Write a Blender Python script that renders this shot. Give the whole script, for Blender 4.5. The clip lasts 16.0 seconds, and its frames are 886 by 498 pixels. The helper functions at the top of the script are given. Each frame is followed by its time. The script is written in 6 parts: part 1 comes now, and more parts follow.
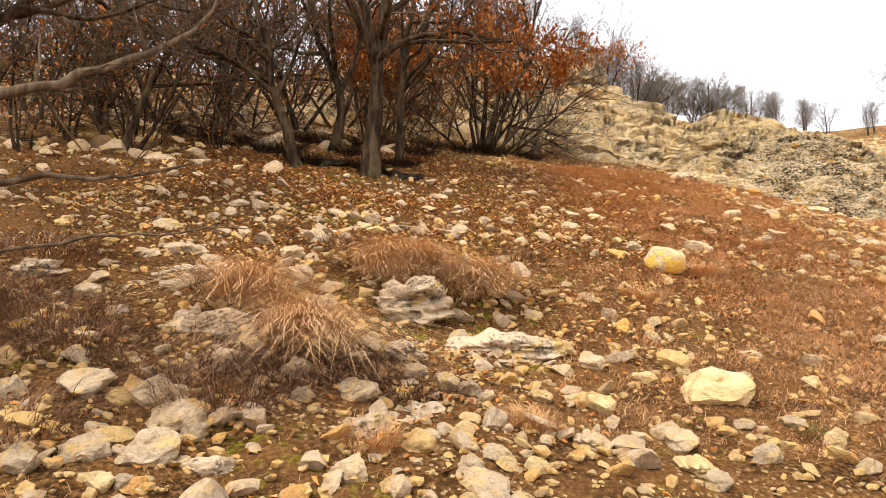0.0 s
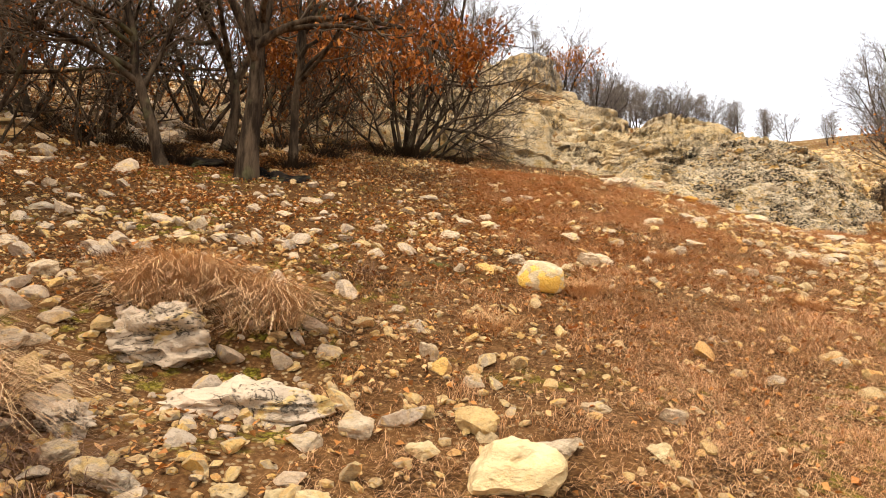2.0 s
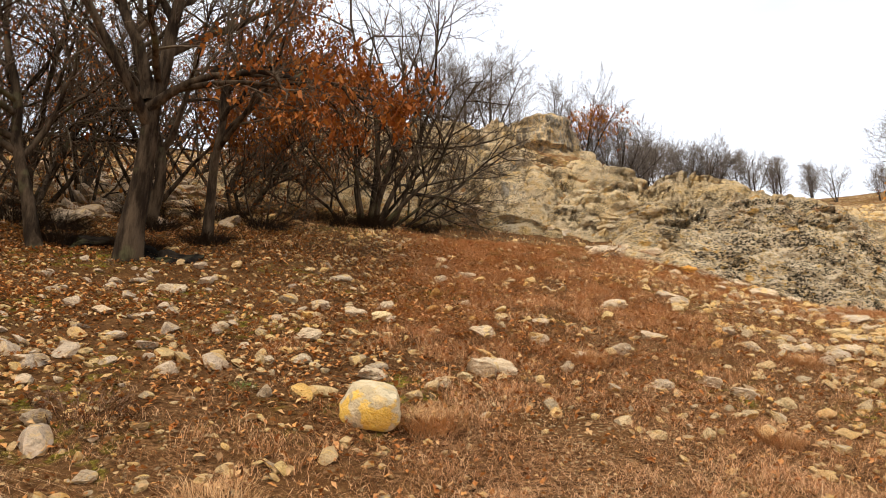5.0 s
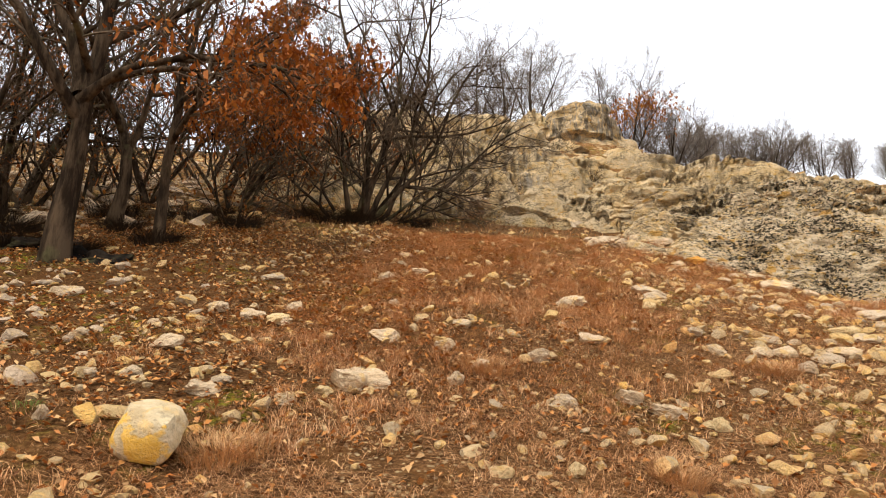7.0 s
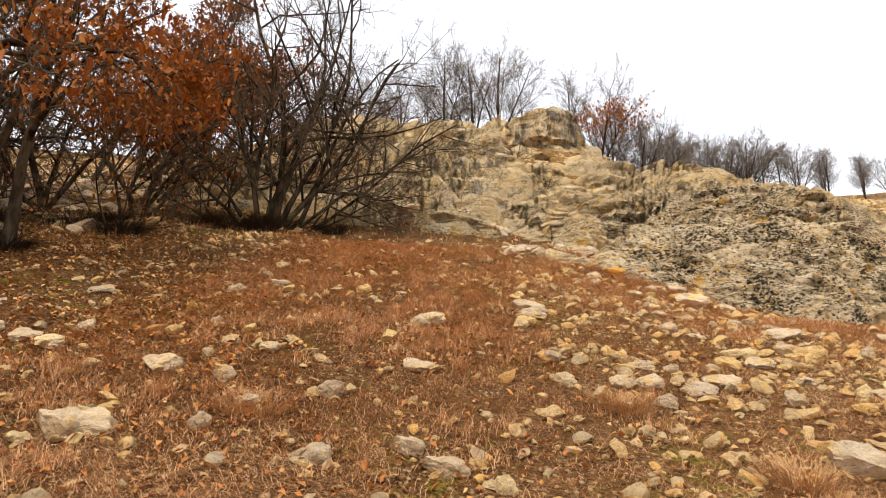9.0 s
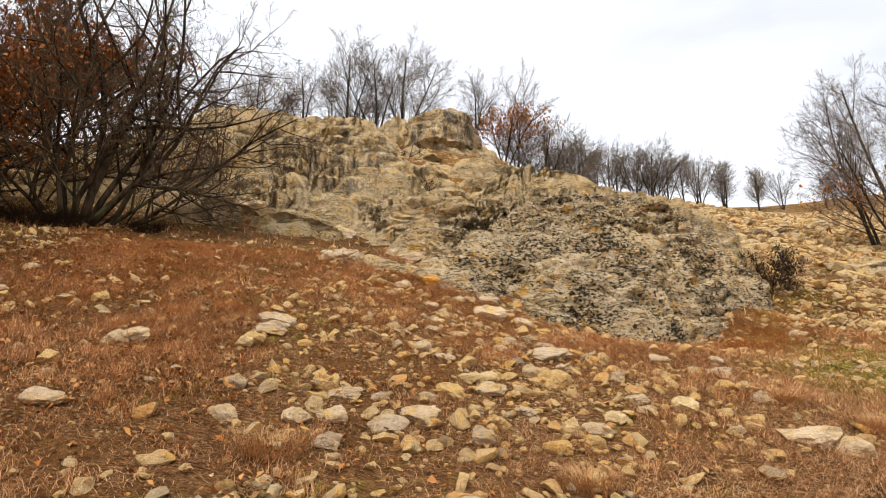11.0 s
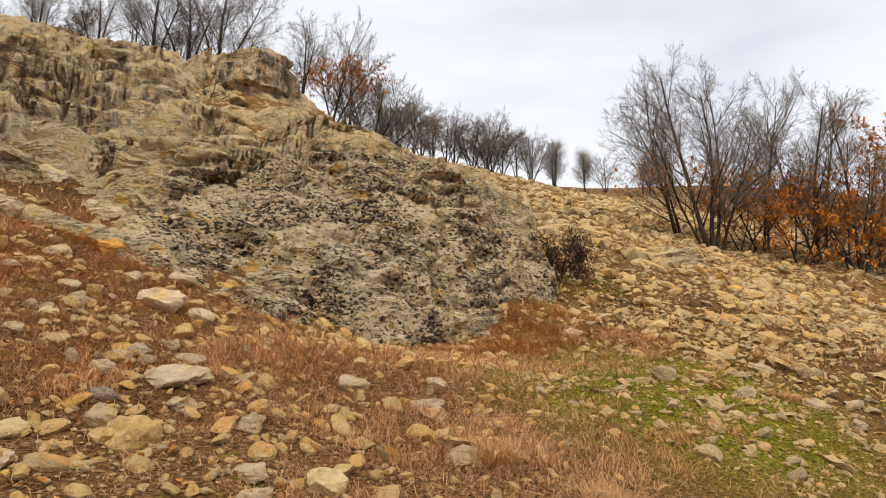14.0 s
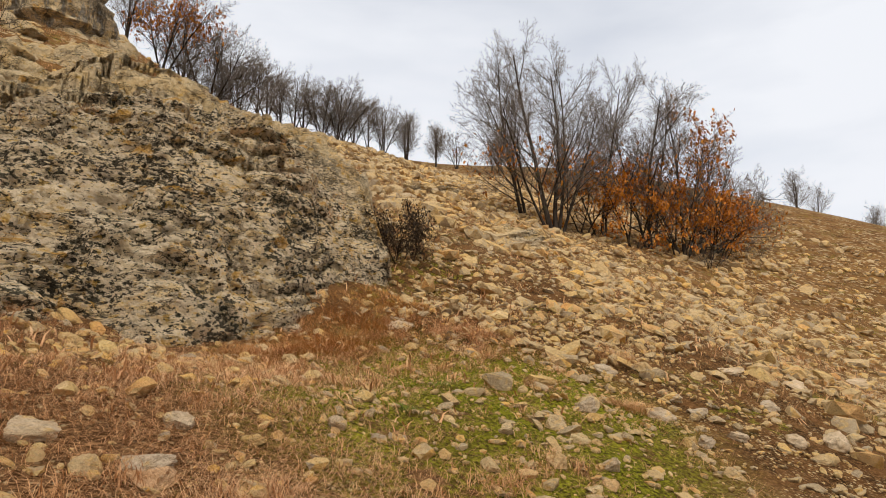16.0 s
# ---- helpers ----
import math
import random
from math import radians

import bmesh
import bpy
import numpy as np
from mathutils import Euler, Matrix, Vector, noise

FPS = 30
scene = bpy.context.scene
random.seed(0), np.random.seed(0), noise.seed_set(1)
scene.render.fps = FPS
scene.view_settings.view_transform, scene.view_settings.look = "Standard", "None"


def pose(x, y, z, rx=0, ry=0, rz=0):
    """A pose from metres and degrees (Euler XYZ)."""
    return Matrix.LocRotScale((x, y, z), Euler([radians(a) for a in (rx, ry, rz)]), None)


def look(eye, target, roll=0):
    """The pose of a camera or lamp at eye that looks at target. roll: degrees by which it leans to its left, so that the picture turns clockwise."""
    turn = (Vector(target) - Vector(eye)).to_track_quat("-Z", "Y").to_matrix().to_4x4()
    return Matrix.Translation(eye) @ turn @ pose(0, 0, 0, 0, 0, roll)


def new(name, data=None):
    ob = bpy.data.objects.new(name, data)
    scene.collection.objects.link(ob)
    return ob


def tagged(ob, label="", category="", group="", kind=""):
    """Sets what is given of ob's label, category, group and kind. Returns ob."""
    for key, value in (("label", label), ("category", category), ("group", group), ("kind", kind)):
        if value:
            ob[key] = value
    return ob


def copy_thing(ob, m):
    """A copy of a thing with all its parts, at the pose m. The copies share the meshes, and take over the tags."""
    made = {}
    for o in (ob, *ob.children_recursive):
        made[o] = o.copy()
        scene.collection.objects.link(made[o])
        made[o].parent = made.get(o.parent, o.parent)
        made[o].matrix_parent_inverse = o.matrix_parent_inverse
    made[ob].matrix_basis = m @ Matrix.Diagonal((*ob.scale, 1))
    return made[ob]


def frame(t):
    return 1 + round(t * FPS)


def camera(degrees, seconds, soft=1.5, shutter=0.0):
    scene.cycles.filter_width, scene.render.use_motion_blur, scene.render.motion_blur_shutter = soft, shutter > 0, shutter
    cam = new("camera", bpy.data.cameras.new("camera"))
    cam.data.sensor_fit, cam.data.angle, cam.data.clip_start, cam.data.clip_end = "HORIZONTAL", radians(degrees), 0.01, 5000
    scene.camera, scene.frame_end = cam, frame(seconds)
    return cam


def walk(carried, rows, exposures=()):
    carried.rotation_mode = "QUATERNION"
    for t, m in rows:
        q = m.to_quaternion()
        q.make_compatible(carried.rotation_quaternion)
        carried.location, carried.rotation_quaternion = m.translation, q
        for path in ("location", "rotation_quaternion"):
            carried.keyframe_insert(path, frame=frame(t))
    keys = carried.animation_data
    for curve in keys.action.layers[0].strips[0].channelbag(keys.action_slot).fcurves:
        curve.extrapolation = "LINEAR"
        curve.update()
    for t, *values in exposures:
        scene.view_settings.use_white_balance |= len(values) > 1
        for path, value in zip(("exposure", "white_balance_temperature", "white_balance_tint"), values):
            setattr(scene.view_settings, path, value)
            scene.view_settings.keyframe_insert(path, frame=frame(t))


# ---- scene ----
# camera and its walk: a traverse of a stony hillside, eye about 1.6 m over the ground
cam = camera(67.4, 16.0, soft=1.0)
PATH = [
    (0, (-0.089, -0.289, 1.597), (-0.08, 1.695, 1.853), -0.38),
    (0.5, (0.216, 0.013, 1.68), (0.263, 1.998, 1.924), -0.36),
    (1, (0.498, 0.315, 1.697), (0.596, 2.297, 1.95), -0.44),
    (1.5, (0.757, 0.615, 1.765), (0.873, 2.595, 2.016), -0.48),
    (2, (1.091, 0.841, 1.782), (1.176, 2.82, 2.063), -0.54),
    (2.5, (1.381, 1.017, 1.847), (1.429, 2.989, 2.181), -0.47),
    (3, (1.638, 1.322, 1.927), (1.657, 3.284, 2.307), -0.34),
    (3.5, (1.861, 1.514, 1.987), (1.849, 3.469, 2.406), -0.32),
    (4, (2.178, 1.802, 2.104), (2.142, 3.75, 2.553), -0.32),
    (4.5, (2.388, 2.061, 2.222), (2.355, 4.007, 2.686), -0.25),
    (4.7, (2.487, 2.164, 2.252), (2.447, 4.109, 2.72), -0.39),
    (6.8, (3.773, 3.086, 2.402), (3.549, 5.02, 2.86), -0.48),
    (7, (3.898, 3.194, 2.408), (3.646, 5.123, 2.872), -0.47),
    (7.5, (4.115, 3.464, 2.471), (3.81, 5.385, 2.938), -0.37),
    (8, (4.318, 3.743, 2.552), (3.985, 5.656, 3.038), -0.24),
    (8.5, (4.661, 3.951, 2.542), (4.361, 5.866, 3.033), -0.4),
    (9, (5.011, 4.14, 2.588), (4.792, 6.067, 3.079), -0.51),
    (9.5, (5.398, 4.355, 2.625), (5.259, 6.288, 3.123), -0.73),
    (10, (5.796, 4.467, 2.64), (5.714, 6.401, 3.141), -0.67),
    (10.2, (5.955, 4.537, 2.665), (5.895, 6.473, 3.165), -0.74),
    (12.3, (7.141, 5.512, 2.91), (7.236, 7.457, 3.37), 0.06),
    (12.5, (7.21, 5.671, 2.927), (7.341, 7.615, 3.38), 0.1),
    (13, (7.409, 5.976, 3.117), (7.605, 7.921, 3.544), 0.19),
    (13.5, (7.709, 6.249, 3.174), (8.003, 8.187, 3.569), 0.26),
    (14, (7.913, 6.467, 3.278), (8.359, 8.379, 3.657), 0.3),
    (14.5, (8.087, 6.718, 3.39), (8.679, 8.592, 3.756), 0.09),
    (15, (8.246, 6.945, 3.44), (8.937, 8.791, 3.78), 0.04),
    (15.5, (8.412, 7.197, 3.555), (9.191, 9.01, 3.882), 0.19),
    (16, (8.589, 7.495, 3.556), (9.457, 9.273, 3.855), 0.21),
]
walk(cam, [(t, look(eye, target, roll)) for t, eye, target, roll in PATH],
     [(0, 0.66, 7200, 13), (1.5, 0.64, 7150, 13), (3.5, 0.37, 7000, 13), (4.6, 0.22, 6900, 12), (7, 0.33, 7050, 13), (9.5, 0.32, 7000, 13), (12.3, -0.13, 7050, 12), (14, -0.14, 7050, 12), (16, -0.30, 7000, 12)])

# ---- sky and light: bright thin overcast with pale blue gaps ----
SUN_EL, SUN_AZ = 62.0, 215.0   # degrees; azimuth from +y towards +x
world = bpy.data.worlds.new("overcast_sky")
scene.world = world
world.use_nodes = True
wn, wl = world.node_tree.nodes, world.node_tree.links
wn.clear()
w_out = wn.new("ShaderNodeOutputWorld")
w_bg = wn.new("ShaderNodeBackground")
w_sky = wn.new("ShaderNodeTexSky")
w_sky.sky_type = "NISHITA"
w_sky.sun_disc = False
w_sky.sun_elevation, w_sky.sun_rotation = radians(SUN_EL), radians(SUN_AZ)
w_gain = wn.new("ShaderNodeVectorMath")
w_gain.operation = "SCALE"
w_gain.inputs["Scale"].default_value = 0.13
w_co = wn.new("ShaderNodeTexCoord")
w_map = wn.new("ShaderNodeMapping")
w_map.inputs["Scale"].default_value = (1.0, 1.0, 3.6)
w_map.inputs["Location"].default_value = (0.35, 0.1, 0.0)
w_noise = wn.new("ShaderNodeTexNoise")
w_noise.inputs["Scale"].default_value = 1.5
w_noise.inputs["Detail"].default_value = 6
w_noise.inputs["Roughness"].default_value = 0.5
w_ramp = wn.new("ShaderNodeValToRGB")
w_ramp.color_ramp.elements[0].position, w_ramp.color_ramp.elements[0].color = 0.30, (0.70, 0.70, 0.70, 1)
w_ramp.color_ramp.elements[1].position, w_ramp.color_ramp.elements[1].color = 0.52, (1, 1, 1, 1)
w_mix = wn.new("ShaderNodeMix")
w_mix.data_type = "RGBA"
w_mix.inputs[7].default_value = (0.94, 1.02, 1.14, 1)
wl.new(w_co.outputs["Generated"], w_map.inputs["Vector"])
wl.new(w_map.outputs[0], w_noise.inputs["Vector"])
wl.new(w_noise.outputs[0], w_ramp.inputs[0])
wl.new(w_sky.outputs[0], w_gain.inputs[0])
wl.new(w_gain.outputs[0], w_mix.inputs[6])
wl.new(w_ramp.outputs[0], w_mix.inputs[0])
wl.new(w_mix.outputs[2], w_bg.inputs["Color"])
w_bg.inputs["Strength"].default_value = 1.10
wl.new(w_bg.outputs[0], w_out.inputs[0])

sun_data = bpy.data.lights.new("sun", "SUN")
sun_data.energy, sun_data.angle, sun_data.color = 2.3, radians(12), (1.0, 0.94, 0.85)
sun = new("sun", sun_data)
sun_dir = Vector((math.sin(radians(SUN_AZ)) * math.cos(radians(SUN_EL)), math.cos(radians(SUN_AZ)) * math.cos(radians(SUN_EL)), math.sin(radians(SUN_EL))))
sun.matrix_world = look(sun_dir * 200, (0, 0, 0))


# ---- materials ----
class Nodes:
    """Short ways to make a procedural material."""

    def __init__(self, name, rough=0.9, spec=0.2):
        self.mat = bpy.data.materials.new(name)
        self.mat.use_nodes = True
        self.n, self.l = self.mat.node_tree.nodes, self.mat.node_tree.links
        self.bsdf = self.n["Principled BSDF"]
        self.bsdf.inputs["Roughness"].default_value = rough
        self.bsdf.inputs["Specular IOR Level"].default_value = spec * 0.25
        self.co = self.n.new("ShaderNodeTexCoord").outputs["Object"]

    def put(self, value, socket):
        if isinstance(value, bpy.types.NodeSocket):
            self.l.new(value, socket)
        elif isinstance(value, (tuple, list)) and len(value) == 3 and socket.type == "RGBA":
            socket.default_value = (*value, 1)
        else:
            socket.default_value = value

    def noise(self, scale, detail=5, rough=0.55, stretch=None, distort=0.0, co=None):
        src = co or self.co
        if stretch:
            m = self.n.new("ShaderNodeMapping")
            m.inputs["Scale"].default_value = stretch
            self.l.new(src, m.inputs["Vector"])
            src = m.outputs[0]
        t = self.n.new("ShaderNodeTexNoise")
        t.inputs["Scale"].default_value, t.inputs["Detail"].default_value = scale, detail
        t.inputs["Roughness"].default_value, t.inputs["Distortion"].default_value = rough, distort
        self.l.new(src, t.inputs["Vector"])
        return t.outputs[0]

    def voronoi(self, scale, out="Distance", feature="F1", stretch=None):
        src = self.co
        if stretch:
            m = self.n.new("ShaderNodeMapping")
            m.inputs["Scale"].default_value = stretch
            self.l.new(src, m.inputs["Vector"])
            src = m.outputs[0]
        t = self.n.new("ShaderNodeTexVoronoi")
        t.feature = feature
        t.inputs["Scale"].default_value = scale
        self.l.new(src, t.inputs["Vector"])
        return t.outputs[out]

    def fibres(self, scale, turn, thin=0.22):
        """Thin strands lying at a bearing, wavy."""
        m = self.n.new("ShaderNodeMapping")
        m.inputs["Rotation"].default_value = (0, 0, radians(turn))
        m.inputs["Scale"].default_value = (thin, 1, 0.3)
        self.l.new(self.co, m.inputs["Vector"])
        return self.noise(scale, 4, 0.65, distort=1.2, co=m.outputs[0])

    def ramp(self, fac, lo, hi):
        t = self.n.new("ShaderNodeMapRange")
        t.interpolation_type = "SMOOTHSTEP"
        self.l.new(fac, t.inputs[0])
        t.inputs[1].default_value, t.inputs[2].default_value = lo, hi
        return t.outputs[0]

    def mix(self, fac, a, b, blend="MIX"):
        t = self.n.new("ShaderNodeMix")
        t.data_type, t.blend_type = "RGBA", blend
        self.put(fac, t.inputs[0])
        self.put(a, t.inputs[6])
        self.put(b, t.inputs[7])
        return t.outputs[2]

    def maths(self, op, a, b=0.0):
        t = self.n.new("ShaderNodeMath")
        t.operation = op
        self.put(a, t.inputs[0])
        self.put(b, t.inputs[1])
        return t.outputs[0]

    def near(self, centre, r0, r1, squash=(1, 1, 0)):
        """1 inside r0 of a place on the ground, 0 beyond r1."""
        m = self.n.new("ShaderNodeMapping")
        m.inputs["Location"].default_value = [-c * s for c, s in zip(centre, squash)]
        m.inputs["Scale"].default_value = squash
        self.l.new(self.co, m.inputs["Vector"])
        v = self.n.new("ShaderNodeVectorMath")
        v.operation = "LENGTH"
        self.l.new(m.outputs[0], v.inputs[0])
        return self.ramp(v.outputs["Value"], r1, r0)

    def random(self, island=False):
        if island:
            return self.n.new("ShaderNodeNewGeometry").outputs["Random Per Island"]
        return self.n.new("ShaderNodeObjectInfo").outputs["Random"]

    def palette(self, fac, colours):
        t = self.n.new("ShaderNodeValToRGB")
        e = t.color_ramp.elements
        while len(e) < len(colours):
            e.new(0.5)
        for i, c in enumerate(colours):
            e[i].position, e[i].color = i / (len(colours) - 1), (*c, 1)
        self.l.new(fac, t.inputs[0])
        return t.outputs[0]

    def bump(self, height, strength=0.5, dist=0.02):
        t = self.n.new("ShaderNodeBump")
        t.inputs["Strength"].default_value, t.inputs["Distance"].default_value = strength, dist
        self.l.new(height, t.inputs["Height"])
        self.l.new(t.outputs[0], self.bsdf.inputs["Normal"])

    def done(self, colour):
        self.put(colour, self.bsdf.inputs["Base Color"])
        return self.mat


def ground_material():
    k = Nodes("stony_soil", 0.95, 0.1)
    big, mid, fine = k.noise(0.45, 4), k.noise(3.5, 6), k.noise(38, 6, 0.7)
    col = k.mix(k.ramp(mid, 0.35, 0.65), (0.022, 0.010, 0.004), (0.13, 0.058, 0.020))
    col = k.mix(k.ramp(fine, 0.42, 0.7), col, (0.28, 0.145, 0.055))
    # thatch of matted dry grass
    strands = k.maths("MAXIMUM", k.maths("MAXIMUM", k.fibres(75, 20), k.fibres(85, 78)), k.fibres(65, 140))
    thatch = k.maths("MULTIPLY", k.near((6.6, 8.2, 0), 5.2, 7.0, (1, 0.95, 0)), k.ramp(k.noise(1.4, 6, 0.65), 0.41, 0.53))
    col = k.mix(k.maths("MULTIPLY", thatch, 0.9), col, k.mix(k.ramp(strands, 0.50, 0.70), (0.075, 0.032, 0.012), (0.60, 0.32, 0.142)))
    # small grit
    grit = k.voronoi(26)
    tint = k.voronoi(26, "Color")
    gcol = k.mix(k.ramp(tint, 0.2, 0.9), (0.36, 0.26, 0.15), (0.66, 0.49, 0.25))
    spots = k.maths("MULTIPLY", k.ramp(grit, 0.34, 0.22), k.ramp(k.noise(1.3, 5), 0.47, 0.62))
    col = k.mix(spots, col, gcol)
    # larger stones, told only by colour where the slope is far off
    away = k.maths("SUBTRACT", 1.0, k.near((6, 9, 0), 9, 17))
    chips = k.ramp(k.voronoi(4.5), 0.42, 0.30)
    chips = k.maths("MULTIPLY", k.maths("MULTIPLY", chips, away), k.ramp(k.noise(0.5, 5), 0.36, 0.56))
    straw = k.maths("MULTIPLY", away, k.ramp(k.noise(1.7, 6, 0.7), 0.36, 0.62))
    col = k.mix(k.maths("MULTIPLY", straw, 0.75), col, (0.28, 0.145, 0.05))
    col = k.mix(chips, col, k.mix(k.voronoi(4.5, "Color"), (0.34, 0.26, 0.16), (0.60, 0.44, 0.24)))
    # reddish leaf mould under the trees, its colour darkened to hold the crowns' shade
    mould_shade = k.maths("MULTIPLY", k.near((-0.9, 9.8, 0), 2.6, 7.0, (0.8, 1, 0)), k.ramp(k.noise(7, 6, 0.7), 0.35, 0.6))
    col = k.mix(k.maths("MULTIPLY", mould_shade, 0.85), col, (0.062, 0.027, 0.009))
    # moss on the open ground below the outcrop and a little in the turf
    moss = k.maths("MULTIPLY", k.near((10.75, 11.55, 0), 1.0, 2.0, (0.95, 0.85, 0)), k.ramp(k.noise(2.2, 7, 0.7), 0.36, 0.46))
    moss2 = k.maths("MULTIPLY", k.ramp(k.noise(0.8, 3), 0.52, 0.62), k.ramp(k.noise(9, 5), 0.48, 0.64))
    moss = k.maths("MAXIMUM", moss, k.maths("MULTIPLY", moss2, 0.6))
    col = k.mix(moss, col, k.mix(k.ramp(fine, 0.36, 0.68), (0.022, 0.024, 0.003), (0.36, 0.35, 0.024)))
    col = k.mix(k.maths("MULTIPLY", k.ramp(big, 0.4, 0.7), 0.35), col, (0.14, 0.065, 0.026))
    k.bump(k.maths("ADD", k.maths("MULTIPLY", fine, 0.5), k.maths("ADD", k.maths("MULTIPLY", k.maths("MULTIPLY", strands, thatch), 0.7), k.maths("SUBTRACT", mid, k.maths("MULTIPLY", grit, 0.5)))), 0.9, 0.04)
    return k.done(col)


STONE_TONES = [(0.42, 0.34, 0.27), (0.64, 0.46, 0.28), (0.74, 0.52, 0.26), (0.54, 0.42, 0.32), (0.80, 0.49, 0.16), (0.64, 0.46, 0.33), (0.70, 0.38, 0.16), (0.50, 0.39, 0.28), (0.80, 0.60, 0.37)]


RUBBLE_TONES = [(0.42, 0.32, 0.215), (0.68, 0.465, 0.215), (0.78, 0.53, 0.195), (0.57, 0.40, 0.215), (0.84, 0.47, 0.10), (0.72, 0.495, 0.25), (0.72, 0.35, 0.09), (0.82, 0.60, 0.30)]


def stone_material(name, island=False, tone=None, lichen=0.45, scale=1.0, crust=None, tones=None):
    k = Nodes(name, 0.92, 0.15)
    if tone:
        base = k.mix(k.ramp(k.noise(5, 4), 0.35, 0.65), tone, tuple(c * 0.82 for c in tone))
    else:
        base = k.palette(k.random(island), tones or STONE_TONES)
    co = k.n.new("ShaderNodeVectorMath")
    co.operation = "ADD"
    k.l.new(k.co, co.inputs[0])
    shift = k.n.new("ShaderNodeCombineXYZ")
    k.l.new(k.maths("MULTIPLY", k.random(island), 37.0), shift.inputs[0])
    k.l.new(shift.outputs[0], co.inputs[1])
    c = co.outputs[0]
    grain, blot, pit = k.noise(22 * scale, 6, 0.7, co=c), k.noise(2.2 * scale, 5, 0.6, co=c), k.noise(7 * scale, 5, 0.65, co=c)
    col = k.mix(k.ramp(blot, 0.38, 0.68), base, (0.80, 0.73, 0.64), "MULTIPLY")
    col = k.mix(k.maths("MULTIPLY", k.ramp(k.noise(1.6 * scale, 4, co=c, distort=1.0), 0.54, 0.66), 0.55), col, (0.76, 0.46, 0.12))
    col = k.mix(k.maths("MULTIPLY", k.ramp(pit, 0.54, 0.64), lichen), col, (0.15, 0.115, 0.08))
    specks = k.ramp(k.noise(34 * scale if scale < 2 else 9 * scale, 5, 0.75, co=c), 0.57, 0.63)
    col = k.mix(k.maths("MULTIPLY", specks, 0.15 + lichen * 0.5), col, (0.09, 0.06, 0.03))
    if crust:
        col = k.mix(k.ramp(k.noise(1.3 * scale, 4, 0.6, co=c), 0.53, 0.58), col, crust)
    col = k.mix(k.maths("MULTIPLY", k.ramp(grain, 0.3, 0.7), 0.22), col, (0.84, 0.69, 0.45))
    k.bump(k.maths("ADD", k.maths("MULTIPLY", grain, 0.4), k.maths("ADD", pit, blot)), 0.9, 0.035)
    return k.done(col)


def craggy_material(name):
    """Pale worn bedrock, split by dark cracks and pits, ochre low down in its hollows."""
    k = Nodes(name, 0.93, 0.12)
    col = k.mix(k.ramp(k.noise(3.2, 5, 0.6), 0.38, 0.62), (0.72, 0.545, 0.37), (0.55, 0.42, 0.29))
    col = k.mix(k.maths("MULTIPLY", k.ramp(k.noise(4.5, 5, 0.6, distort=0.6), 0.56, 0.64), 0.8), col, (0.66, 0.43, 0.12))
    split = k.maths("ABSOLUTE", k.maths("SUBTRACT", k.noise(5.5, 6, 0.6, stretch=(0.8, 0.8, 1.5), distort=0.8), 0.5))
    crack = k.maths("MULTIPLY", k.ramp(split, 0.014, 0.003), k.ramp(k.noise(3.0, 3), 0.47, 0.58))
    pits = k.ramp(k.noise(26, 5, 0.7, stretch=(1, 1, 1.7)), 0.58, 0.64)
    crust = k.maths("MULTIPLY", k.ramp(k.noise(9, 6, 0.7, stretch=(0.8, 0.8, 1.6)), 0.585, 0.63), k.ramp(k.noise(2.3, 3), 0.45, 0.58))
    dark = k.maths("MAXIMUM", k.maths("MAXIMUM", crack, crust), k.maths("MULTIPLY", pits, 0.75))
    col = k.mix(k.maths("MULTIPLY", dark, 0.9), col, (0.055, 0.042, 0.028))
    fine = k.noise(60, 5, 0.7)
    col = k.mix(k.maths("MULTIPLY", k.ramp(fine, 0.4, 0.7), 0.2), col, (0.78, 0.62, 0.44))
    k.bump(k.maths("SUBTRACT", k.maths("ADD", k.maths("MULTIPLY", fine, 0.3), k.noise(12, 6, 0.65)), k.maths("MULTIPLY", dark, 0.7)), 1.0, 0.05)
    return k.done(col)


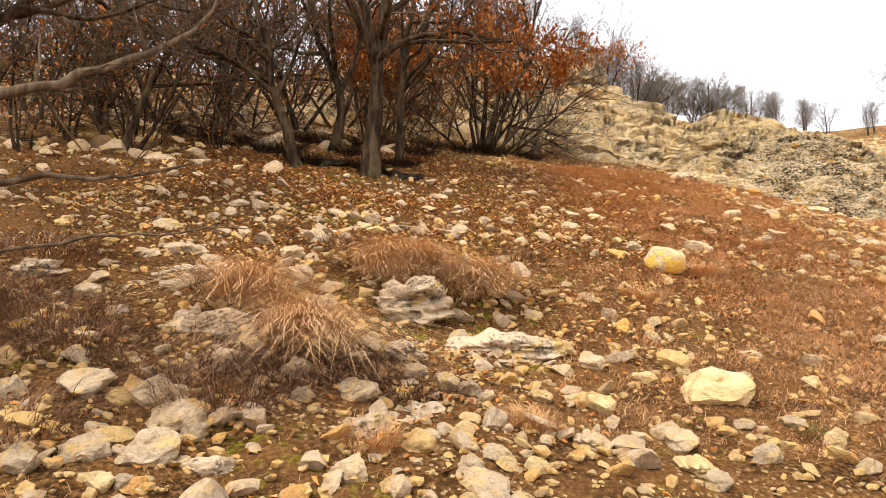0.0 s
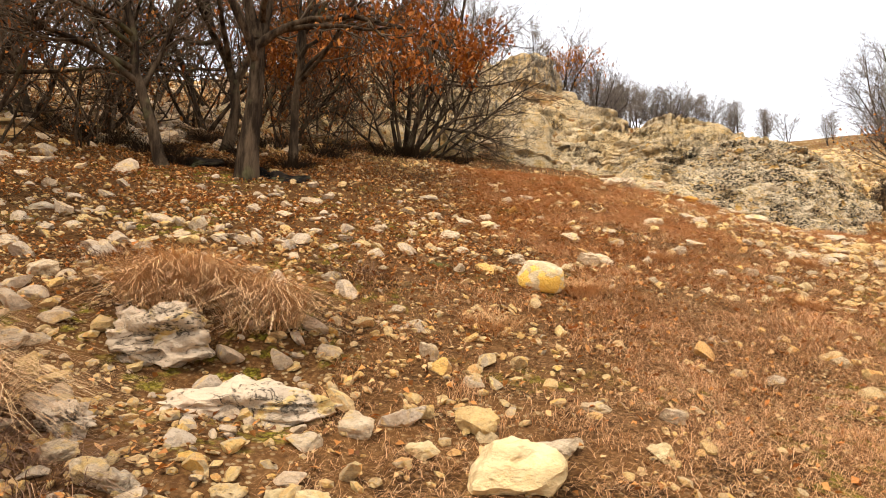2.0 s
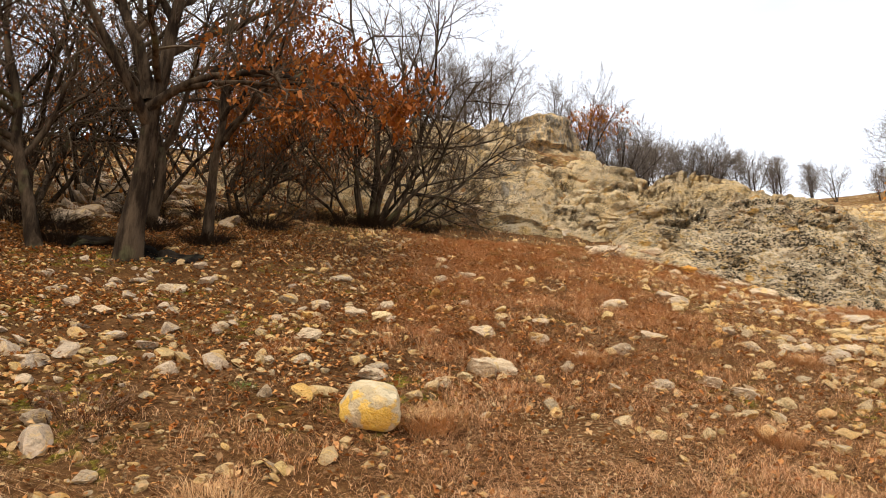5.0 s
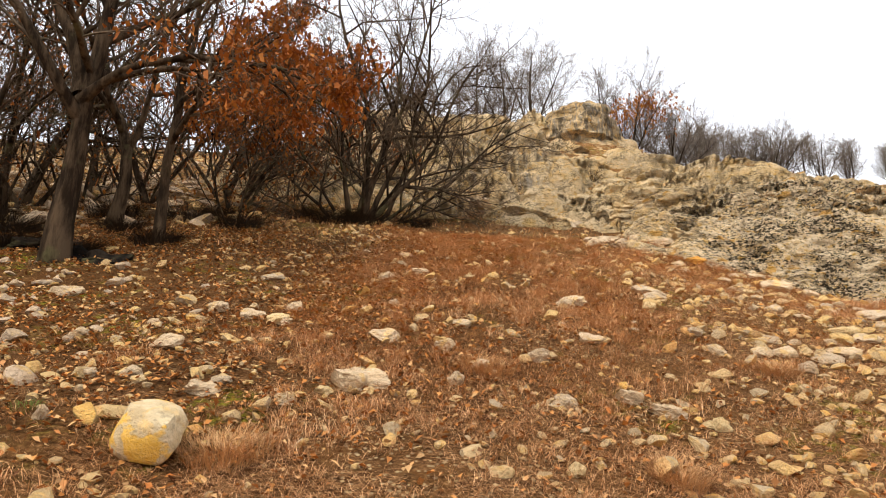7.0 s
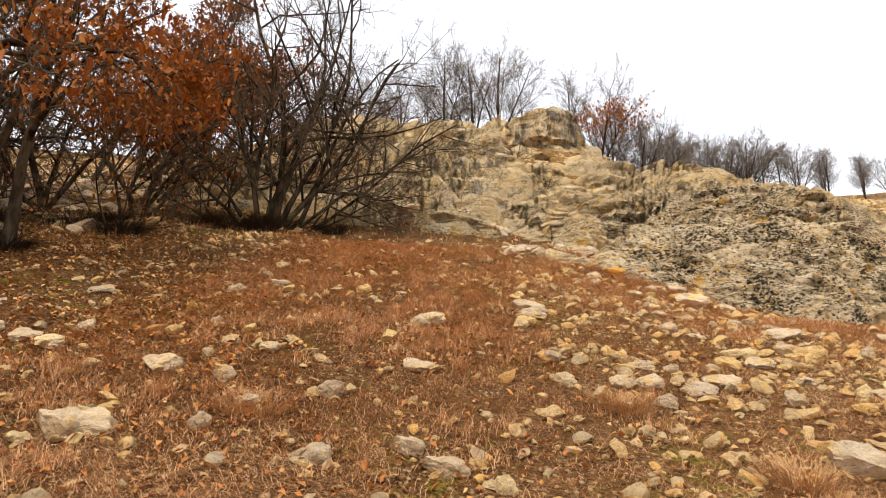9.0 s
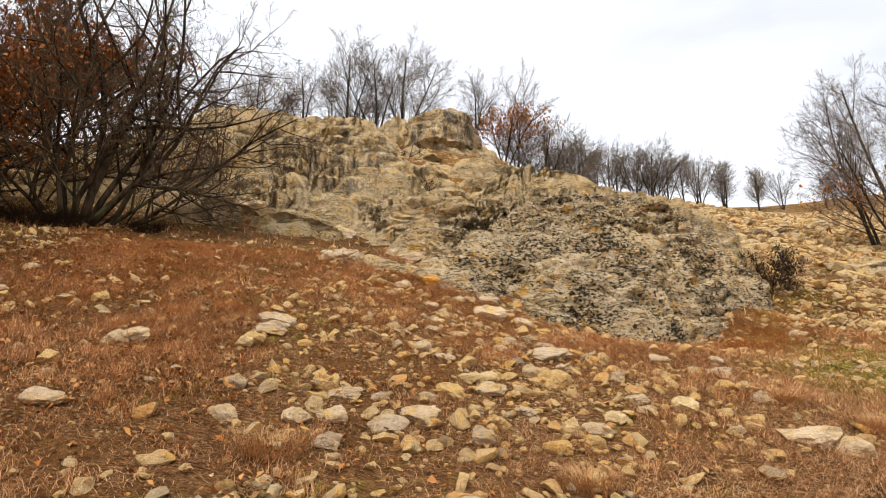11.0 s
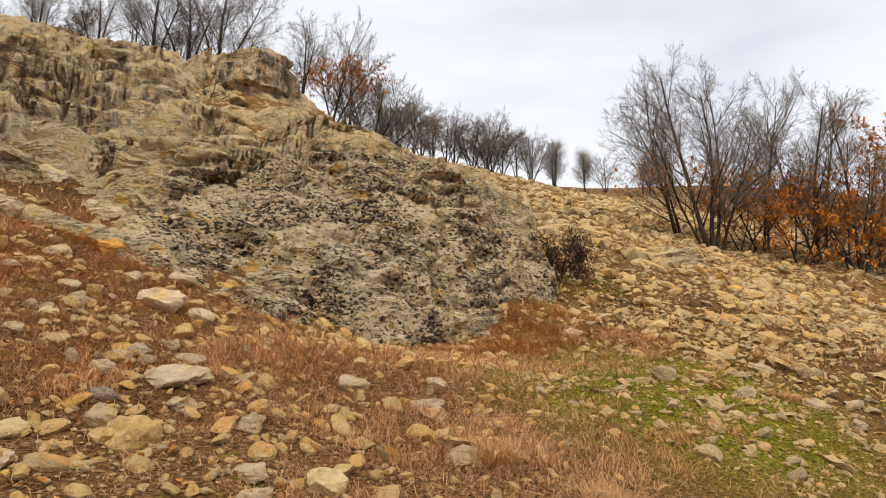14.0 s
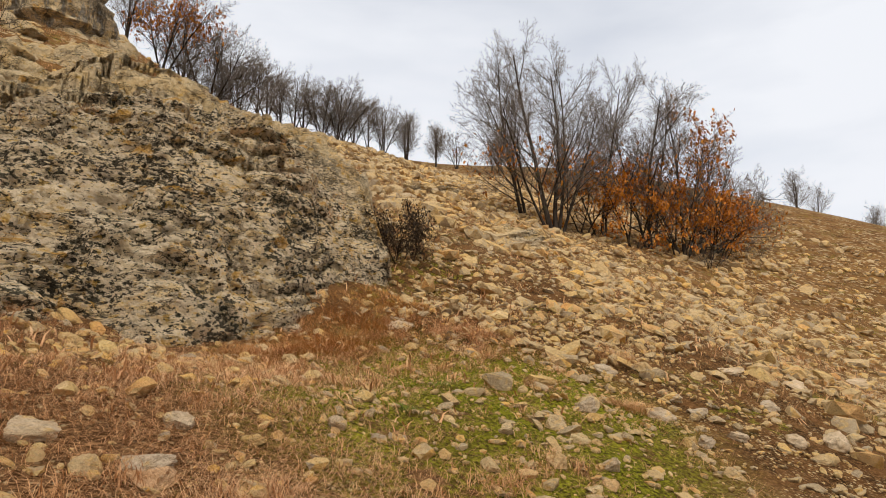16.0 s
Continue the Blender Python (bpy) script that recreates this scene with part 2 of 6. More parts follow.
def outcrop_material(name, spots=1.0, stain=0.6, spread=0.5, streaks=0.0, stained=None):
    """Tan and grey limestone with black and orange crusts of lichen, ochre on broken faces."""
    k = Nodes(name, 0.93, 0.12)
    a, b, f = k.noise(0.9, 5), k.noise(4.5, 6, 0.6), k.noise(45, 5, 0.7)
    col = k.mix(k.ramp(a, 0.40, 0.60), (0.80, 0.565, 0.28), (0.70, 0.53, 0.32))
    col = k.mix(k.ramp(b, 0.45, 0.7), col, (0.80, 0.61, 0.36))
    col = k.mix(k.maths("MULTIPLY", k.ramp(k.noise(1.9, 5, distort=0.6), 0.52, 0.64), 0.65), col, (0.70, 0.42, 0.13))
    band = k.noise(2.2, 5, stretch=(0.6, 0.6, 5.0))
    col = k.mix(k.maths("MULTIPLY", k.ramp(band, 0.55, 0.62), stain), col, (0.20, 0.15, 0.095))
    grime = k.noise(3.4, 9, 0.75, stretch=(0.8, 0.8, 2.2), distort=0.4)
    col = k.mix(k.maths("MULTIPLY", k.ramp(grime, 0.57, 0.62), 0.3 + 0.3 * spots), col, (0.060, 0.042, 0.022))
    # crusts: black blotches in colonies on the weathered face, between pale grey flakes
    where = k.ramp(k.noise(0.55, 3), 0.42, 0.56)
    colony = k.maths("MAXIMUM", k.near((9.2, 13.9, 0), 1.45, 2.1, (0.58, 0.64, 0)), k.maths("MULTIPLY", where, spread))
    flakes = k.maths("MULTIPLY", k.ramp(k.noise(9, 5, 0.65, stretch=(1, 1, 1.8)), 0.44, 0.52), colony)
    col = k.mix(k.maths("MULTIPLY", flakes, 0.85), col, k.mix(k.ramp(k.noise(2.1, 3), 0.42, 0.58), (0.84, 0.67, 0.445), (0.70, 0.55, 0.37)))
    patchy = k.maths("MULTIPLY", k.maths("SUBTRACT", k.noise(1.3, 4, 0.6), 0.5), 0.36)
    small = k.ramp(k.maths("ADD", k.noise(21, 4, 0.62, stretch=(0.85, 1, 1.6)), patchy), 0.555, 0.57)
    large = k.ramp(k.maths("ADD", k.noise(10.0, 5, 0.68, stretch=(0.8, 1, 1.8)), patchy), 0.585, 0.60)
    crust = k.maths("MULTIPLY", k.maths("MULTIPLY", k.maths("MAXIMUM", small, large), colony), spots)
    col = k.mix(k.maths("MULTIPLY", crust, 0.97), col, k.mix(k.ramp(k.noise(3, 3), 0.5, 0.62), (0.010, 0.008, 0.006), (0.013, 0.019, 0.009)))
    orange = k.maths("MULTIPLY", k.ramp(k.noise(2.4, 5, 0.65, stretch=(0.8, 1, 1.6), distort=0.4), 0.60, 0.66), 0.75)
    col = k.mix(orange, col, (0.68, 0.33, 0.04))
    dots = k.maths("MULTIPLY", k.ramp(k.noise(8.5, 4, 0.6, stretch=(0.9, 1, 1.5)), 0.61, 0.65), 0.7)
    col = k.mix(dots, col, (0.66, 0.38, 0.07))
    if streaks:
        if stained:
            streaks = k.maths("MULTIPLY", k.near(stained, 0.8, 1.25, (0.55, 0.5, 0)), streaks)
        run = k.noise(1.7, 6, 0.7, stretch=(1.5, 1.5, 0.5), distort=0.6)
        col = k.mix(k.maths("MULTIPLY", k.ramp(run, 0.49, 0.60), streaks), col, (0.075, 0.064, 0.052))
        col = k.mix(k.maths("MULTIPLY", k.ramp(k.noise(4.2, 4, 0.6, stretch=(1.6, 1.6, 0.4)), 0.54, 0.6), k.maths("MULTIPLY", 0.8, streaks)), col, (0.30, 0.28, 0.25))
    col = k.mix(k.maths("MULTIPLY", k.ramp(f, 0.35, 0.7), 0.22), col, (0.76, 0.62, 0.41))
    # open cracks, long and fine
    long = k.maths("ABSOLUTE", k.maths("SUBTRACT", k.noise(2.6, 7, 0.62, stretch=(0.7, 0.7, 2.6), distort=0.5), 0.5))
    short = k.maths("ABSOLUTE", k.maths("SUBTRACT", k.noise(8.5, 5, 0.62, stretch=(0.8, 0.8, 1.9), distort=0.5), 0.5))
    gap = k.maths("MULTIPLY", k.ramp(long, 0.013, 0.003), k.ramp(k.noise(1.6, 3), 0.44, 0.56))
    gap = k.maths("MAXIMUM", gap, k.maths("MULTIPLY", k.ramp(short, 0.020, 0.004), k.ramp(k.noise(2.9, 3), 0.50, 0.60)))
    col = k.mix(k.maths("MULTIPLY", gap, 0.8), col, (0.045, 0.032, 0.018))
    b = k.maths("SUBTRACT", b, gap)
    k.bump(k.maths("ADD", k.maths("ADD", k.maths("MULTIPLY", f, 0.3), b), k.maths("MULTIPLY", k.noise(14, 5, 0.65), 1.0)), 1.0, 0.14)
    return k.done(col)


def bark_material(name, dark, light):
    k = Nodes(name, 0.9, 0.15)
    s = k.noise(9, 5, 0.65, stretch=(1, 1, 0.22))
    col = k.mix(k.ramp(s, 0.38, 0.66), dark, light)
    col = k.mix(k.maths("MULTIPLY", k.ramp(k.noise(2.3, 4), 0.56, 0.68), 0.5), col, (0.13, 0.12, 0.055))
    k.bump(s, 0.9, 0.03)
    return k.done(col)


def leaf_material(name, colours):
    k = Nodes(name, 0.7, 0.25)
    return k.done(k.palette(k.random(True), colours))


def blade_material(name, colours):
    k = Nodes(name, 0.75, 0.2)
    col = k.palette(k.random(True), colours)
    col = k.mix(k.maths("MULTIPLY", k.ramp(k.noise(0.9, 4), 0.4, 0.65), 0.55), col, (0.56, 0.285, 0.12))
    return k.done(col)


M_GROUND = ground_material()
M_STONE = stone_material("weathered_limestone")
M_RUBBLE = stone_material("limestone_rubble", island=True, scale=7.0, lichen=0.3, tones=RUBBLE_TONES)
M_SLAB = stone_material("grey_limestone_rubble", island=True, scale=5.0, lichen=0.5, tones=[(0.46, 0.355, 0.26), (0.66, 0.49, 0.335), (0.54, 0.41, 0.29), (0.72, 0.51, 0.31), (0.50, 0.385, 0.285), (0.62, 0.45, 0.30)])
M_SCREE = stone_material("scree_limestone", island=True, scale=6.0, lichen=0.45, tones=[(0.40, 0.30, 0.185), (0.60, 0.43, 0.225), (0.68, 0.47, 0.22), (0.52, 0.385, 0.235), (0.74, 0.46, 0.15), (0.64, 0.46, 0.25), (0.44, 0.345, 0.235)])
M_YELLOW = stone_material("yellow_limestone", tone=(0.90, 0.68, 0.36), lichen=0.12)
M_OCHRE = stone_material("ochre_limestone", tone=(0.74, 0.48, 0.19), lichen=0.2)
M_GREY = stone_material("grey_limestone", tone=(0.63, 0.485, 0.335), lichen=0.4)
M_WORN = craggy_material("worn_grey_limestone")
M_PALE = stone_material("pale_limestone", tone=(0.73, 0.55, 0.36), lichen=0.35)
M_CRUST = stone_material("stone_with_yellow_lichen", tone=(0.74, 0.60, 0.38), lichen=0.4, crust=(0.82, 0.48, 0.07))
M_RUST = stone_material("bright_orange_stone", tone=(0.82, 0.38, 0.05), lichen=0.05)
M_OUTCROP = outcrop_material("lichened_limestone", 1.0, 0.3, 0.45)
M_UPPER = outcrop_material("bare_limestone", 0.3, 0.12, 0.25, 0.7, (2.9, 22.5, 0))
M_STAIN = outcrop_material("stained_limestone", 0.8, 0.4, 0.6, 0.9)
M_BARK = bark_material("dark_oak_bark", (0.022, 0.0145, 0.009), (0.10, 0.068, 0.041))
M_BLACK = bark_material("near_black_bark", (0.006, 0.005, 0.004), (0.024, 0.018, 0.013))
M_TWIG = bark_material("brown_twigs", (0.075, 0.052, 0.034), (0.19, 0.135, 0.088))
M_FARBARK = bark_material("grey_brown_bark", (0.035, 0.027, 0.021), (0.085, 0.066, 0.050))
# grey twigs, paled in colour for sky glare bleeding through distant crowns
M_FARTWIG = bark_material("glare_paled_twigs", (0.15, 0.122, 0.102), (0.28, 0.235, 0.195))
M_LEAF = leaf_material("withered_oak_leaves", [(0.17, 0.050, 0.014), (0.34, 0.105, 0.022), (0.42, 0.165, 0.035), (0.24, 0.070, 0.018), (0.32, 0.125, 0.035)])
M_RUSSET = leaf_material("bright_oak_leaves", [(0.30, 0.085, 0.018), (0.56, 0.20, 0.03), (0.66, 0.28, 0.045), (0.40, 0.12, 0.022)])
M_LITTER = leaf_material("fallen_oak_leaves", [(0.26, 0.085, 0.024), (0.56, 0.27, 0.085), (0.42, 0.14, 0.035), (0.64, 0.40, 0.18), (0.12, 0.05, 0.022), (0.50, 0.20, 0.05)])
M_GRASS = blade_material("dry_grass", [(0.40, 0.19, 0.085), (0.70, 0.40, 0.20), (0.56, 0.285, 0.135), (0.76, 0.49, 0.265), (0.64, 0.345, 0.17)])
M_ORANGE = leaf_material("bright_russet_grass", [(0.38, 0.155, 0.04), (0.56, 0.27, 0.08), (0.46, 0.20, 0.055), (0.64, 0.36, 0.135)])
M_STRAW = blade_material("straw_tussock", [(0.38, 0.19, 0.075), (0.62, 0.37, 0.17), (0.50, 0.26, 0.11), (0.70, 0.46, 0.24)])
M_TUSSOCK = leaf_material("drooping_straw", [(0.42, 0.225, 0.105), (0.76, 0.49, 0.25), (0.56, 0.33, 0.16), (0.82, 0.57, 0.33)])
M_BRUSH = leaf_material("dry_brush", [(0.07, 0.038, 0.024), (0.26, 0.145, 0.085), (0.13, 0.07, 0.042), (0.46, 0.27, 0.15)])
# near-black: shade tufts at the oak feet, and leaves of the dark bush
M_DARK = leaf_material("near_black_growth", [(0.020, 0.015, 0.011), (0.045, 0.032, 0.022), (0.07, 0.045, 0.028)])
M_MOSS = blade_material("olive_moss", [(0.10, 0.12, 0.010), (0.20, 0.23, 0.018), (0.30, 0.29, 0.03), (0.13, 0.20, 0.015)])
M_GREEN = blade_material("green_tuft", [(0.06, 0.10, 0.02), (0.10, 0.16, 0.03), (0.13, 0.17, 0.04)])


# ---- shape helpers ----
def hashed(ix, iy, iz, seed):
    ix, iy, iz = np.atleast_1d(ix), np.atleast_1d(iy), np.atleast_1d(iz)
    h = (ix.astype(np.int64) * 374761393 + iy.astype(np.int64) * 668265263 + iz.astype(np.int64) * 2147483647 + seed * 1013904223) & 0xFFFFFFFF
    h = ((h ^ (h >> 13)) * 1274126177) & 0xFFFFFFFF
    h = ((h ^ (h >> 16)) * 224682251) & 0xFFFFFFFF
    return (h ^ (h >> 15)) / 4294967295.0


def vnoise(x, y, z=0.0, seed=0):
    """Smooth value noise, -1 to 1."""
    x, y, z = np.broadcast_arrays(np.asarray(x, float), np.asarray(y, float), np.asarray(z, float))
    ix, iy, iz = np.floor(x), np.floor(y), np.floor(z)
    fx, fy, fz = x - ix, y - iy, z - iz
    fx, fy, fz = (f * f * (3 - 2 * f) for f in (fx, fy, fz))
    total = 0
    for dx in (0, 1):
        for dy in (0, 1):
            for dz in (0, 1):
                w = (fx if dx else 1 - fx) * (fy if dy else 1 - fy) * (fz if dz else 1 - fz)
                total = total + w * hashed(ix + dx, iy + dy, iz + dz, seed)
    return total * 2 - 1


def fbm(x, y, z=0.0, octaves=4, seed=0, gain=0.5):
    x, y, z = (np.asarray(v, float) for v in (x, y, z))
    total, amp = 0, 1.0
    for o in range(octaves):
        total = total + amp * vnoise(x * 2 ** o + 17.3 * o, y * 2 ** o - 9.1 * o, z * 2 ** o, seed + o)
        amp *= gain
    return total


def smooth(v, lo, hi):
    f = np.clip((np.asarray(v, float) - lo) / (hi - lo), 0, 1)
    return f * f * (3 - 2 * f)


def unit(v):
    return v / (np.linalg.norm(v, axis=-1, keepdims=True) + 1e-9)


def mesh_of(name, verts, faces, material, shade=True, sharp=None):
    """A mesh from arrays: verts n x 3, faces m x 3 or m x 4, or a list of such face arrays."""
    sets = faces if isinstance(faces, list) else [faces]
    sets = [np.asarray(f, np.int32) for f in sets if len(f)]
    me = bpy.data.meshes.new(name)
    me.vertices.add(len(verts))
    me.vertices.foreach_set("co", np.asarray(verts, np.float32).ravel())
    loops = np.concatenate([f.ravel() for f in sets])
    sizes = np.concatenate([np.full(len(f), f.shape[1], np.int32) for f in sets])
    me.loops.add(len(loops))
    me.loops.foreach_set("vertex_index", loops)
    me.polygons.add(len(sizes))
    me.polygons.foreach_set("loop_start", np.concatenate([[0], np.cumsum(sizes)[:-1]]).astype(np.int32))
    me.polygons.foreach_set("use_smooth", np.full(len(sizes), shade))
    me.update(calc_edges=True)
    me.validate()
    if sharp:
        me.set_sharp_from_angle(angle=radians(sharp))
    me.materials.append(material)
    return me


def part(name, me, parent=None, label=""):
    ob = new(name, me)
    if parent:
        ob.parent = parent
    return tagged(ob, label)


def grid_faces(nx, ny):
    i = np.arange(nx * ny).reshape(ny, nx)
    return np.stack([i[:-1, :-1], i[:-1, 1:], i[1:, 1:], i[1:, :-1]], -1).reshape(-1, 4)


# ---- the lie of the land ----
def land(x, y):
    """Height of the bare hillside: an even slope, a hollow below the outcrop, a shoulder behind it and a rounded crest."""
    x, y = np.asarray(x, float), np.asarray(y, float)
    u = 0.403 * y - 0.121 * x
    u = u - 0.55 * np.exp(-(((x - 9.0) / 1.7) ** 2 + ((y - 13.0) / 1.15) ** 2))
    u = u - 0.24 * np.exp(-(((x - 11.0) / 1.6) ** 2 + ((y - 13.2) / 2.0) ** 2))
    u = u - 0.19 * np.exp(-((x / 0.85) ** 2 + ((y - 4.35) / 0.5) ** 2))
    u = u - 0.15 * np.exp(-(((x - 7.5) / 1.1) ** 2 + ((y - 11.6) / 0.9) ** 2)) - 0.27 * np.exp(-(((x - 12.0) / 0.9) ** 2 + ((y - 15.0) / 0.9) ** 2)) + 0.12 * np.exp(-(((x - 9.9) / 0.9) ** 2 + ((y - 12.75) / 0.5) ** 2))
    u = u + 2.6 * smooth(y, 19, 34) * smooth(x, -12, -2) * smooth(x, 13, 7)
    u = u + 4.3 * smooth(x, 26, 50)
    u = u - 0.75 * smooth(x, 14, 22) * smooth(x, 34, 24) * smooth(y, 30, 16)
    u = np.where(u > 18, 18 + 6 * (1 - np.exp(-np.maximum(u - 18, 0) / 6)), u)
    return np.where(u < -12, -12 - 10 * (1 - np.exp(np.minimum(u + 12, 0) / 10)), u)


def ground_z(x, y):
    """The land with its hummocks."""
    near = np.exp(-(np.hypot(np.asarray(x, float) - 5, np.asarray(y, float) - 9) / 30) ** 2)
    rough = 0.05 * fbm(np.asarray(x) * 0.8, np.asarray(y) * 0.8, 0.3, 3, 5) + 0.02 * fbm(np.asarray(x) * 4, np.asarray(y) * 4, 0.7, 3, 9)
    return land(x, y) + rough * (0.4 + 0.6 * near) + 0.5 * (1 - near) * vnoise(np.asarray(x) * 0.06, np.asarray(y) * 0.06, 0, 3)


def gz(x, y):
    return float(np.ravel(ground_z(x, y))[0])


def stretched(lo, hi, step, reach, n):
    core = np.arange(lo, hi + step, step)
    out = np.geomspace(step * 2, reach, n)
    return np.concatenate([lo - out[::-1], core, hi + out])


gx, gy = stretched(-6, 17, 0.105, 900, 46), stretched(-1, 18, 0.105, 900, 46)
mx, my = np.meshgrid(gx, gy)
ground = part("ground", mesh_of("ground", np.stack([mx.ravel(), my.ravel(), ground_z(mx, my).ravel()], -1), grid_faces(len(gx), len(gy)), M_GROUND))
tagged(ground, "stony brown hillside soil with grit, moss and mouldering leaves, tree shade painted in", "ground", kind="structure")


# ---- the limestone outcrop ----
def cells(x, y, sx, sy, seed, jitter=0.85):
    """Uneven cells in plan: distance to the nearest and second nearest middle (in cells), the nearest middle, its own number."""
    u, v = np.asarray(x, float) / sx, np.asarray(y, float) / sy
    iu, iv = np.floor(u), np.floor(v)
    f1, f2 = np.full(u.shape, 9.0), np.full(u.shape, 9.0)
    cx, cy, own = np.zeros(u.shape), np.zeros(u.shape), np.zeros(u.shape)
    for du in (-1, 0, 1):
        for dv in (-1, 0, 1):
            a, b = iu + du, iv + dv
            px = a + 0.5 + jitter * (hashed(a, b, a * 0, seed).reshape(u.shape) - 0.5)
            py = b + 0.5 + jitter * (hashed(a, b, a * 0, seed + 1).reshape(u.shape) - 0.5)
            d = np.hypot(u - px, v - py)
            closer = d < f1
            f2 = np.where(closer, f1, np.minimum(f2, d))
            own = np.where(closer, hashed(a, b, a * 0, seed + 2).reshape(u.shape), own)
            cx, cy = np.where(closer, px * sx, cx), np.where(closer, py * sy, cy)
            f1 = np.where(closer, d, f1)
    return f1, f2, cx, cy, own


def slabs(x, y, sx, sy, seed, level, bulge, jump, crack):
    """Relief of a slope broken into rounded slabs, each one lying flatter than the slope."""
    wx, wy = x + 0.3 * sx * fbm(x / sx * 0.9, y / sx * 0.9, 0.1, 3, seed + 5), y + 0.3 * sy * fbm(x / sx * 0.9, y / sx * 0.9, 0.6, 3, seed + 8)
    f1, f2, cx, cy, own = cells(wx, wy, sx, sy, seed)
    edge = f2 - f1
    lie = level * (0.403 * (cy - wy) - 0.121 * (cx - wx))
    return lie + bulge * (smooth(edge, 0, 0.55) - 0.6) + jump * (own - 0.5) - crack * smooth(edge, 0.10, 0.0)


def front_rock(x, y):
    """Height of the rounded front of the outcrop."""
    edge = 13.0 + 0.10 * np.sin(x * 1.9) + 0.62 * np.clip(x - 9.25, 0, 0.9) * smooth(x, 8.9, 9.8) + 1.0 * np.clip(x - 10.15, 0, 2.0)
    edge = edge + 0.18 * vnoise(x * 1.3, 0.4, 0.2, 19) + 0.07 * vnoise(x * 4.1, 0.9, 0.2, 18)
    d = y - edge
    rise = 0.10 + 0.92 * smooth(x, 5.4, 8.8)
    foot = -0.62 * smooth(x, 6.4, 8.2) * (1 - 0.62 * smooth(x, 9.5, 10.7)) - 0.12
    up = foot + (rise - foot) * (0.25 * smooth(d, -0.10, 0.30) + 0.75 * smooth(d, -0.05, 1.85) ** 0.9)
    up = up + 0.42 * np.exp(-(((x - 8.9) / 1.3) ** 2 + ((y - 18.6) / 1.2) ** 2)) + 0.15 * smooth(y, 15, 17) * smooth(x, 7, 5)
    right = smooth(x - 0.10 * np.clip(y - 14.5, 0, 9) + 0.14 * vnoise(y * 2, x, 0, 5), 11.75, 11.4)
    left = smooth(x + 0.35 * np.clip(y - 13.5, 0, 5), 4.9, 6.6)
    back = smooth(y, 21.5, 19.0)
    up = -0.65 + (up + 0.65) * right * left * back * smooth(d, -0.5, -0.05)
    z = 0.403 * y - 0.121 * x + up
    low = land(x, y) + 0.05 + 0.05 * fbm(x * 1.6, y * 1.6, 0.2, 3, 37) - 0.7 * smooth(y - 12.35 - 0.45 * np.abs(x - 7.6) - 0.2 * vnoise(x * 1.7, y * 1.7, 0, 38), 0.12, -0.12) - 0.7 * smooth(y, 13.3, 13.8)
    z = np.maximum(z, low)
    body = smooth(z - 0.403 * y + 0.121 * x, -0.65, 0.1)
    top = smooth(d, 0.9, 2.0)
    z = z + body * top * (slabs(x, y, 1.4, 0.7, 211, 0.85, 0.22, 0.20, 0.20) + 0.8 * slabs(x, y, 0.5, 0.24, 221, 0.6, 0.09, 0.08, 0.12))
    z = z + body * (0.13 * fbm(x * 0.9, y * 0.9, 0.3, 3, 31) + 0.05 * fbm(x * 4.6, y * 4.6, 0.2, 3, 41) + 0.02 * fbm(x * 11, y * 11, 0.4, 2, 43))
    return z


def rugged(v, lift):
    """Pushes the points of the face out and in: bedded lumps, flakes, and holes under small overhangs."""
    n = unit(np.array([0.12, -0.78, 0.55]))
    q = v * np.array([1.0, 1.0, 1.0])
    q[:, 2] += 0.10 * v[:, 0] - 0.15 * v[:, 1]
    wob = 0.06 * fbm(q[:, 0] * 3, q[:, 1] * 3, q[:, 2] * 3, 2, 129)
    x, y, z = q[:, 0] + wob, q[:, 1], q[:, 2] + wob
    d = 0.10 * fbm(x * 1.4, y * 1.4, z * 2.2, 2, 131) + 0.06 * fbm(x * 4, y * 4, z * 8, 3, 133)
    bed = z / 0.17 + 0.35 * vnoise(x * 1.5, y * 1.5, z, 134)
    d = d - 0.075 * smooth(np.abs(bed - np.floor(bed) - 0.5), 0.16, 0.03) * smooth(vnoise(x * 2.2, y * 2.2, z * 1.2, 136), -0.2, 0.35)
    holes = smooth(vnoise(x * 7.5, y * 7.5, z * 15, 135) + 0.45 * vnoise(x * 15, y * 15, z * 28, 138), 0.05, 0.5)
    d = d - 0.085 * holes * smooth(vnoise(x * 0.9, y * 0.9, z * 1.1, 137), -0.55, 0.1)
    return v + n * (d * lift)[:, None]


def undercut(v, thick, reach, lift, seed):
    """Lets the noses of the beds stand out over the joints below them."""
    x, y, z = v[:, 0], v[:, 1], v[:, 2]
    q = (z - 0.10 * y + 0.05 * x + 0.55 * thick * fbm(x * 0.8 / thick * 0.4, y * 0.8 / thick * 0.4, z * 0.3, 3, seed)) / thick
    f = q - np.floor(q)
    own = 0.5 + 0.5 * vnoise(x / (thick * 2.2), np.floor(q) * 3.7, 0.3, seed + 3)
    nose = smooth(f, 0.10, 0.34) * (1 - 0.55 * smooth(f, 0.45, 1.0)) - 0.5
    patch = smooth(vnoise(x * 0.45 / thick * 0.4, y * 0.45 / thick * 0.4, z * 0.2, seed + 5), -0.5, 0.2)
    return v + np.array([0.16, -0.98, 0.10]) * (reach * nose * (0.45 + 0.8 * own) * patch * lift)[:, None]


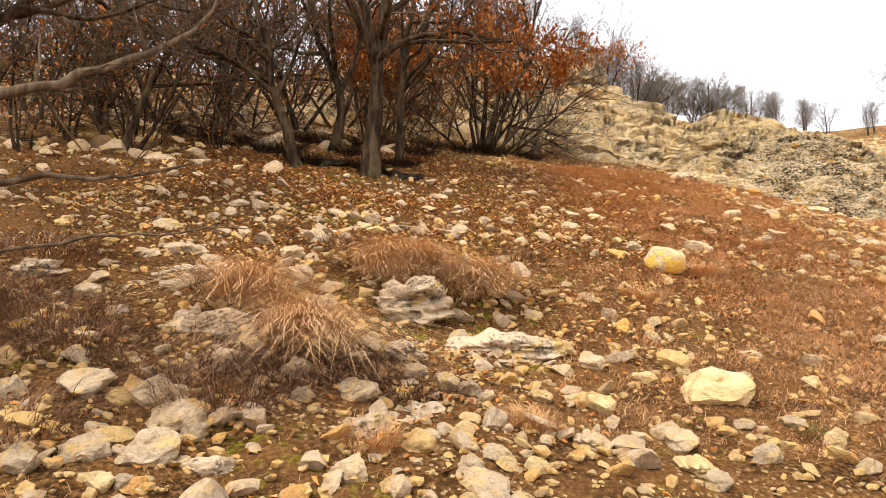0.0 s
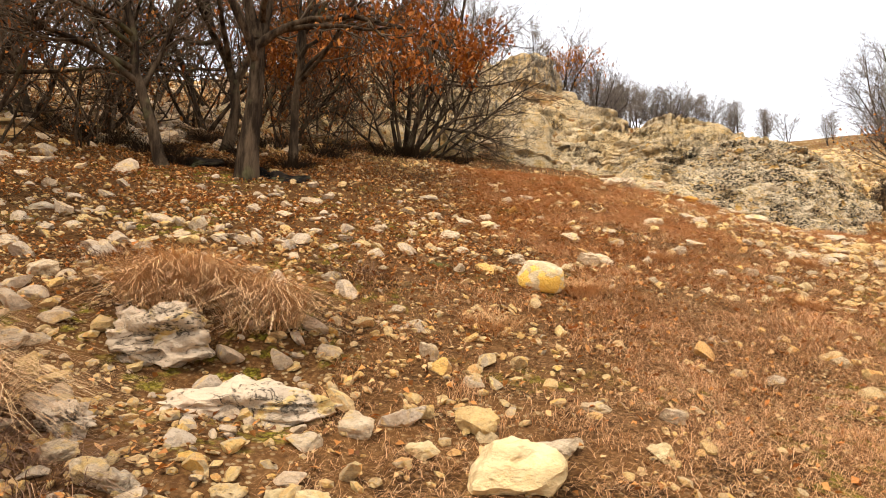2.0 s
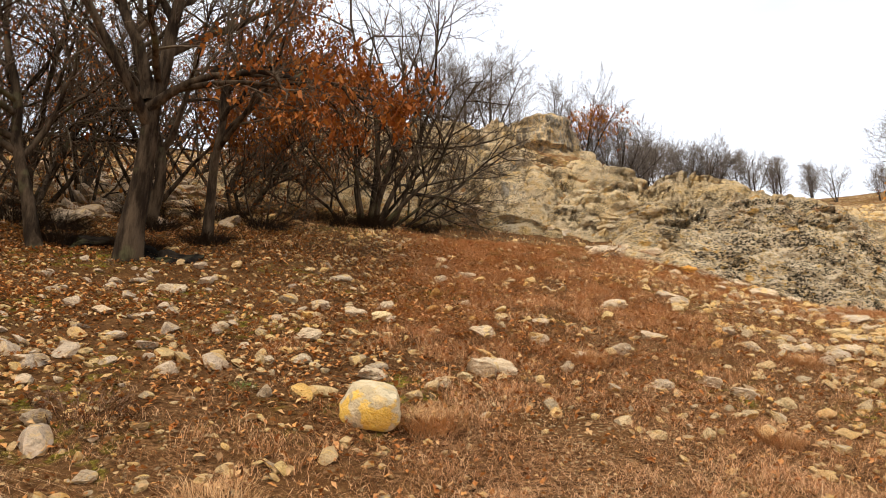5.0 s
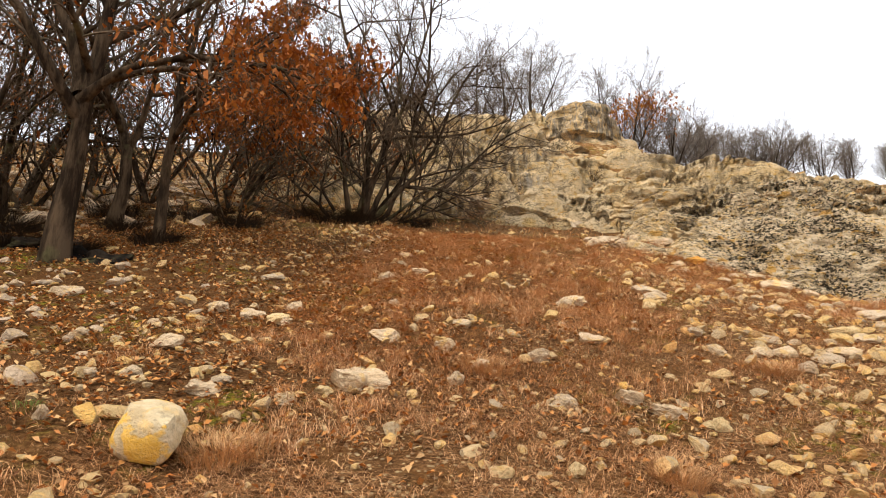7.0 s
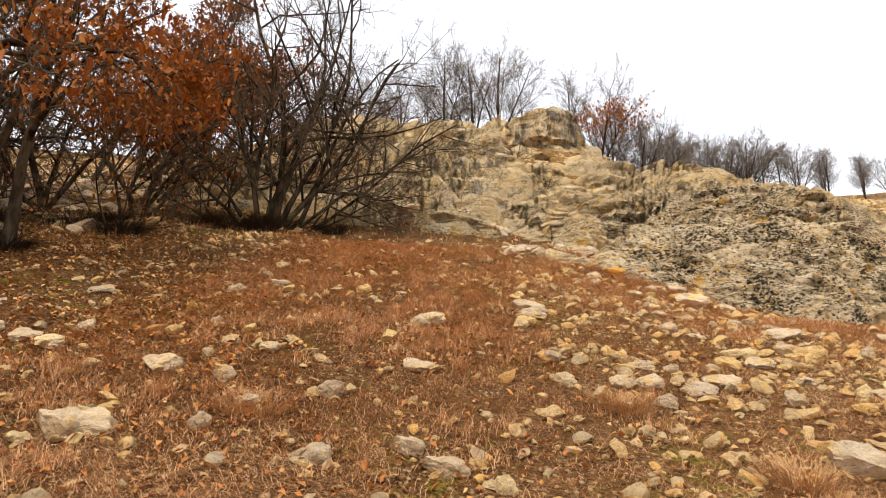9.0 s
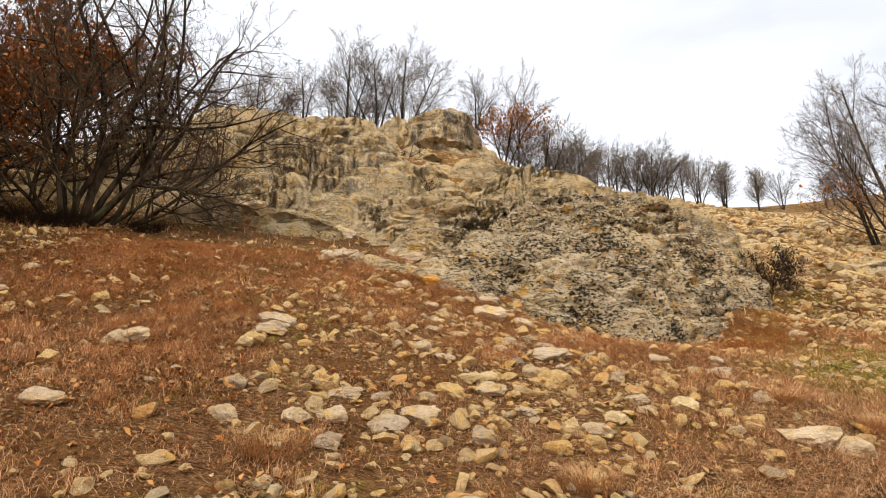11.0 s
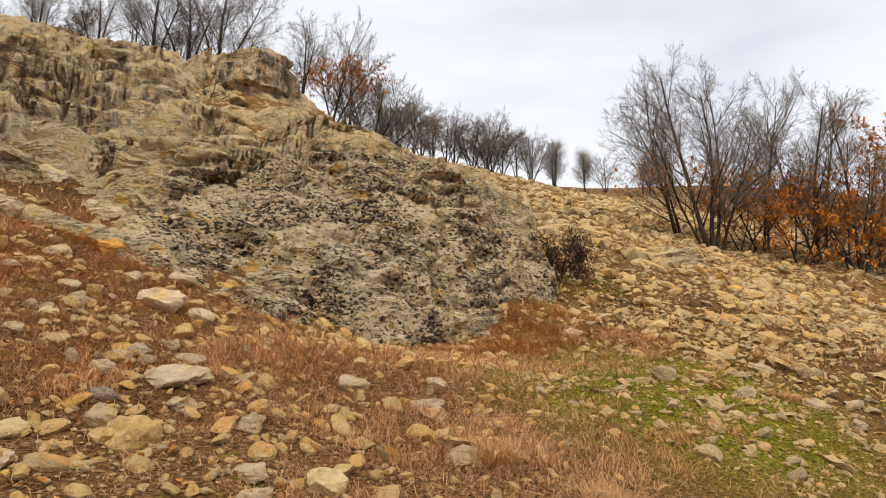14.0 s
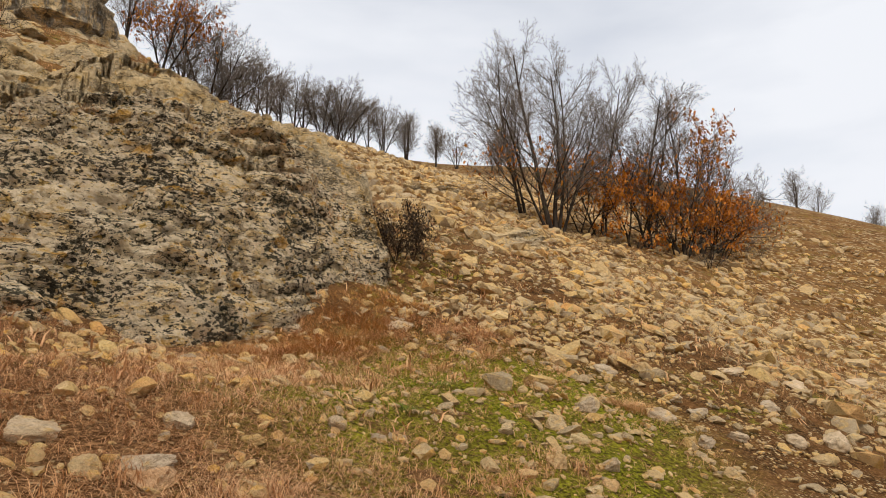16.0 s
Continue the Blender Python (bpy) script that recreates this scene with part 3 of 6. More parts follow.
ox, oy = np.concatenate([np.arange(4.2, 6.2, 0.03), np.arange(6.2, 11.6, 0.0165), np.arange(11.6, 12.6, 0.03)]), np.concatenate([np.arange(12.3, 12.8, 0.025), np.arange(12.8, 15.4, 0.014), np.arange(15.4, 21.8, 0.045)])
mx, my = np.meshgrid(ox, oy)
face = np.stack([mx.ravel(), my.ravel(), front_rock(mx, my).ravel()], -1)
face = rugged(face, smooth(face[:, 2] - land(face[:, 0], face[:, 1]), -0.35, 0.15) * (0.5 + 0.5 * smooth(face[:, 1], 17.5, 15.0)) * smooth(face[:, 0], 5.4, 7.0) * smooth(face[:, 0], 12.2, 11.6))
back = smooth(face[:, 1], 14.3, 15.2) * smooth(face[:, 2] - land(face[:, 0], face[:, 1]), 0.0, 0.25) * smooth(face[:, 0], 10.9, 9.9)
face = undercut(face, 0.24, 0.30, back, 301)
outcrop = new("rock_outcrop")
part("rock_face", mesh_of("rock_face", face, grid_faces(len(ox), len(oy)), M_OUTCROP), outcrop)
tagged(outcrop, "grey limestone outcrop crusted with black and orange lichen on the slope", "rock")


def upper_rock(x, y):
    """Height of the ledges and domes that climb behind the front of the outcrop."""
    base = land(x, y)
    inside = smooth(x + 0.5 * vnoise(x * 0.5, y * 0.5, 0, 62), -6.5, -3.0) * smooth(x, 10.9, 9.6) * smooth(y + 0.35 * np.clip(x, -6, 4) + 0.6 * vnoise(x * 0.8, y * 0.8, 0, 63), 15.6, 17.0) * smooth(y, 36, 32)
    lump = 0.22 * fbm(x * 0.45, y * 0.45, 0, 2, 71) + 0.05 * fbm(x * 3.5, y * 3.5, 0, 3, 91) + 0.025 * fbm(x * 9, y * 9, 0, 2, 95)
    relief = 1.15 * slabs(x, y, 3.0, 1.5, 231, 0.85, 0.42, 0.30, 0.30) + slabs(x, y, 1.15, 0.55, 241, 0.8, 0.26, 0.20, 0.24) + 0.5 * slabs(x, y, 0.42, 0.22, 251, 0.5, 0.08, 0.08, 0.08) * smooth(vnoise(x * 0.6, y * 0.6, 0, 64), -0.2, 0.4)
    wall = 0.95 * smooth(y + 0.25 * vnoise(x * 1.2, y, 0, 65), 22.2, 22.9) * smooth(y, 29, 24) * smooth(x, -1.5, 0.5) * smooth(x, 5.2, 4.0)
    dome = 0.12 * np.exp(-(((x - 8.2) / 1.2) ** 2 + ((y - 24.4) / 1.0) ** 2)) + 0.10 * np.exp(-(((x - 7.0) / 1.5) ** 2 + ((y - 22.6) / 1.2) ** 2))
    return base - 0.6 + inside * (0.72 - 0.3 * smooth(x, 5.4, 6.8) * smooth(y, 21, 23.5) + relief + lump + dome + wall)


ox, oy = np.arange(-7.5, 12.0, 0.055), np.concatenate([np.arange(14.0, 26.5, 0.05), np.arange(26.5, 36.5, 0.11)])
mx, my = np.meshgrid(ox, oy)
steps = np.stack([mx.ravel(), my.ravel(), upper_rock(mx, my).ravel()], -1)
steps = undercut(steps, 0.42, 0.34, smooth(steps[:, 2] - land(steps[:, 0], steps[:, 1]), -0.05, 0.25), 321)
ledges = part("stepped_rock", mesh_of("stepped_rock", steps, grid_faces(len(ox), len(oy)), M_UPPER))
tagged(ledges, "stepped bare limestone ledges climbing to the crest", "rock")


# ---- stones ----
def ball(level):
    bm = bmesh.new()
    bmesh.ops.create_icosphere(bm, subdivisions=level, radius=1)
    bm.verts.ensure_lookup_table()
    v = np.array([x.co[:] for x in bm.verts])
    f = np.array([[w.index for w in p.verts] for p in bm.faces])
    bm.free()
    return v, f


BALLS = {n: ball(n) for n in (1, 2, 3, 4, 5)}


def stone_shape(seed, level=3, cuts=12, rough=0.035, depth=(0.35, 0.8)):
    """A broken stone about 1 across: a ball cut by planes, then weathered."""
    rng = np.random.default_rng(seed)
    v, f = BALLS[level]
    v = v.copy()
    for _ in range(cuts):
        n = rng.normal(size=3)
        n /= np.linalg.norm(n)
        over = v @ n - rng.uniform(*depth)
        v -= np.outer(np.maximum(over, 0), n) * 0.94
    r = 1 + rough * 1.6 * fbm(v[:, 0] * 1.6 + seed, v[:, 1] * 1.6, v[:, 2] * 1.6, 2, seed)
    if level > 2:
        r += rough * 0.7 * fbm(v[:, 0] * 5 + seed, v[:, 1] * 5, v[:, 2] * 5, 2, seed + 7)
    v *= r[:, None]
    if level > 3:
        n = unit(v)
        crack = np.abs(fbm(v[:, 0] * 1.3 + seed, v[:, 1] * 1.3, v[:, 2] * 2.2, 4, seed + 11))
        v = v + n * (0.05 - 0.22 * crack)[:, None]
    size = v.max(0) - v.min(0)
    return (v - (v.max(0) + v.min(0)) / 2) / size, f


STONES = [stone_shape(s, 4, 9 + s % 6, 0.045) for s in range(14)]
PEBBLES = [stone_shape(100 + s, 1, 5, 0.04, (0.5, 0.9)) for s in range(10)]
COBBLES = [stone_shape(200 + s, 2, 10, 0.04) for s in range(10)]
stone_meshes = {}


def stone(x, y, w, d, h, turn=0.0, material=None, label="", sink=0.42, shape=0, tilt=0.0, name="loose_stone", group="loose stones"):
    """One stone lying on the slope: width, depth and height in metres."""
    material = material or M_STONE
    key = (shape % len(STONES), material.name)
    if key not in stone_meshes:
        v, f = STONES[key[0]]
        stone_meshes[key] = mesh_of(name, v, f, material, True, 28)
    ob = new(name, stone_meshes[key])
    ob.matrix_world = Matrix.LocRotScale((x, y, gz(x, y) + h * (0.5 - sink)), Euler((radians(20 + tilt), radians(tilt * 0.5), radians(turn))), (w, d, h))
    return tagged(ob, label or "weathered pale limestone lying in the dry grass", "stone", group)


def scatter_mesh(name, shapes, places, material, seed, sharp=None):
    """Many small stones in one mesh. places: x, y, size rows."""
    rng = np.random.default_rng(seed)
    vs, fs, count = [], [], 0
    zs = ground_z(places[:, 0], places[:, 1])
    pick = rng.integers(0, len(shapes), len(places))
    for k, (v, f) in enumerate(shapes):
        sel = pick == k
        n = int(sel.sum())
        if not n:
            continue
        a = rng.uniform(0, 2 * math.pi, n)
        s = places[sel, 2][:, None] * np.stack([rng.uniform(0.8, 1.35, n), rng.uniform(0.7, 1.0, n), rng.uniform(0.42, 0.85, n)], -1)
        p = v[None] * s[:, None, :]
        ca, sa = np.cos(a)[:, None], np.sin(a)[:, None]
        px, py = p[..., 0] * ca - p[..., 1] * sa, p[..., 0] * sa + p[..., 1] * ca
        pz = p[..., 2] + (px * -0.121 + py * 0.403) * rng.uniform(0.15, 0.75, n)[:, None] + px * rng.normal(0, 0.22, n)[:, None] + py * rng.normal(-0.08, 0.22, n)[:, None]
        px, py = px + places[sel, 0][:, None], py + places[sel, 1][:, None]
        pz = pz + zs[sel][:, None] + s[:, 2][:, None] * rng.uniform(0.0, 0.25, n)[:, None]
        vs.append(np.stack([px, py, pz], -1).reshape(-1, 3))
        fs.append((f[None] + (np.arange(n) * len(v))[:, None, None] + count).reshape(-1, 3))
        count += n * len(v)
    return mesh_of(name, np.concatenate(vs), np.concatenate(fs), material, True, sharp)


def stoniness(x, y):
    """How thickly stones lie, 0 to 1."""
    foot = smooth(x, 3.2, 0.5) * smooth(y, 6.0, 3.5)
    band = np.exp(-((x - 0.55 * (y - 9) - 6.6) / 1.5) ** 2) * smooth(y, 11.0, 9.5) * smooth(x, 4.0, 5.6)
    scree = smooth(x - 0.4 * (y - 12), 9.9, 11.2) * (0.35 + 0.65 * smooth(y - 0.25 * (x - 11), 11.0, 13.2))
    woods = smooth(x, 3.4, -0.5) * smooth(y, 4.0, 6.0) * (0.62 - 0.40 * smooth(y, 6.5, 9.0))
    apron = np.exp(-((y - 12.0) / 1.1) ** 2) * smooth(x, 4.4, 5.8) * smooth(x, 10.4, 9.0) * 1.0
    patch = 0.65 + 0.6 * vnoise(x * 0.8, y * 0.8, 0, 77)
    lawn = np.exp(-(((x - 10.6) / 1.1) ** 2 + ((y - 11.6) / 1.1) ** 2))
    return (1 - 0.75 * lawn) * np.clip((0.25 + foot + 0.9 * band + 0.95 * scree + woods + apron) * patch, 0, 1)


def strewn(n, box, density, seed):
    rng = np.random.default_rng(seed)
    x, y = rng.uniform(box[0], box[1], n), rng.uniform(box[2], box[3], n)
    keep = rng.random(n) < density(x, y)
    return x[keep], y[keep], rng


def off_rock(x, y):
    """1 on open ground, 0 inside the outcrop."""
    return np.where((front_rock(x, y) > land(x, y) + 0.05) & (x > 4.2) & (x < 12.5) & (y > 12.3) & (y < 21.5), 0.0, 1.0)


def rubble(name, label, n, box, lo, hi, seed, shapes, power=2.5, zone=None, material=None):
    x, y, rng = strewn(n, box, lambda a, b: stoniness(a, b) * off_rock(a, b) * (zone(a, b) if zone else 1), seed)
    size = lo + (hi - lo) * rng.random(len(x)) ** power
    ob = part(name, scatter_mesh(name, shapes, np.stack([x, y, size], -1), material or M_RUBBLE, seed + 1, 28))
    return tagged(ob, label, "stones", kind="stuff")


rubble("rubble", "pale and ochre limestone rubble strewn over the hillside", 9500, (-5, 15, 1.2, 16), 0.05, 0.15, 11, COBBLES, 2.5, lambda a, b: (1 - 0.65 * smooth(a - 0.4 * (b - 12), 10.2, 11.4)) * (1 - 0.55 * smooth(a, 1.6, -0.4)))
rubble("grey_rubble", "grey and pinkish limestone slabs among dead brush", 1500, (-6, 1.8, 1.4, 9.5), 0.05, 0.19, 41, COBBLES, 2.0, lambda a, b: smooth(a, 1.8, 0.2), M_SLAB)
rubble("gravel", "small limestone chips lying in soil and grass", 38000, (-4, 14, 1.0, 14), 0.014, 0.07, 13, PEBBLES, 1.8)
rubble("turf_chips", "small pale stones lying in the moss", 9000, (8.4, 13.6, 8.2, 13.2), 0.012, 0.06, 21, PEBBLES, 2.2, lambda a, b: np.exp(-(((a - 10.8) / 1.6) ** 2 + ((b - 11.4) / 1.6) ** 2)))
rubble("scree", "dense flat grey and ochre limestone scree", 19000, (9.4, 24, 9, 26), 0.025, 0.10, 15, PEBBLES, 2.4, None, M_SCREE)
rubble("scree_stones", "flat angular limestone stones of the scree", 3000, (9.6, 19, 9, 20), 0.06, 0.20, 16, COBBLES, 2.2, None, M_SCREE)
rubble("far_rubble", "grey limestone rubble on the upper slope", 12000, (-18, 36, 9, 36), 0.08, 0.34, 17, PEBBLES, 2.2, lambda a, b: np.maximum(smooth(np.hypot(a - 5, (b - 8) * 1.3), 7.5, 10.5), smooth(a, -3, -5)))

x, y, rng = strewn(1500, (1.0, 7.4, 6.4, 14.4), lambda a, b: (0.45 + 0.5 * vnoise(a * 0.7, b * 0.7, 0, 80)) * off_rock(a, b), 45)
turf_stones = part("turf_stones", scatter_mesh("turf_stones", COBBLES, np.stack([x, y, 0.04 + 0.085 * rng.random(len(x)) ** 2.0], -1), M_SCREE, 46, 28))
tagged(turf_stones, "pale limestone half sunk in the matted grass", "stones", kind="stuff")
x, y, rng = strewn(9000, (9.5, 38, 17, 48), lambda a, b: smooth(a - 0.12 * (b - 14), 10.8, 12.2) * (0.55 + 0.5 * vnoise(a * 0.35, b * 0.35, 0, 79)), 37)
slope_rubble = part("slope_rubble", scatter_mesh("slope_rubble", PEBBLES, np.stack([x, y, 0.10 + 0.42 * rng.random(len(x)) ** 3], -1), M_SCREE, 38, 28))
tagged(slope_rubble, "ochre and grey limestone lying over the upper slope", "stones", kind="stuff")
rubble("apron_stones", "pale rounded limestone blocks strewn below the outcrop", 620, (5.0, 9.4, 8.4, 13.0), 0.05, 0.16, 43, COBBLES, 2.0)

x, y, rng = strewn(4200, (-16, 2.5, 8.5, 27), lambda a, b: smooth(a - 0.2 * (b - 10), -0.5, -4.0) * (0.5 + 0.5 * vnoise(a * 0.5, b * 0.5, 0, 78)), 19)
woods_rubble = part("woods_rubble", scatter_mesh("woods_rubble", COBBLES, np.stack([x, y, 0.08 + 0.36 * rng.random(len(x)) ** 2.4], -1), M_SLAB, 20, 28))
tagged(woods_rubble, "grey limestone blocks strewn under the oaks", "stones", kind="stuff")


# ---- grass, leaves, brush ----
def blades(name, roots, length, width, lean, material, rng, segs=2, along=None):
    """Many bent blades. roots: n x 3; lean: how far they lie over; along: a common bearing or None."""
    n = len(roots)
    a = rng.uniform(0, 2 * math.pi, n) if along is None else along
    L, ln = length * rng.uniform(0.55, 1.25, n), lean * rng.uniform(0.5, 1.3, n)
    dx, dy = np.cos(a), np.sin(a)
    side = np.stack([-dy, dx, np.zeros(n)], -1) * (width * rng.uniform(0.6, 1.2, n))[:, None]
    rows = []
    for s in range(segs + 1):
        f = s / segs
        out = L * ln * f ** 1.6
        p = roots + np.stack([dx * out, dy * out, L * (f - 0.5 * ln * f * f)], -1)
        rows += [p - side * (1 - 0.4 * f), p + side * (1 - 0.4 * f)] if s < segs else [p]
    v = np.stack(rows, 1).reshape(-1, 3)
    m = 2 * segs + 1
    f = np.array([[2 * s, 2 * s + 1, 2 * s + 3, 2 * s + 2] for s in range(segs - 1)]).reshape(-1, 4)
    step = (np.arange(n) * m)[:, None, None]
    tip = np.array([[2 * segs - 2, 2 * segs - 1, 2 * segs]])
    return mesh_of(name, v, [(f[None] + step).reshape(-1, 4), (tip[None] + step).reshape(-1, 3)], material, True)


def grassiness(x, y):
    turf = smooth(x, 0.8, 3.0) * smooth(x - 0.35 * (y - 10), 11.3, 9.6)
    turf = turf + 0.45 * np.exp(-(((x - 11.3) / 0.9) ** 2 + ((y - 13.6) / 0.9) ** 2))
    band = np.exp(-((x - 0.55 * (y - 9) - 6.6) / 1.3) ** 2) * smooth(y, 11.0, 9.5) * smooth(x, 4.0, 5.6)
    bare = 0.7 * band + np.exp(-(((x - 10.7) / 1.2) ** 2 + ((y - 11.5) / 1.4) ** 2))
    left = 0.35 * smooth(x, 1.5, 0.0) * smooth(y, 9, 7)
    thin = 1 - 0.75 * smooth(x, 3.2, 0.5) * smooth(y, 6.5, 8.5)
    return np.clip((turf + left + 0.25) * thin * (1 - 0.85 * bare) * (0.8 + 0.5 * vnoise(x * 1.1, y * 1.1, 0, 55) + 0.55 * vnoise(x * 3.2, y * 3.2, 0, 56)), 0, 1)


def turf(name, label, n, box, per, length, width, lean, material, density, seed, spread=0.05):
    x, y, rng = strewn(n, box, lambda a, b: density(a, b) * off_rock(a, b), seed)
    x, y = np.repeat(x, per) + rng.normal(0, spread, len(x) * per), np.repeat(y, per) + rng.normal(0, spread, len(y) * per)
    roots = np.stack([x, y, ground_z(x, y) - 0.01], -1)
    return tagged(part(name, blades(name, roots, length, width, lean, material, rng)), label, "grass", kind="stuff")


turf("dry_grass", "matted reddish brown dry grass", 62000, (0.6, 12.4, 3.0, 13.8), 10, 0.105, 0.00135, 1.5, M_GRASS, grassiness, 23, 0.042)
turf("grass_clumps", "rounded clumps of dry reddish grass", 5200, (1.2, 12.6, 3.2, 13.6), 55, 0.13, 0.0015, 0.85, M_GRASS, lambda a, b: grassiness(a, b) * smooth(vnoise(a * 1.7, b * 1.7, 0, 58), -0.1, 0.5), 25, 0.045)
turf("straw_grass", "thin pale straw lying through the dry grass", 14000, (-3, 14, 1.0, 14), 5, 0.13, 0.0010, 1.6, M_STRAW, grassiness, 24, 0.06)
turf("far_grass", "dry russet grass on the upper slope", 8000, (-6, 32, 11, 34), 6, 0.15, 0.007, 0.9, M_GRASS, lambda a, b: 0.5 + 0.5 * vnoise(a * 0.5, b * 0.5, 0, 66), 27, 0.10)


turf("scree_grass", "thin dry straw between the stones of the scree", 6000, (11.4, 21, 11.5, 23), 9, 0.09, 0.0018, 1.1, M_STRAW, lambda a, b: smooth(vnoise(a * 0.9, b * 0.9, 0, 99), -0.2, 0.5) * smooth(a - 0.4 * (b - 12), 10.4, 11.4), 31, 0.06)
turf("moss", "short green moss and new grass between stones", 30000, (8.2, 13.6, 8.4, 13.2), 5, 0.022, 0.003, 0.9, M_MOSS,
     lambda a, b: np.exp(-(((a - 10.75) / 1.4) ** 2 + ((b - 11.55) / 1.4) ** 2)) * smooth(vnoise(a * 2.2, b * 2.2, 0, 88), -0.35, 0.3), 29, 0.02)


def rock_top(x, y):
    return np.maximum(np.maximum(upper_rock(x, y), ground_z(x, y)), np.where((x > 4.3) & (x < 12.4) & (y > 12.4) & (y < 21.4), front_rock(x, y), -99.0))


x, y, rng = strewn(5200, (-4, 11.2, 14.6, 27), lambda a, b: smooth(vnoise(a * 0.9, b * 1.6, 0, 101), 0.0, 0.5) * smooth(b, 27, 17), 36)
x, y = np.repeat(x, 12) + rng.normal(0, 0.05, len(x) * 12), np.repeat(y, 12) + rng.normal(0, 0.05, len(y) * 12)
ledge_grass = part("ledge_grass", blades("ledge_grass", np.stack([x, y, rock_top(x, y) - 0.02], -1), 0.13, 0.0032, 1.1, M_GRASS, rng, 1))
tagged(ledge_grass, "dry russet grass growing in the cracks of the ledges", "grass", kind="stuff")


def litter_density(x, y):
    return np.clip(np.exp(-(((x + 0.1) / 4.2) ** 2 + ((y - 9.0) / 4.4) ** 2)) * (0.7 + 0.7 * vnoise(x * 0.9, y * 0.9, 0, 44)) + 0.004, 0, 1)


def leaf_cards(name, centres, size, material, rng, flat=0.4):
    """Small bent leaves: two triangles folded along the rib."""
    n = len(centres)
    a, t1, t2 = rng.uniform(0, 2 * math.pi, n), rng.normal(0, flat, n), rng.normal(0, flat, n)
    s = size * rng.uniform(0.6, 1.3, n)
    u = np.stack([np.cos(a), np.sin(a), t1], -1) * s[:, None]
    w = np.stack([-np.sin(a), np.cos(a), t2], -1) * (s * 0.34)[:, None]
    up = np.stack([np.zeros(n), np.zeros(n), s * rng.uniform(0.05, 0.3, n)], -1)
    v = np.stack([centres - u * 0.5, centres + w + up, centres + u * 0.5, centres - w + up], 1).reshape(-1, 3)
    f = np.array([[0, 2, 1], [0, 3, 2]])
    return mesh_of(name, v, (f[None] + (np.arange(n) * 4)[:, None, None]).reshape(-1, 3), material, False)


x, y, rng = strewn(170000, (-6, 8, 2, 15.5), lambda a, b: litter_density(a, b) * off_rock(a, b), 33)
litter = part("leaf_litter", leaf_cards("leaf_litter", np.stack([x, y, ground_z(x, y) + rng.uniform(0.008, 0.035, len(x))], -1), 0.040, M_LITTER, rng))
tagged(litter, "fallen russet oak leaves lying under the trees", "leaves", kind="stuff")


# ---- trees ----
def grown(rng, p, d, length, radius, style, given=()):
    """All branches of a tree, level by level: a list of (points n x m x 3, radii n x m). given: ready-made lines of the stems."""
    out = []
    for level, n in enumerate(style["segs"]):
        pts, rad = [p], [radius]
        for i in range(n):
            d = unit(d + rng.normal(0, style["wander"][level], d.shape) + np.array([0, 0, style["lift"][level]]))
            p = p + d * (length / n)[:, None]
            pts.append(p)
            rad.append(radius * (1 - style["taper"][level] * (i + 1) / n))
        pts, rad = np.stack(pts, 1), np.stack(rad, 1)
        if level == 0 and len(given):
            pts = np.array(given)
        out.append((pts, rad))
        if level + 1 == len(style["segs"]):
            break
        kids, low = style["kids"][level], style["from"][level]
        m = len(pts)
        f = low + (0.98 - low) * (np.arange(kids)[None] + rng.random((m, kids))) / kids
        i = np.minimum((f * n).astype(int), n - 1)
        row = np.arange(m)[:, None]
        q0, q1 = pts[row, i], pts[row, i + 1]
        q = q0 + (q1 - q0) * (f * n - i)[..., None]
        dd = unit(q1 - q0)
        ang = np.radians(rng.uniform(*style["angle"][level], (m, kids)))[..., None]
        side = unit(np.cross(dd, rng.normal(size=dd.shape)))
        d = (dd * np.cos(ang) + side * np.sin(ang)).reshape(-1, 3)
        ll = length[:, None] * style["ratio"][level] * (1.2 - 0.65 * f) * rng.uniform(0.75, 1.2, (m, kids))
        rr = np.maximum(np.minimum(rad[row, i] * 0.72, style["thick"][level] * ll), style["least"])
        p, length, radius = q.reshape(-1, 3), ll.ravel(), rr.ravel()
    return out


def swept(pts, rad, k):
    """Round limbs along polylines (n x m x 3), with rings that follow the bend."""
    n, m = rad.shape
    ring = np.arange(k) * 2 * math.pi / k
    t = unit(np.gradient(pts, axis=1))
    ref = np.where(np.abs(t[:, :1, 1:2]) < 0.8, np.array([0.31, 0.87, 0.1]), np.array([0.9, 0.1, 0.2]))
    u = unit(np.cross(t, np.broadcast_to(ref, t.shape)))
    w = np.cross(t, u)
    v = pts[:, :, None] + rad[:, :, None, None] * (np.cos(ring)[:, None] * u[:, :, None] + np.sin(ring)[:, None] * w[:, :, None])
    i = np.arange(n * m * k).reshape(n, m, k)
    j = np.roll(i, -1, 2)
    f = np.stack([i[:, :-1], j[:, :-1], j[:, 1:], i[:, 1:]], -1).reshape(-1, 4)
    return v.reshape(-1, 3), f


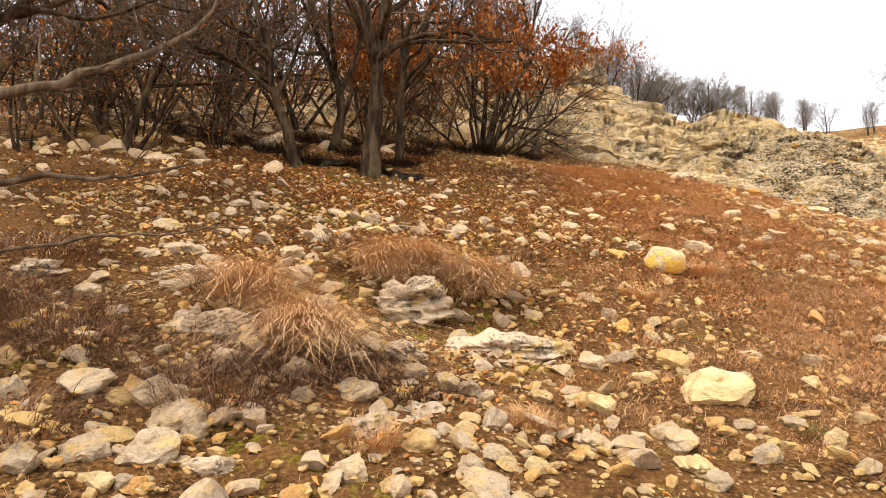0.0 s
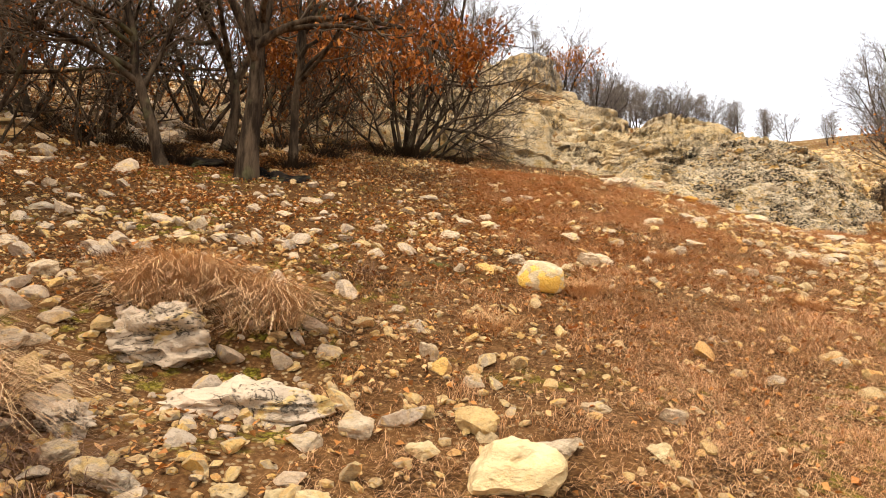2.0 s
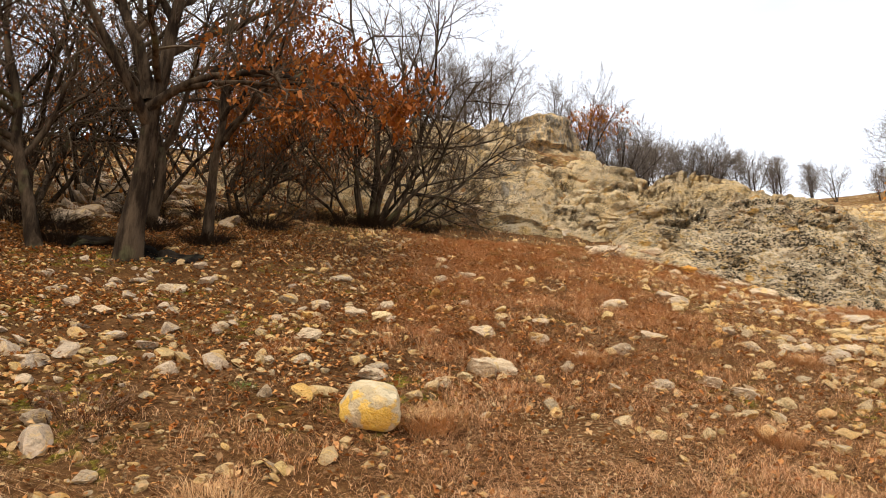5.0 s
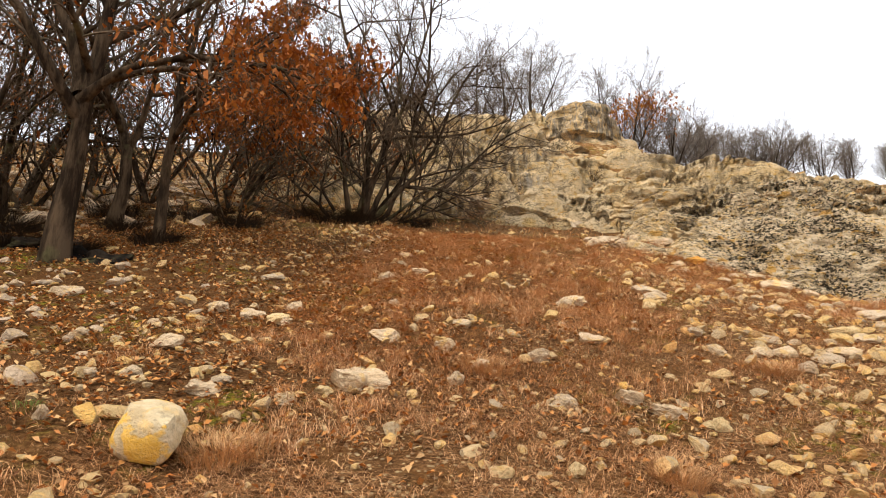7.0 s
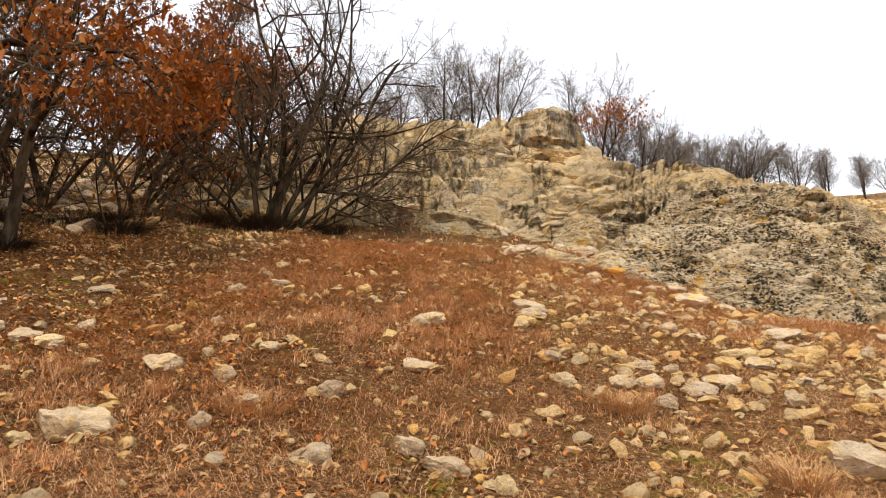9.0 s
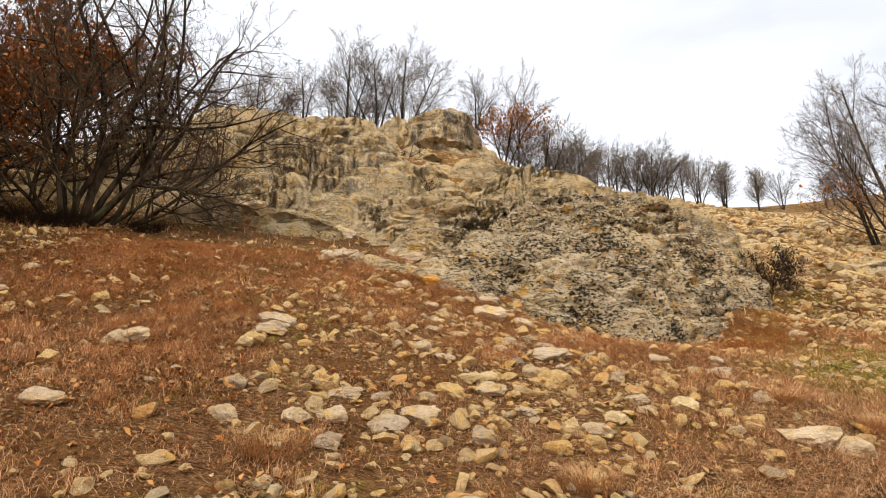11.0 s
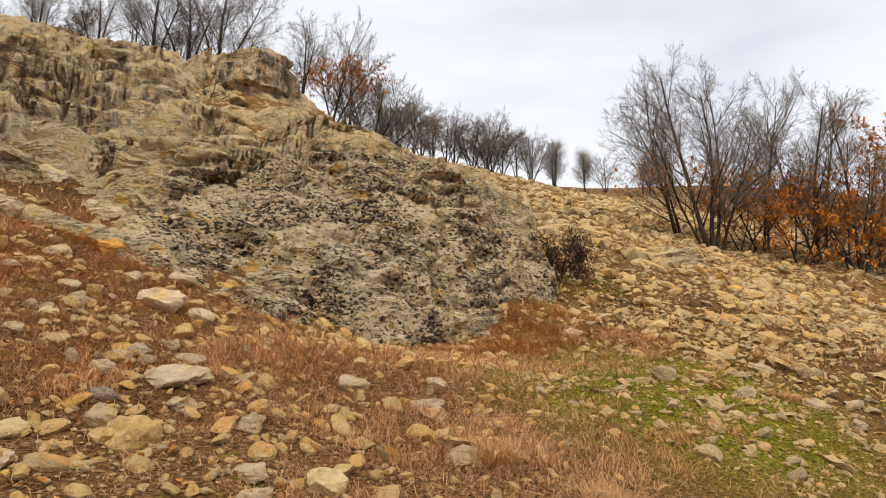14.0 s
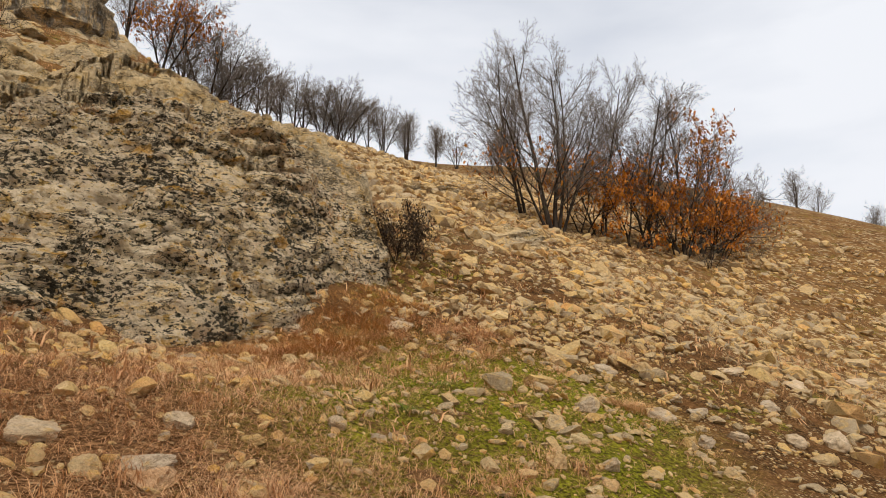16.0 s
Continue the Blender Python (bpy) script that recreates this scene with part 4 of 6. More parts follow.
def spikes(pts, rad):
    """Last twigs: slim three-sided points."""
    p, q, r = pts[:, 0], pts[:, -1], rad[:, 0]
    d = unit(q - p)
    u = unit(np.cross(d, np.broadcast_to(np.array([0.31, 0.87, 0.4]), d.shape)))
    w = np.cross(d, u)
    ring = [p + r[:, None] * (math.cos(a) * u + math.sin(a) * w) for a in (0, 2.094, 4.189)]
    v = np.stack([*ring, q], 1).reshape(-1, 3)
    i = (np.arange(len(p)) * 4)[:, None]
    f = np.stack([np.concatenate([i, i + 1, i + 3, i + 3], 1), np.concatenate([i + 1, i + 2, i + 3, i + 3], 1), np.concatenate([i + 2, i, i + 3, i + 3], 1)], 1).reshape(-1, 4)
    return v, f[:, :3]


def joined(pieces):
    vs, fs, count = [], [], 0
    for v, f in pieces:
        vs.append(v)
        fs.append(f + count)
        count += len(v)
    return np.concatenate(vs), np.concatenate(fs)


OAK = dict(segs=[10, 7, 4, 2, 1], kids=[9, 7, 6, 5], wander=[0.10, 0.17, 0.2, 0.22, 0.25], lift=[0.05, 0.05, 0.05, 0.04, 0.05], taper=[0.72, 0.8, 0.8, 0.7, 0.6],
           ratio=[0.55, 0.5, 0.5, 0.5], angle=[(35, 70), (30, 60), (28, 58), (25, 60)], thick=[0.026, 0.02, 0.014, 0.009], least=0.003)
OAK["from"] = [0.28, 0.2, 0.15, 0.15]
SLIM = dict(OAK, segs=[9, 5, 4, 3, 1], kids=[12, 6, 5, 4], lift=[0.05, 0.06, 0.05, 0.05, 0.05], wander=[0.07, 0.12, 0.14, 0.15, 0.16], angle=[(32, 62), (26, 54), (24, 54), (20, 48)],
            thick=[0.014, 0.012, 0.011, 0.010], least=0.006, ratio=[0.52, 0.5, 0.5, 0.5])
SLIM["from"] = [0.34, 0.12, 0.12, 0.1]
SHRUB = dict(OAK, segs=[8, 5, 4, 2, 1], kids=[9, 6, 5, 5], lift=[0.05, 0.04, 0.04, 0.03, 0.02], wander=[0.13, 0.17, 0.2, 0.22, 0.2], ratio=[0.48, 0.5, 0.5, 0.5])
WOODS = dict(OAK, kids=[8, 6, 5, 3], segs=[10, 6, 4, 2, 1])
SHRUB["from"] = [0.2, 0.15, 0.15, 0.1]
CREST = dict(SLIM, segs=[7, 5, 3, 2, 1], kids=[13, 7, 5, 5], lift=[0.02, 0.08, 0.07, 0.05, 0.03], wander=[0.045, 0.08, 0.12, 0.14, 0.16], angle=[(26, 52), (24, 50), (24, 52), (22, 52)],
             ratio=[0.56, 0.52, 0.50, 0.52], thick=[0.0085, 0.0075, 0.008, 0.009], least=0.0056)
CREST["from"] = [0.12, 0.10, 0.10, 0.1]
CLUMP = dict(CREST, kids=[16, 8, 6, 5], ratio=[0.44, 0.50, 0.50, 0.52], angle=[(24, 56), (24, 52), (24, 52), (22, 50)], thick=[0.0095, 0.0075, 0.006, 0.006], least=0.0040)
TINY = dict(SHRUB, kids=[6, 4, 3, 3], segs=[6, 4, 3, 2, 1])
THICK = dict(SHRUB, segs=[7, 4, 3, 2, 1], kids=[7, 5, 4, 4])


def tree(name, label, place, stems, style, seed, leaves=0, leaf_size=0.058, bark=None, twig=None, leaf_zone=None, group="", swell=1.35, far=False, leaf=None, lines=()):
    """A tree or bush of stems (dx, dy, tip x, tip y, tip z, length, radius) at a place on the ground.
    lines: instead of stems, (radius, points in the world) for trunks of a known bend."""
    rng = np.random.default_rng(seed)
    given = []
    if lines:
        foot = np.array([*place, gz(*place)])
        stems = []
        for r, pts in lines:
            q = np.array(pts, float) - foot
            run = np.concatenate([[0], np.cumsum(np.linalg.norm(np.diff(q, axis=0), axis=1))])
            at = np.linspace(0, run[-1], style["segs"][0] + 1)
            given.append(np.stack([np.interp(at, run, q[:, i]) for i in range(3)], -1) + rng.normal(0, 0.018, (len(at), 3)))
            stems.append((*q[0, :2], *(q[-1] - q[0]), run[-1], r, q[0, 2]))
    first = np.array([[s[0], s[1], s[7] if len(s) > 7 else -0.25] for s in stems], float)
    aim = unit(np.array([s[2:5] for s in stems], float))
    out = grown(rng, first, aim, np.array([s[5] for s in stems], float), np.array([s[6] for s in stems], float), style, given)
    out[0][1][:, 0] *= swell
    out[0][1][:, 1] *= 1 + (swell - 1) * 0.3
    x, y = place
    root = new(name)
    root.location = (x, y, gz(x, y))
    tagged(root, label, "tree" if "tree" in name else "bush", group)
    for pts, rad in zip(*out[0]):
        part("trunk", mesh_of("trunk", *swept(pts[None], rad[None], 9), bark or M_BARK), root)
    if far:
        tagged(part("bough", mesh_of("bough", *swept(*out[1], 4), bark or M_BARK), root), kind="stuff")
    else:
        for pts, rad in zip(*out[1]):
            part("bough", mesh_of("bough", *swept(pts[None], rad[None], 5), bark or M_BARK), root)
    limbs, f4 = joined([swept(*lev, 3) for lev in out[2:-1]])
    tips, f3 = spikes(*out[-1])
    part("crown", mesh_of("crown", np.concatenate([limbs, tips]), [f4, f3 + len(limbs)], twig or M_TWIG), root, "fine bare twigs")
    if leaves:
        tips = np.concatenate([lev[0][:, 1:].reshape(-1, 3) for lev in out[3:]])
        if leaf_zone:
            tips = tips[[leaf_zone(q) for q in tips]]
        if len(tips):
            c = tips[rng.integers(0, len(tips), leaves)] + rng.normal(0, 0.05, (leaves, 3))
            part("leaves", leaf_cards("leaves", c, leaf_size, leaf or M_LEAF, rng, 0.9), root, "small dark leaves" if leaf == M_DARK else "withered russet oak leaves")
    return root


# ---- the oaks at the foot of the ledges ----
tree("oak_tree", "dark old oak of several bent trunks rising from one black base", (-1.14, 9.55), [], OAK, 302, 2600, lines=[
    (0.135, [(-1.14, 9.55, 3.9), (-1.10, 9.55, 4.92), (-1.09, 9.55, 5.26), (-1.04, 9.57, 5.76), (-0.97, 9.6, 6.37), (-0.85, 9.6, 7.5), (-0.8, 9.7, 8.8)]),
    (0.085, [(-1.06, 9.56, 5.9), (-1.2, 9.5, 6.5), (-1.45, 9.4, 7.2), (-1.6, 9.4, 8.3)]),
    (0.055, [(-1.05, 9.55, 5.81), (-0.53, 9.5, 6.16), (0.12, 9.5, 6.26), (0.7, 9.6, 6.2), (1.21, 9.8, 6.16), (1.57, 10.0, 6.0)])],
     leaf_zone=lambda p: p[0] > 0.5 and p[2] < 3.0)
tree("oak_tree", "dark oak with a curved leaning trunk above fallen leaves", (-2.18, 9.6), [], OAK, 301, 500, lines=[
    (0.085, [(-2.18, 9.6, 3.95), (-2.46, 9.6, 4.8), (-2.59, 9.6, 5.26), (-2.67, 9.6, 5.68), (-2.77, 9.6, 6.11), (-2.96, 9.6, 6.71), (-3.2, 9.7, 7.9)]),
    (0.04, [(-2.6, 9.6, 5.3), (-3.2, 9.3, 5.75), (-3.9, 9.1, 5.9), (-4.7, 8.9, 6.2)])])
tree("oak_tree", "dark slender oak with a bent bare trunk", (-2.1, 11.8), [], OAK, 303, 500, lines=[
    (0.10, [(-2.10, 11.8, 4.8), (-1.91, 11.8, 5.7), (-1.90, 11.8, 5.96), (-2.08, 11.8, 6.54), (-2.40, 11.8, 7.17), (-2.57, 11.8, 8.03), (-2.6, 11.9, 9.4)]),
    (0.05, [(-1.95, 11.8, 6.2), (-1.6, 11.7, 6.9), (-1.5, 11.7, 7.8), (-1.3, 11.8, 9.0)])])
tree("oak_tree", "thin dark oak leaning over the leaf litter", (-0.78, 10.9), [], OAK, 304, 900, lines=[
    (0.075, [(-0.78, 10.9, 4.3), (-0.78, 10.9, 5.49), (-0.75, 10.9, 5.98), (-0.68, 10.9, 6.37), (-0.59, 10.9, 6.96), (-0.55, 10.9, 7.46), (-0.45, 11.0, 8.6)]),
    (0.035, [(-0.7, 10.9, 6.3), (-0.3, 10.8, 6.7), (0.2, 10.8, 6.8), (0.8, 10.7, 6.6)])], leaf_zone=lambda p: p[0] > 0.2 and p[2] < 3.4)
tree("oak_bush", "many-stemmed dark oak bush spreading at the foot of the ledges", (0.75, 14.45),
     [(0, 0, -0.35, 0, 1, 3.8, 0.046), (0.12, 0.1, 0.05, 0.1, 1, 5.2, 0.066), (0.22, 0, 0.30, 0, 1, 5.2, 0.062), (-0.15, 0.1, -0.8, 0.1, 0.9, 3.2, 0.038), (0.3, -0.1, 0.75, -0.1, 0.9, 3.9, 0.048), (0.05, -0.15, 0.0, -0.3, 1, 3.6, 0.038),
      (0.32, 0.1, 1.15, 0.2, 0.6, 3.3, 0.034), (-0.1, -0.1, -0.55, -0.25, 1, 3.0, 0.03), (0.1, 0.2, 0.5, 0.5, 1, 4.0, 0.038), (0.2, -0.2, 0.35, -0.5, 0.9, 2.8, 0.028), (-0.2, 0, -1.1, 0, 0.6, 2.2, 0.025), (0.35, 0, 1.3, -0.2, 0.45, 2.3, 0.025), (0.3, 0.1, 0.9, 0.3, 1, 4.4, 0.045), (0.25, 0, 0.62, 0.1, 1, 5.2, 0.05), (0.3, 0.15, 1.2, 0.5, 0.9, 3.8, 0.036), (0.1, -0.1, 0.25, -0.2, 1, 4.6, 0.045)],
     SHRUB, 305, 900, leaf_zone=lambda p: p[2] < 2.6 and p[0] < 0.2)
tree("oak_bush", "small oak hung thick with russet leaves", (-1.6, 14.6), [(0, 0, -0.30, 0, 1, 3.1, 0.04), (0.1, 0, 0.35, 0, 1, 3.2, 0.045), (0, 0.1, 0, 0.3, 1, 3.2, 0.04), (0.1, -0.1, 0.6, -0.3, 0.9, 2.5, 0.03), (-0.1, -0.1, -0.7, -0.2, 0.9, 2.4, 0.03)],
     SHRUB, 307, 5200, 0.075, leaf_zone=lambda p: p[2] > 1.15)
tree("oak_tree", "oak still thick with russet leaves on the ledges", (-2.3, 18.6), [(0, 0, 0.05, 0, 1, 5.0, 0.09), (0.1, 0, 0.35, -0.2, 1, 4.6, 0.06), (-0.1, 0, -0.35, 0, 1, 4.6, 0.06)], OAK, 306, 9000, 0.085)
edge_oak = tree("oak_tree", "bare dark oak among the trees on the slope", (-5.0, 13.4), [(0, 0, 0.15, 0, 1, 5.0, 0.075), (0, 0.1, -0.6, 0, 1, 4.2, 0.05), (0.1, 0, 0.8, 0.1, 0.9, 3.8, 0.045)], WOODS, 308, 700, group="oaks on the slope")
thicket = tree("oak_bush", "dense bare thicket of thin stems under the oaks", (-4.0, 15.2), [(0, 0, -0.6, 0, 1, 3.4, 0.026), (0.2, 0, 0.4, 0, 1, 3.8, 0.03), (0, 0.2, 0, 0.2, 1, 4.0, 0.03), (0.3, 0, 0.9, -0.2, 1, 3.0, 0.024), (-0.2, 0, -1, 0, 0.8, 3.0, 0.024)], THICK, 309, 500, group="thicket")


def planted(ob, x, y, turn, size):
    return copy_thing(ob, Matrix.Translation((x, y, gz(x, y))) @ pose(0, 0, 0, 0, 0, turn) @ Matrix.Scale(size, 4))


rng = np.random.default_rng(5)
for x, y, s in ((-4.3, 12.3, 0.85), (-6.6, 12.0, 1.05), (-3.3, 14.6, 0.95), (-5.4, 15.6, 1.1), (-2.8, 16.6, 0.95), (-9.0, 16.0, 1.15), (-7.6, 14.4, 1.0), (-4.4, 18.8, 1.05), (-6.8, 20.5, 1.1), (-12.5, 15.2, 1.1), (-8.4, 10.2, 0.95), (-2.9, 22.5, 1.0), (-5.9, 12.9, 1.0), (-4.9, 9.4, 0.85)):
    planted(edge_oak, x, y, rng.uniform(0, 360), s)
for x, y, s in ((-6.0, 16.6, 1.0), (-8.6, 13.0, 1.05), (-5.4, 10.9, 0.7), (-0.4, 19.6, 0.8), (-4.6, 18.9, 1.1), (-5.3, 13.2, 0.9), (-7.0, 11.3, 0.85), (-9.4, 11.8, 1.0), (-10.6, 14.0, 1.1), (-1.2, 16.4, 0.75), (-0.6, 12.6, 0.5), (-3.9, 10.6, 0.62), (-4.8, 9.9, 0.7), (-6.2, 10.2, 0.8), (-5.9, 8.6, 0.75), (-7.4, 9.3, 0.9), (-4.4, 14.0, 0.9), (-6.6, 14.2, 1.0)):
    planted(thicket, x, y, rng.uniform(0, 360), s)
tree("oak_tree", "grey lichened oak with low bent limbs", (-5.3, 5.6), [(0, 0, 0.1, 0.1, 1, 4.6, 0.14), (0.1, 0, 1, 0.1, 0.35, 3.6, 0.06, 1.1), (0.1, 0.1, 1, 0.5, 0.5, 3.6, 0.05, 1.6), (0, 0, 0.9, 0, 0.75, 3.4, 0.045, 1.9)], OAK, 310, 150)

# ---- bare trees along the crest ----
G_CREST = "trees along the crest"
tall = tree("crest_tree", "tall bare grey tree on the rocky crest", (1.5, 36.0), [(0, 0, 0.02, 0, 1, 4.9, 0.085), (0.1, 0, 0.25, 0, 1, 4.2, 0.055)], CREST, 401, far=True, twig=M_FARTWIG, bark=M_FARBARK, group=G_CREST)
broad = tree("crest_tree", "broad bare grey tree with many upright limbs", (4.3, 36.0), [(0, 0, 0.03, 0, 1, 4.9, 0.10), (0, 0, -0.32, 0.1, 1, 4.3, 0.065), (0.1, 0, 0.4, -0.1, 1, 4.4, 0.065)], CREST, 402, far=True, twig=M_FARTWIG, bark=M_FARBARK, group=G_CREST)
bushy = tree("crest_tree", "many-stemmed brown tree on the skyline", (11.6, 38.0), [(0, 0, 0.1, 0, 1, 3.6, 0.06), (0, 0, -0.4, 0.1, 1, 3.4, 0.05), (0.1, 0, 0.45, -0.1, 1, 3.7, 0.05), (0.3, 0, 0.8, 0, 0.9, 3.1, 0.04), (-0.2, 0, -0.8, 0, 0.9, 3.1, 0.04)], CREST, 403, far=True, twig=M_FARTWIG, bark=M_FARBARK, group=G_CREST)
rusty = tree("crest_tree", "skyline tree with a skirt of russet leaves", (9.6, 37.5), [(0, 0, 0.1, 0, 1, 4.4, 0.06), (0, 0, -0.3, 0.1, 1, 3.9, 0.045), (0.1, 0, 0.4, -0.1, 1, 3.9, 0.045)], CREST, 404, 1500, 0.11, far=True, twig=M_FARTWIG, bark=M_FARBARK, leaf_zone=lambda p: p[2] < 2.9, group=G_CREST, leaf=M_RUSSET)
for x, y, s, ob in ((3.0, 36.2, 0.90, broad), (-0.9, 36.5, 0.68, broad), (-3.4, 37.0, 0.68, tall), (-6.2, 38.5, 0.64, broad), (8.1, 38.0, 0.78, tall), (13.2, 39.5, 0.86, bushy), (10.6, 40.5, 0.80, broad), (0.4, 37.5, 0.6, tall), (2.2, 38.0, 0.6, bushy),
                    (14.8, 44.0, 0.72, tall), (12.4, 41.0, 0.8, broad), (-2.2, 38.6, 0.6, bushy), (-4.8, 39.5, 0.6, tall), (5.6, 38.5, 0.6, tall)):
    planted(ob, x, y, rng.uniform(0, 360), s)
for x, y, s, ob in ((16.5, 50.0, 0.76, broad), (18.0, 53.0, 0.85, bushy), (19.2, 54.0, 0.74, broad), (20.1, 55.0, 0.80, broad), (21.2, 53.6, 1.0, bushy), (22.1, 53.0, 1.05, bushy), (23.0, 54.2, 0.95, bushy), (23.9, 54.5, 0.70, broad), (24.7, 53.4, 0.72, tall), (25.6, 52.5, 0.70, broad),
                    (26.4, 55.0, 0.74, tall), (27.3, 52.0, 0.66, broad), (28.4, 55.0, 0.70, broad), (29.2, 51.0, 0.60, tall), (30.2, 53.0, 0.58, broad), (31.5, 52.0, 0.56, broad), (33.5, 50.0, 0.50, tall), (35.0, 51.5, 0.46, broad)):
    planted(ob, x, y, rng.uniform(0, 360), s)
for x, y, s, ob in ((64, 47, 0.8, broad), (70, 49, 0.7, tall), (84, 52, 0.8, broad), (88, 53, 0.8, bushy), (94, 54, 0.8, broad), (58, 46, 0.35, bushy)):
    planted(ob, x, y, rng.uniform(0, 360), s)
tree("ledge_sapling_tree", "thin bare sapling among the ledges", (0.9, 20.4), [(0, 0, 0.1, 0, 1, 2.2, 0.03), (0, 0, 0.5, 0, 1, 1.7, 0.02), (0, 0, -0.5, 0, 1, 1.5, 0.02)], TINY, 420)
ledge_bush = tree("ledge_bush", "small brown dead bush on the ledges", (5.1, 27.6), [(0, 0, -0.3, 0, 1, 1.0, 0.016), (0, 0, 0.3, 0, 1, 1.1, 0.016), (0.1, 0, 0.8, 0, 1, 0.9, 0.014), (0, 0.1, 0, 0.4, 1, 1.0, 0.014), (0, 0, -0.8, 0, 1, 0.8, 0.014)], TINY, 421, group="bushes on the ledges")
for x, y, s in ((4.3, 22.6, 0.6), (7.6, 19.2, 0.45), (2.2, 21.8, 0.7), (8.4, 16.6, 0.4), (6.0, 23.0, 0.5)):
    planted(ledge_bush, x, y, rng.uniform(0, 360), s).location.z += 0.25


# ---- the clump on the open slope ----
def standing(label, x, y, stems, seed, leaves, zone, size=0.11):
    return tree("oak_tree", label, (x, y), stems, CLUMP, seed, leaves, size, twig=M_FARTWIG, bark=M_FARBARK, leaf_zone=zone, leaf=M_RUSSET)


standing("bare oak of several tall stems on the open slope", 21.5, 25.6, [(0, 0, -0.28, 0, 1, 6.3, 0.085), (0.15, 0, 0.02, 0.05, 1, 6.0, 0.075), (0.3, 0.1, 0.14, 0, 1, 5.9, 0.06), (-0.1, 0, -0.55, 0, 1, 4.6, 0.05), (0.4, 0, 0.4, 0, 1, 4.6, 0.05)], 411, 260, lambda p: p[2] < 2.6)
standing("slim leaning bare oak", 21.2, 26.9, [(0, 0, -0.22, 0, 1, 5.6, 0.065), (0.15, 0, -0.12, 0, 1, 5.2, 0.05)], 412, 120, lambda p: p[2] < 2.6)
standing("young slender oak with a tuft of russet leaves", 24.4, 26.6, [(0, 0, 0.0, 0, 1, 5.9, 0.055), (0.2, 0, 0.2, 0, 1, 5.0, 0.05), (-0.2, 0, -0.3, 0, 1, 3.8, 0.04)], 413, 900, lambda p: 1.0 < p[2] < 3.4)
standing("oak with russet leaves among bare upper twigs", 26.3, 26.1, [(0, 0, -0.04, 0, 1, 6.0, 0.08), (0.2, 0, 0.15, 0, 1, 5.8, 0.065), (-0.2, 0, -0.22, 0, 1, 5.2, 0.05)], 414, 900, lambda p: p[2] < 3.2)
standing("oak with russet leaves scattered to its top", 27.9, 26.0, [(0, 0, -0.02, 0, 1, 5.8, 0.075), (0.2, 0, 0.3, 0, 1, 5.4, 0.06), (-0.2, 0, -0.3, 0, 1, 4.2, 0.06)], 419, 1500, lambda p: p[0] > -0.4)
standing("low spreading oak with bare drooping outer twigs", 29.2, 26.4, [(0, 0, 0.5, 0, 1, 4.6, 0.06), (0.2, 0, 0.95, 0, 0.8, 5.0, 0.06), (0, 0, 0.1, 0, 1, 4.4, 0.06), (0.1, 0, 1.3, -0.1, 0.5, 4.0, 0.05)], 415, 500, lambda p: p[2] < 2.2)
russet = tree("oak_bush", "low oak bush thick with russet leaves", (25.2, 25.9), [(0, 0, -0.4, 0, 1, 2.9, 0.035), (0.2, 0, 0.3, 0, 1, 3.2, 0.04), (0, 0.2, 0, 0.2, 1, 3.4, 0.04), (0.3, 0, 0.9, -0.2, 1, 2.7, 0.03)], THICK, 418, 1300, 0.10, twig=M_FARTWIG, leaf_zone=lambda p: p[2] < 2.6, group="russet bushes", leaf=M_RUSSET)
for x, y, s in ((23.2, 26.2, 0.8), (27.1, 25.6, 1.0), (28.6, 25.7, 0.95), (30.0, 26.2, 0.7)):
    planted(russet, x, y, rng.uniform(0, 360), s)
tree("dead_bush", "small dead grey bush on the scree", (27.6, 24.6), [(0, 0, -0.3, 0, 1, 1.3, 0.02), (0, 0, 0.3, 0, 1, 1.4, 0.02), (0.1, 0, 0.8, 0, 1, 1.1, 0.015), (0, 0.1, 0, 0.4, 1, 1.2, 0.015), (0, 0, -0.8, 0, 1, 1.0, 0.015)], TINY, 416, twig=M_FARTWIG)
tree("dark_bush", "small dense dark bush beside the outcrop", (11.95, 15.8), [(0, 0, -0.3, 0, 1, 0.85, 0.014), (0.05, 0, 0.25, 0, 1, 0.95, 0.014), (0.1, 0, 0.5, 0.1, 1, 0.85, 0.013), (0, 0.1, 0, 0.3, 1, 0.95, 0.013), (0, -0.1, -0.1, -0.4, 1, 0.85, 0.012), (-0.1, 0, -0.6, 0, 0.8, 0.6, 0.012), (0.12, -0.05, 0.2, -0.3, 1, 0.8, 0.012)],
     TINY, 417, 3600, 0.024, twig=M_BARK, leaf=M_DARK)


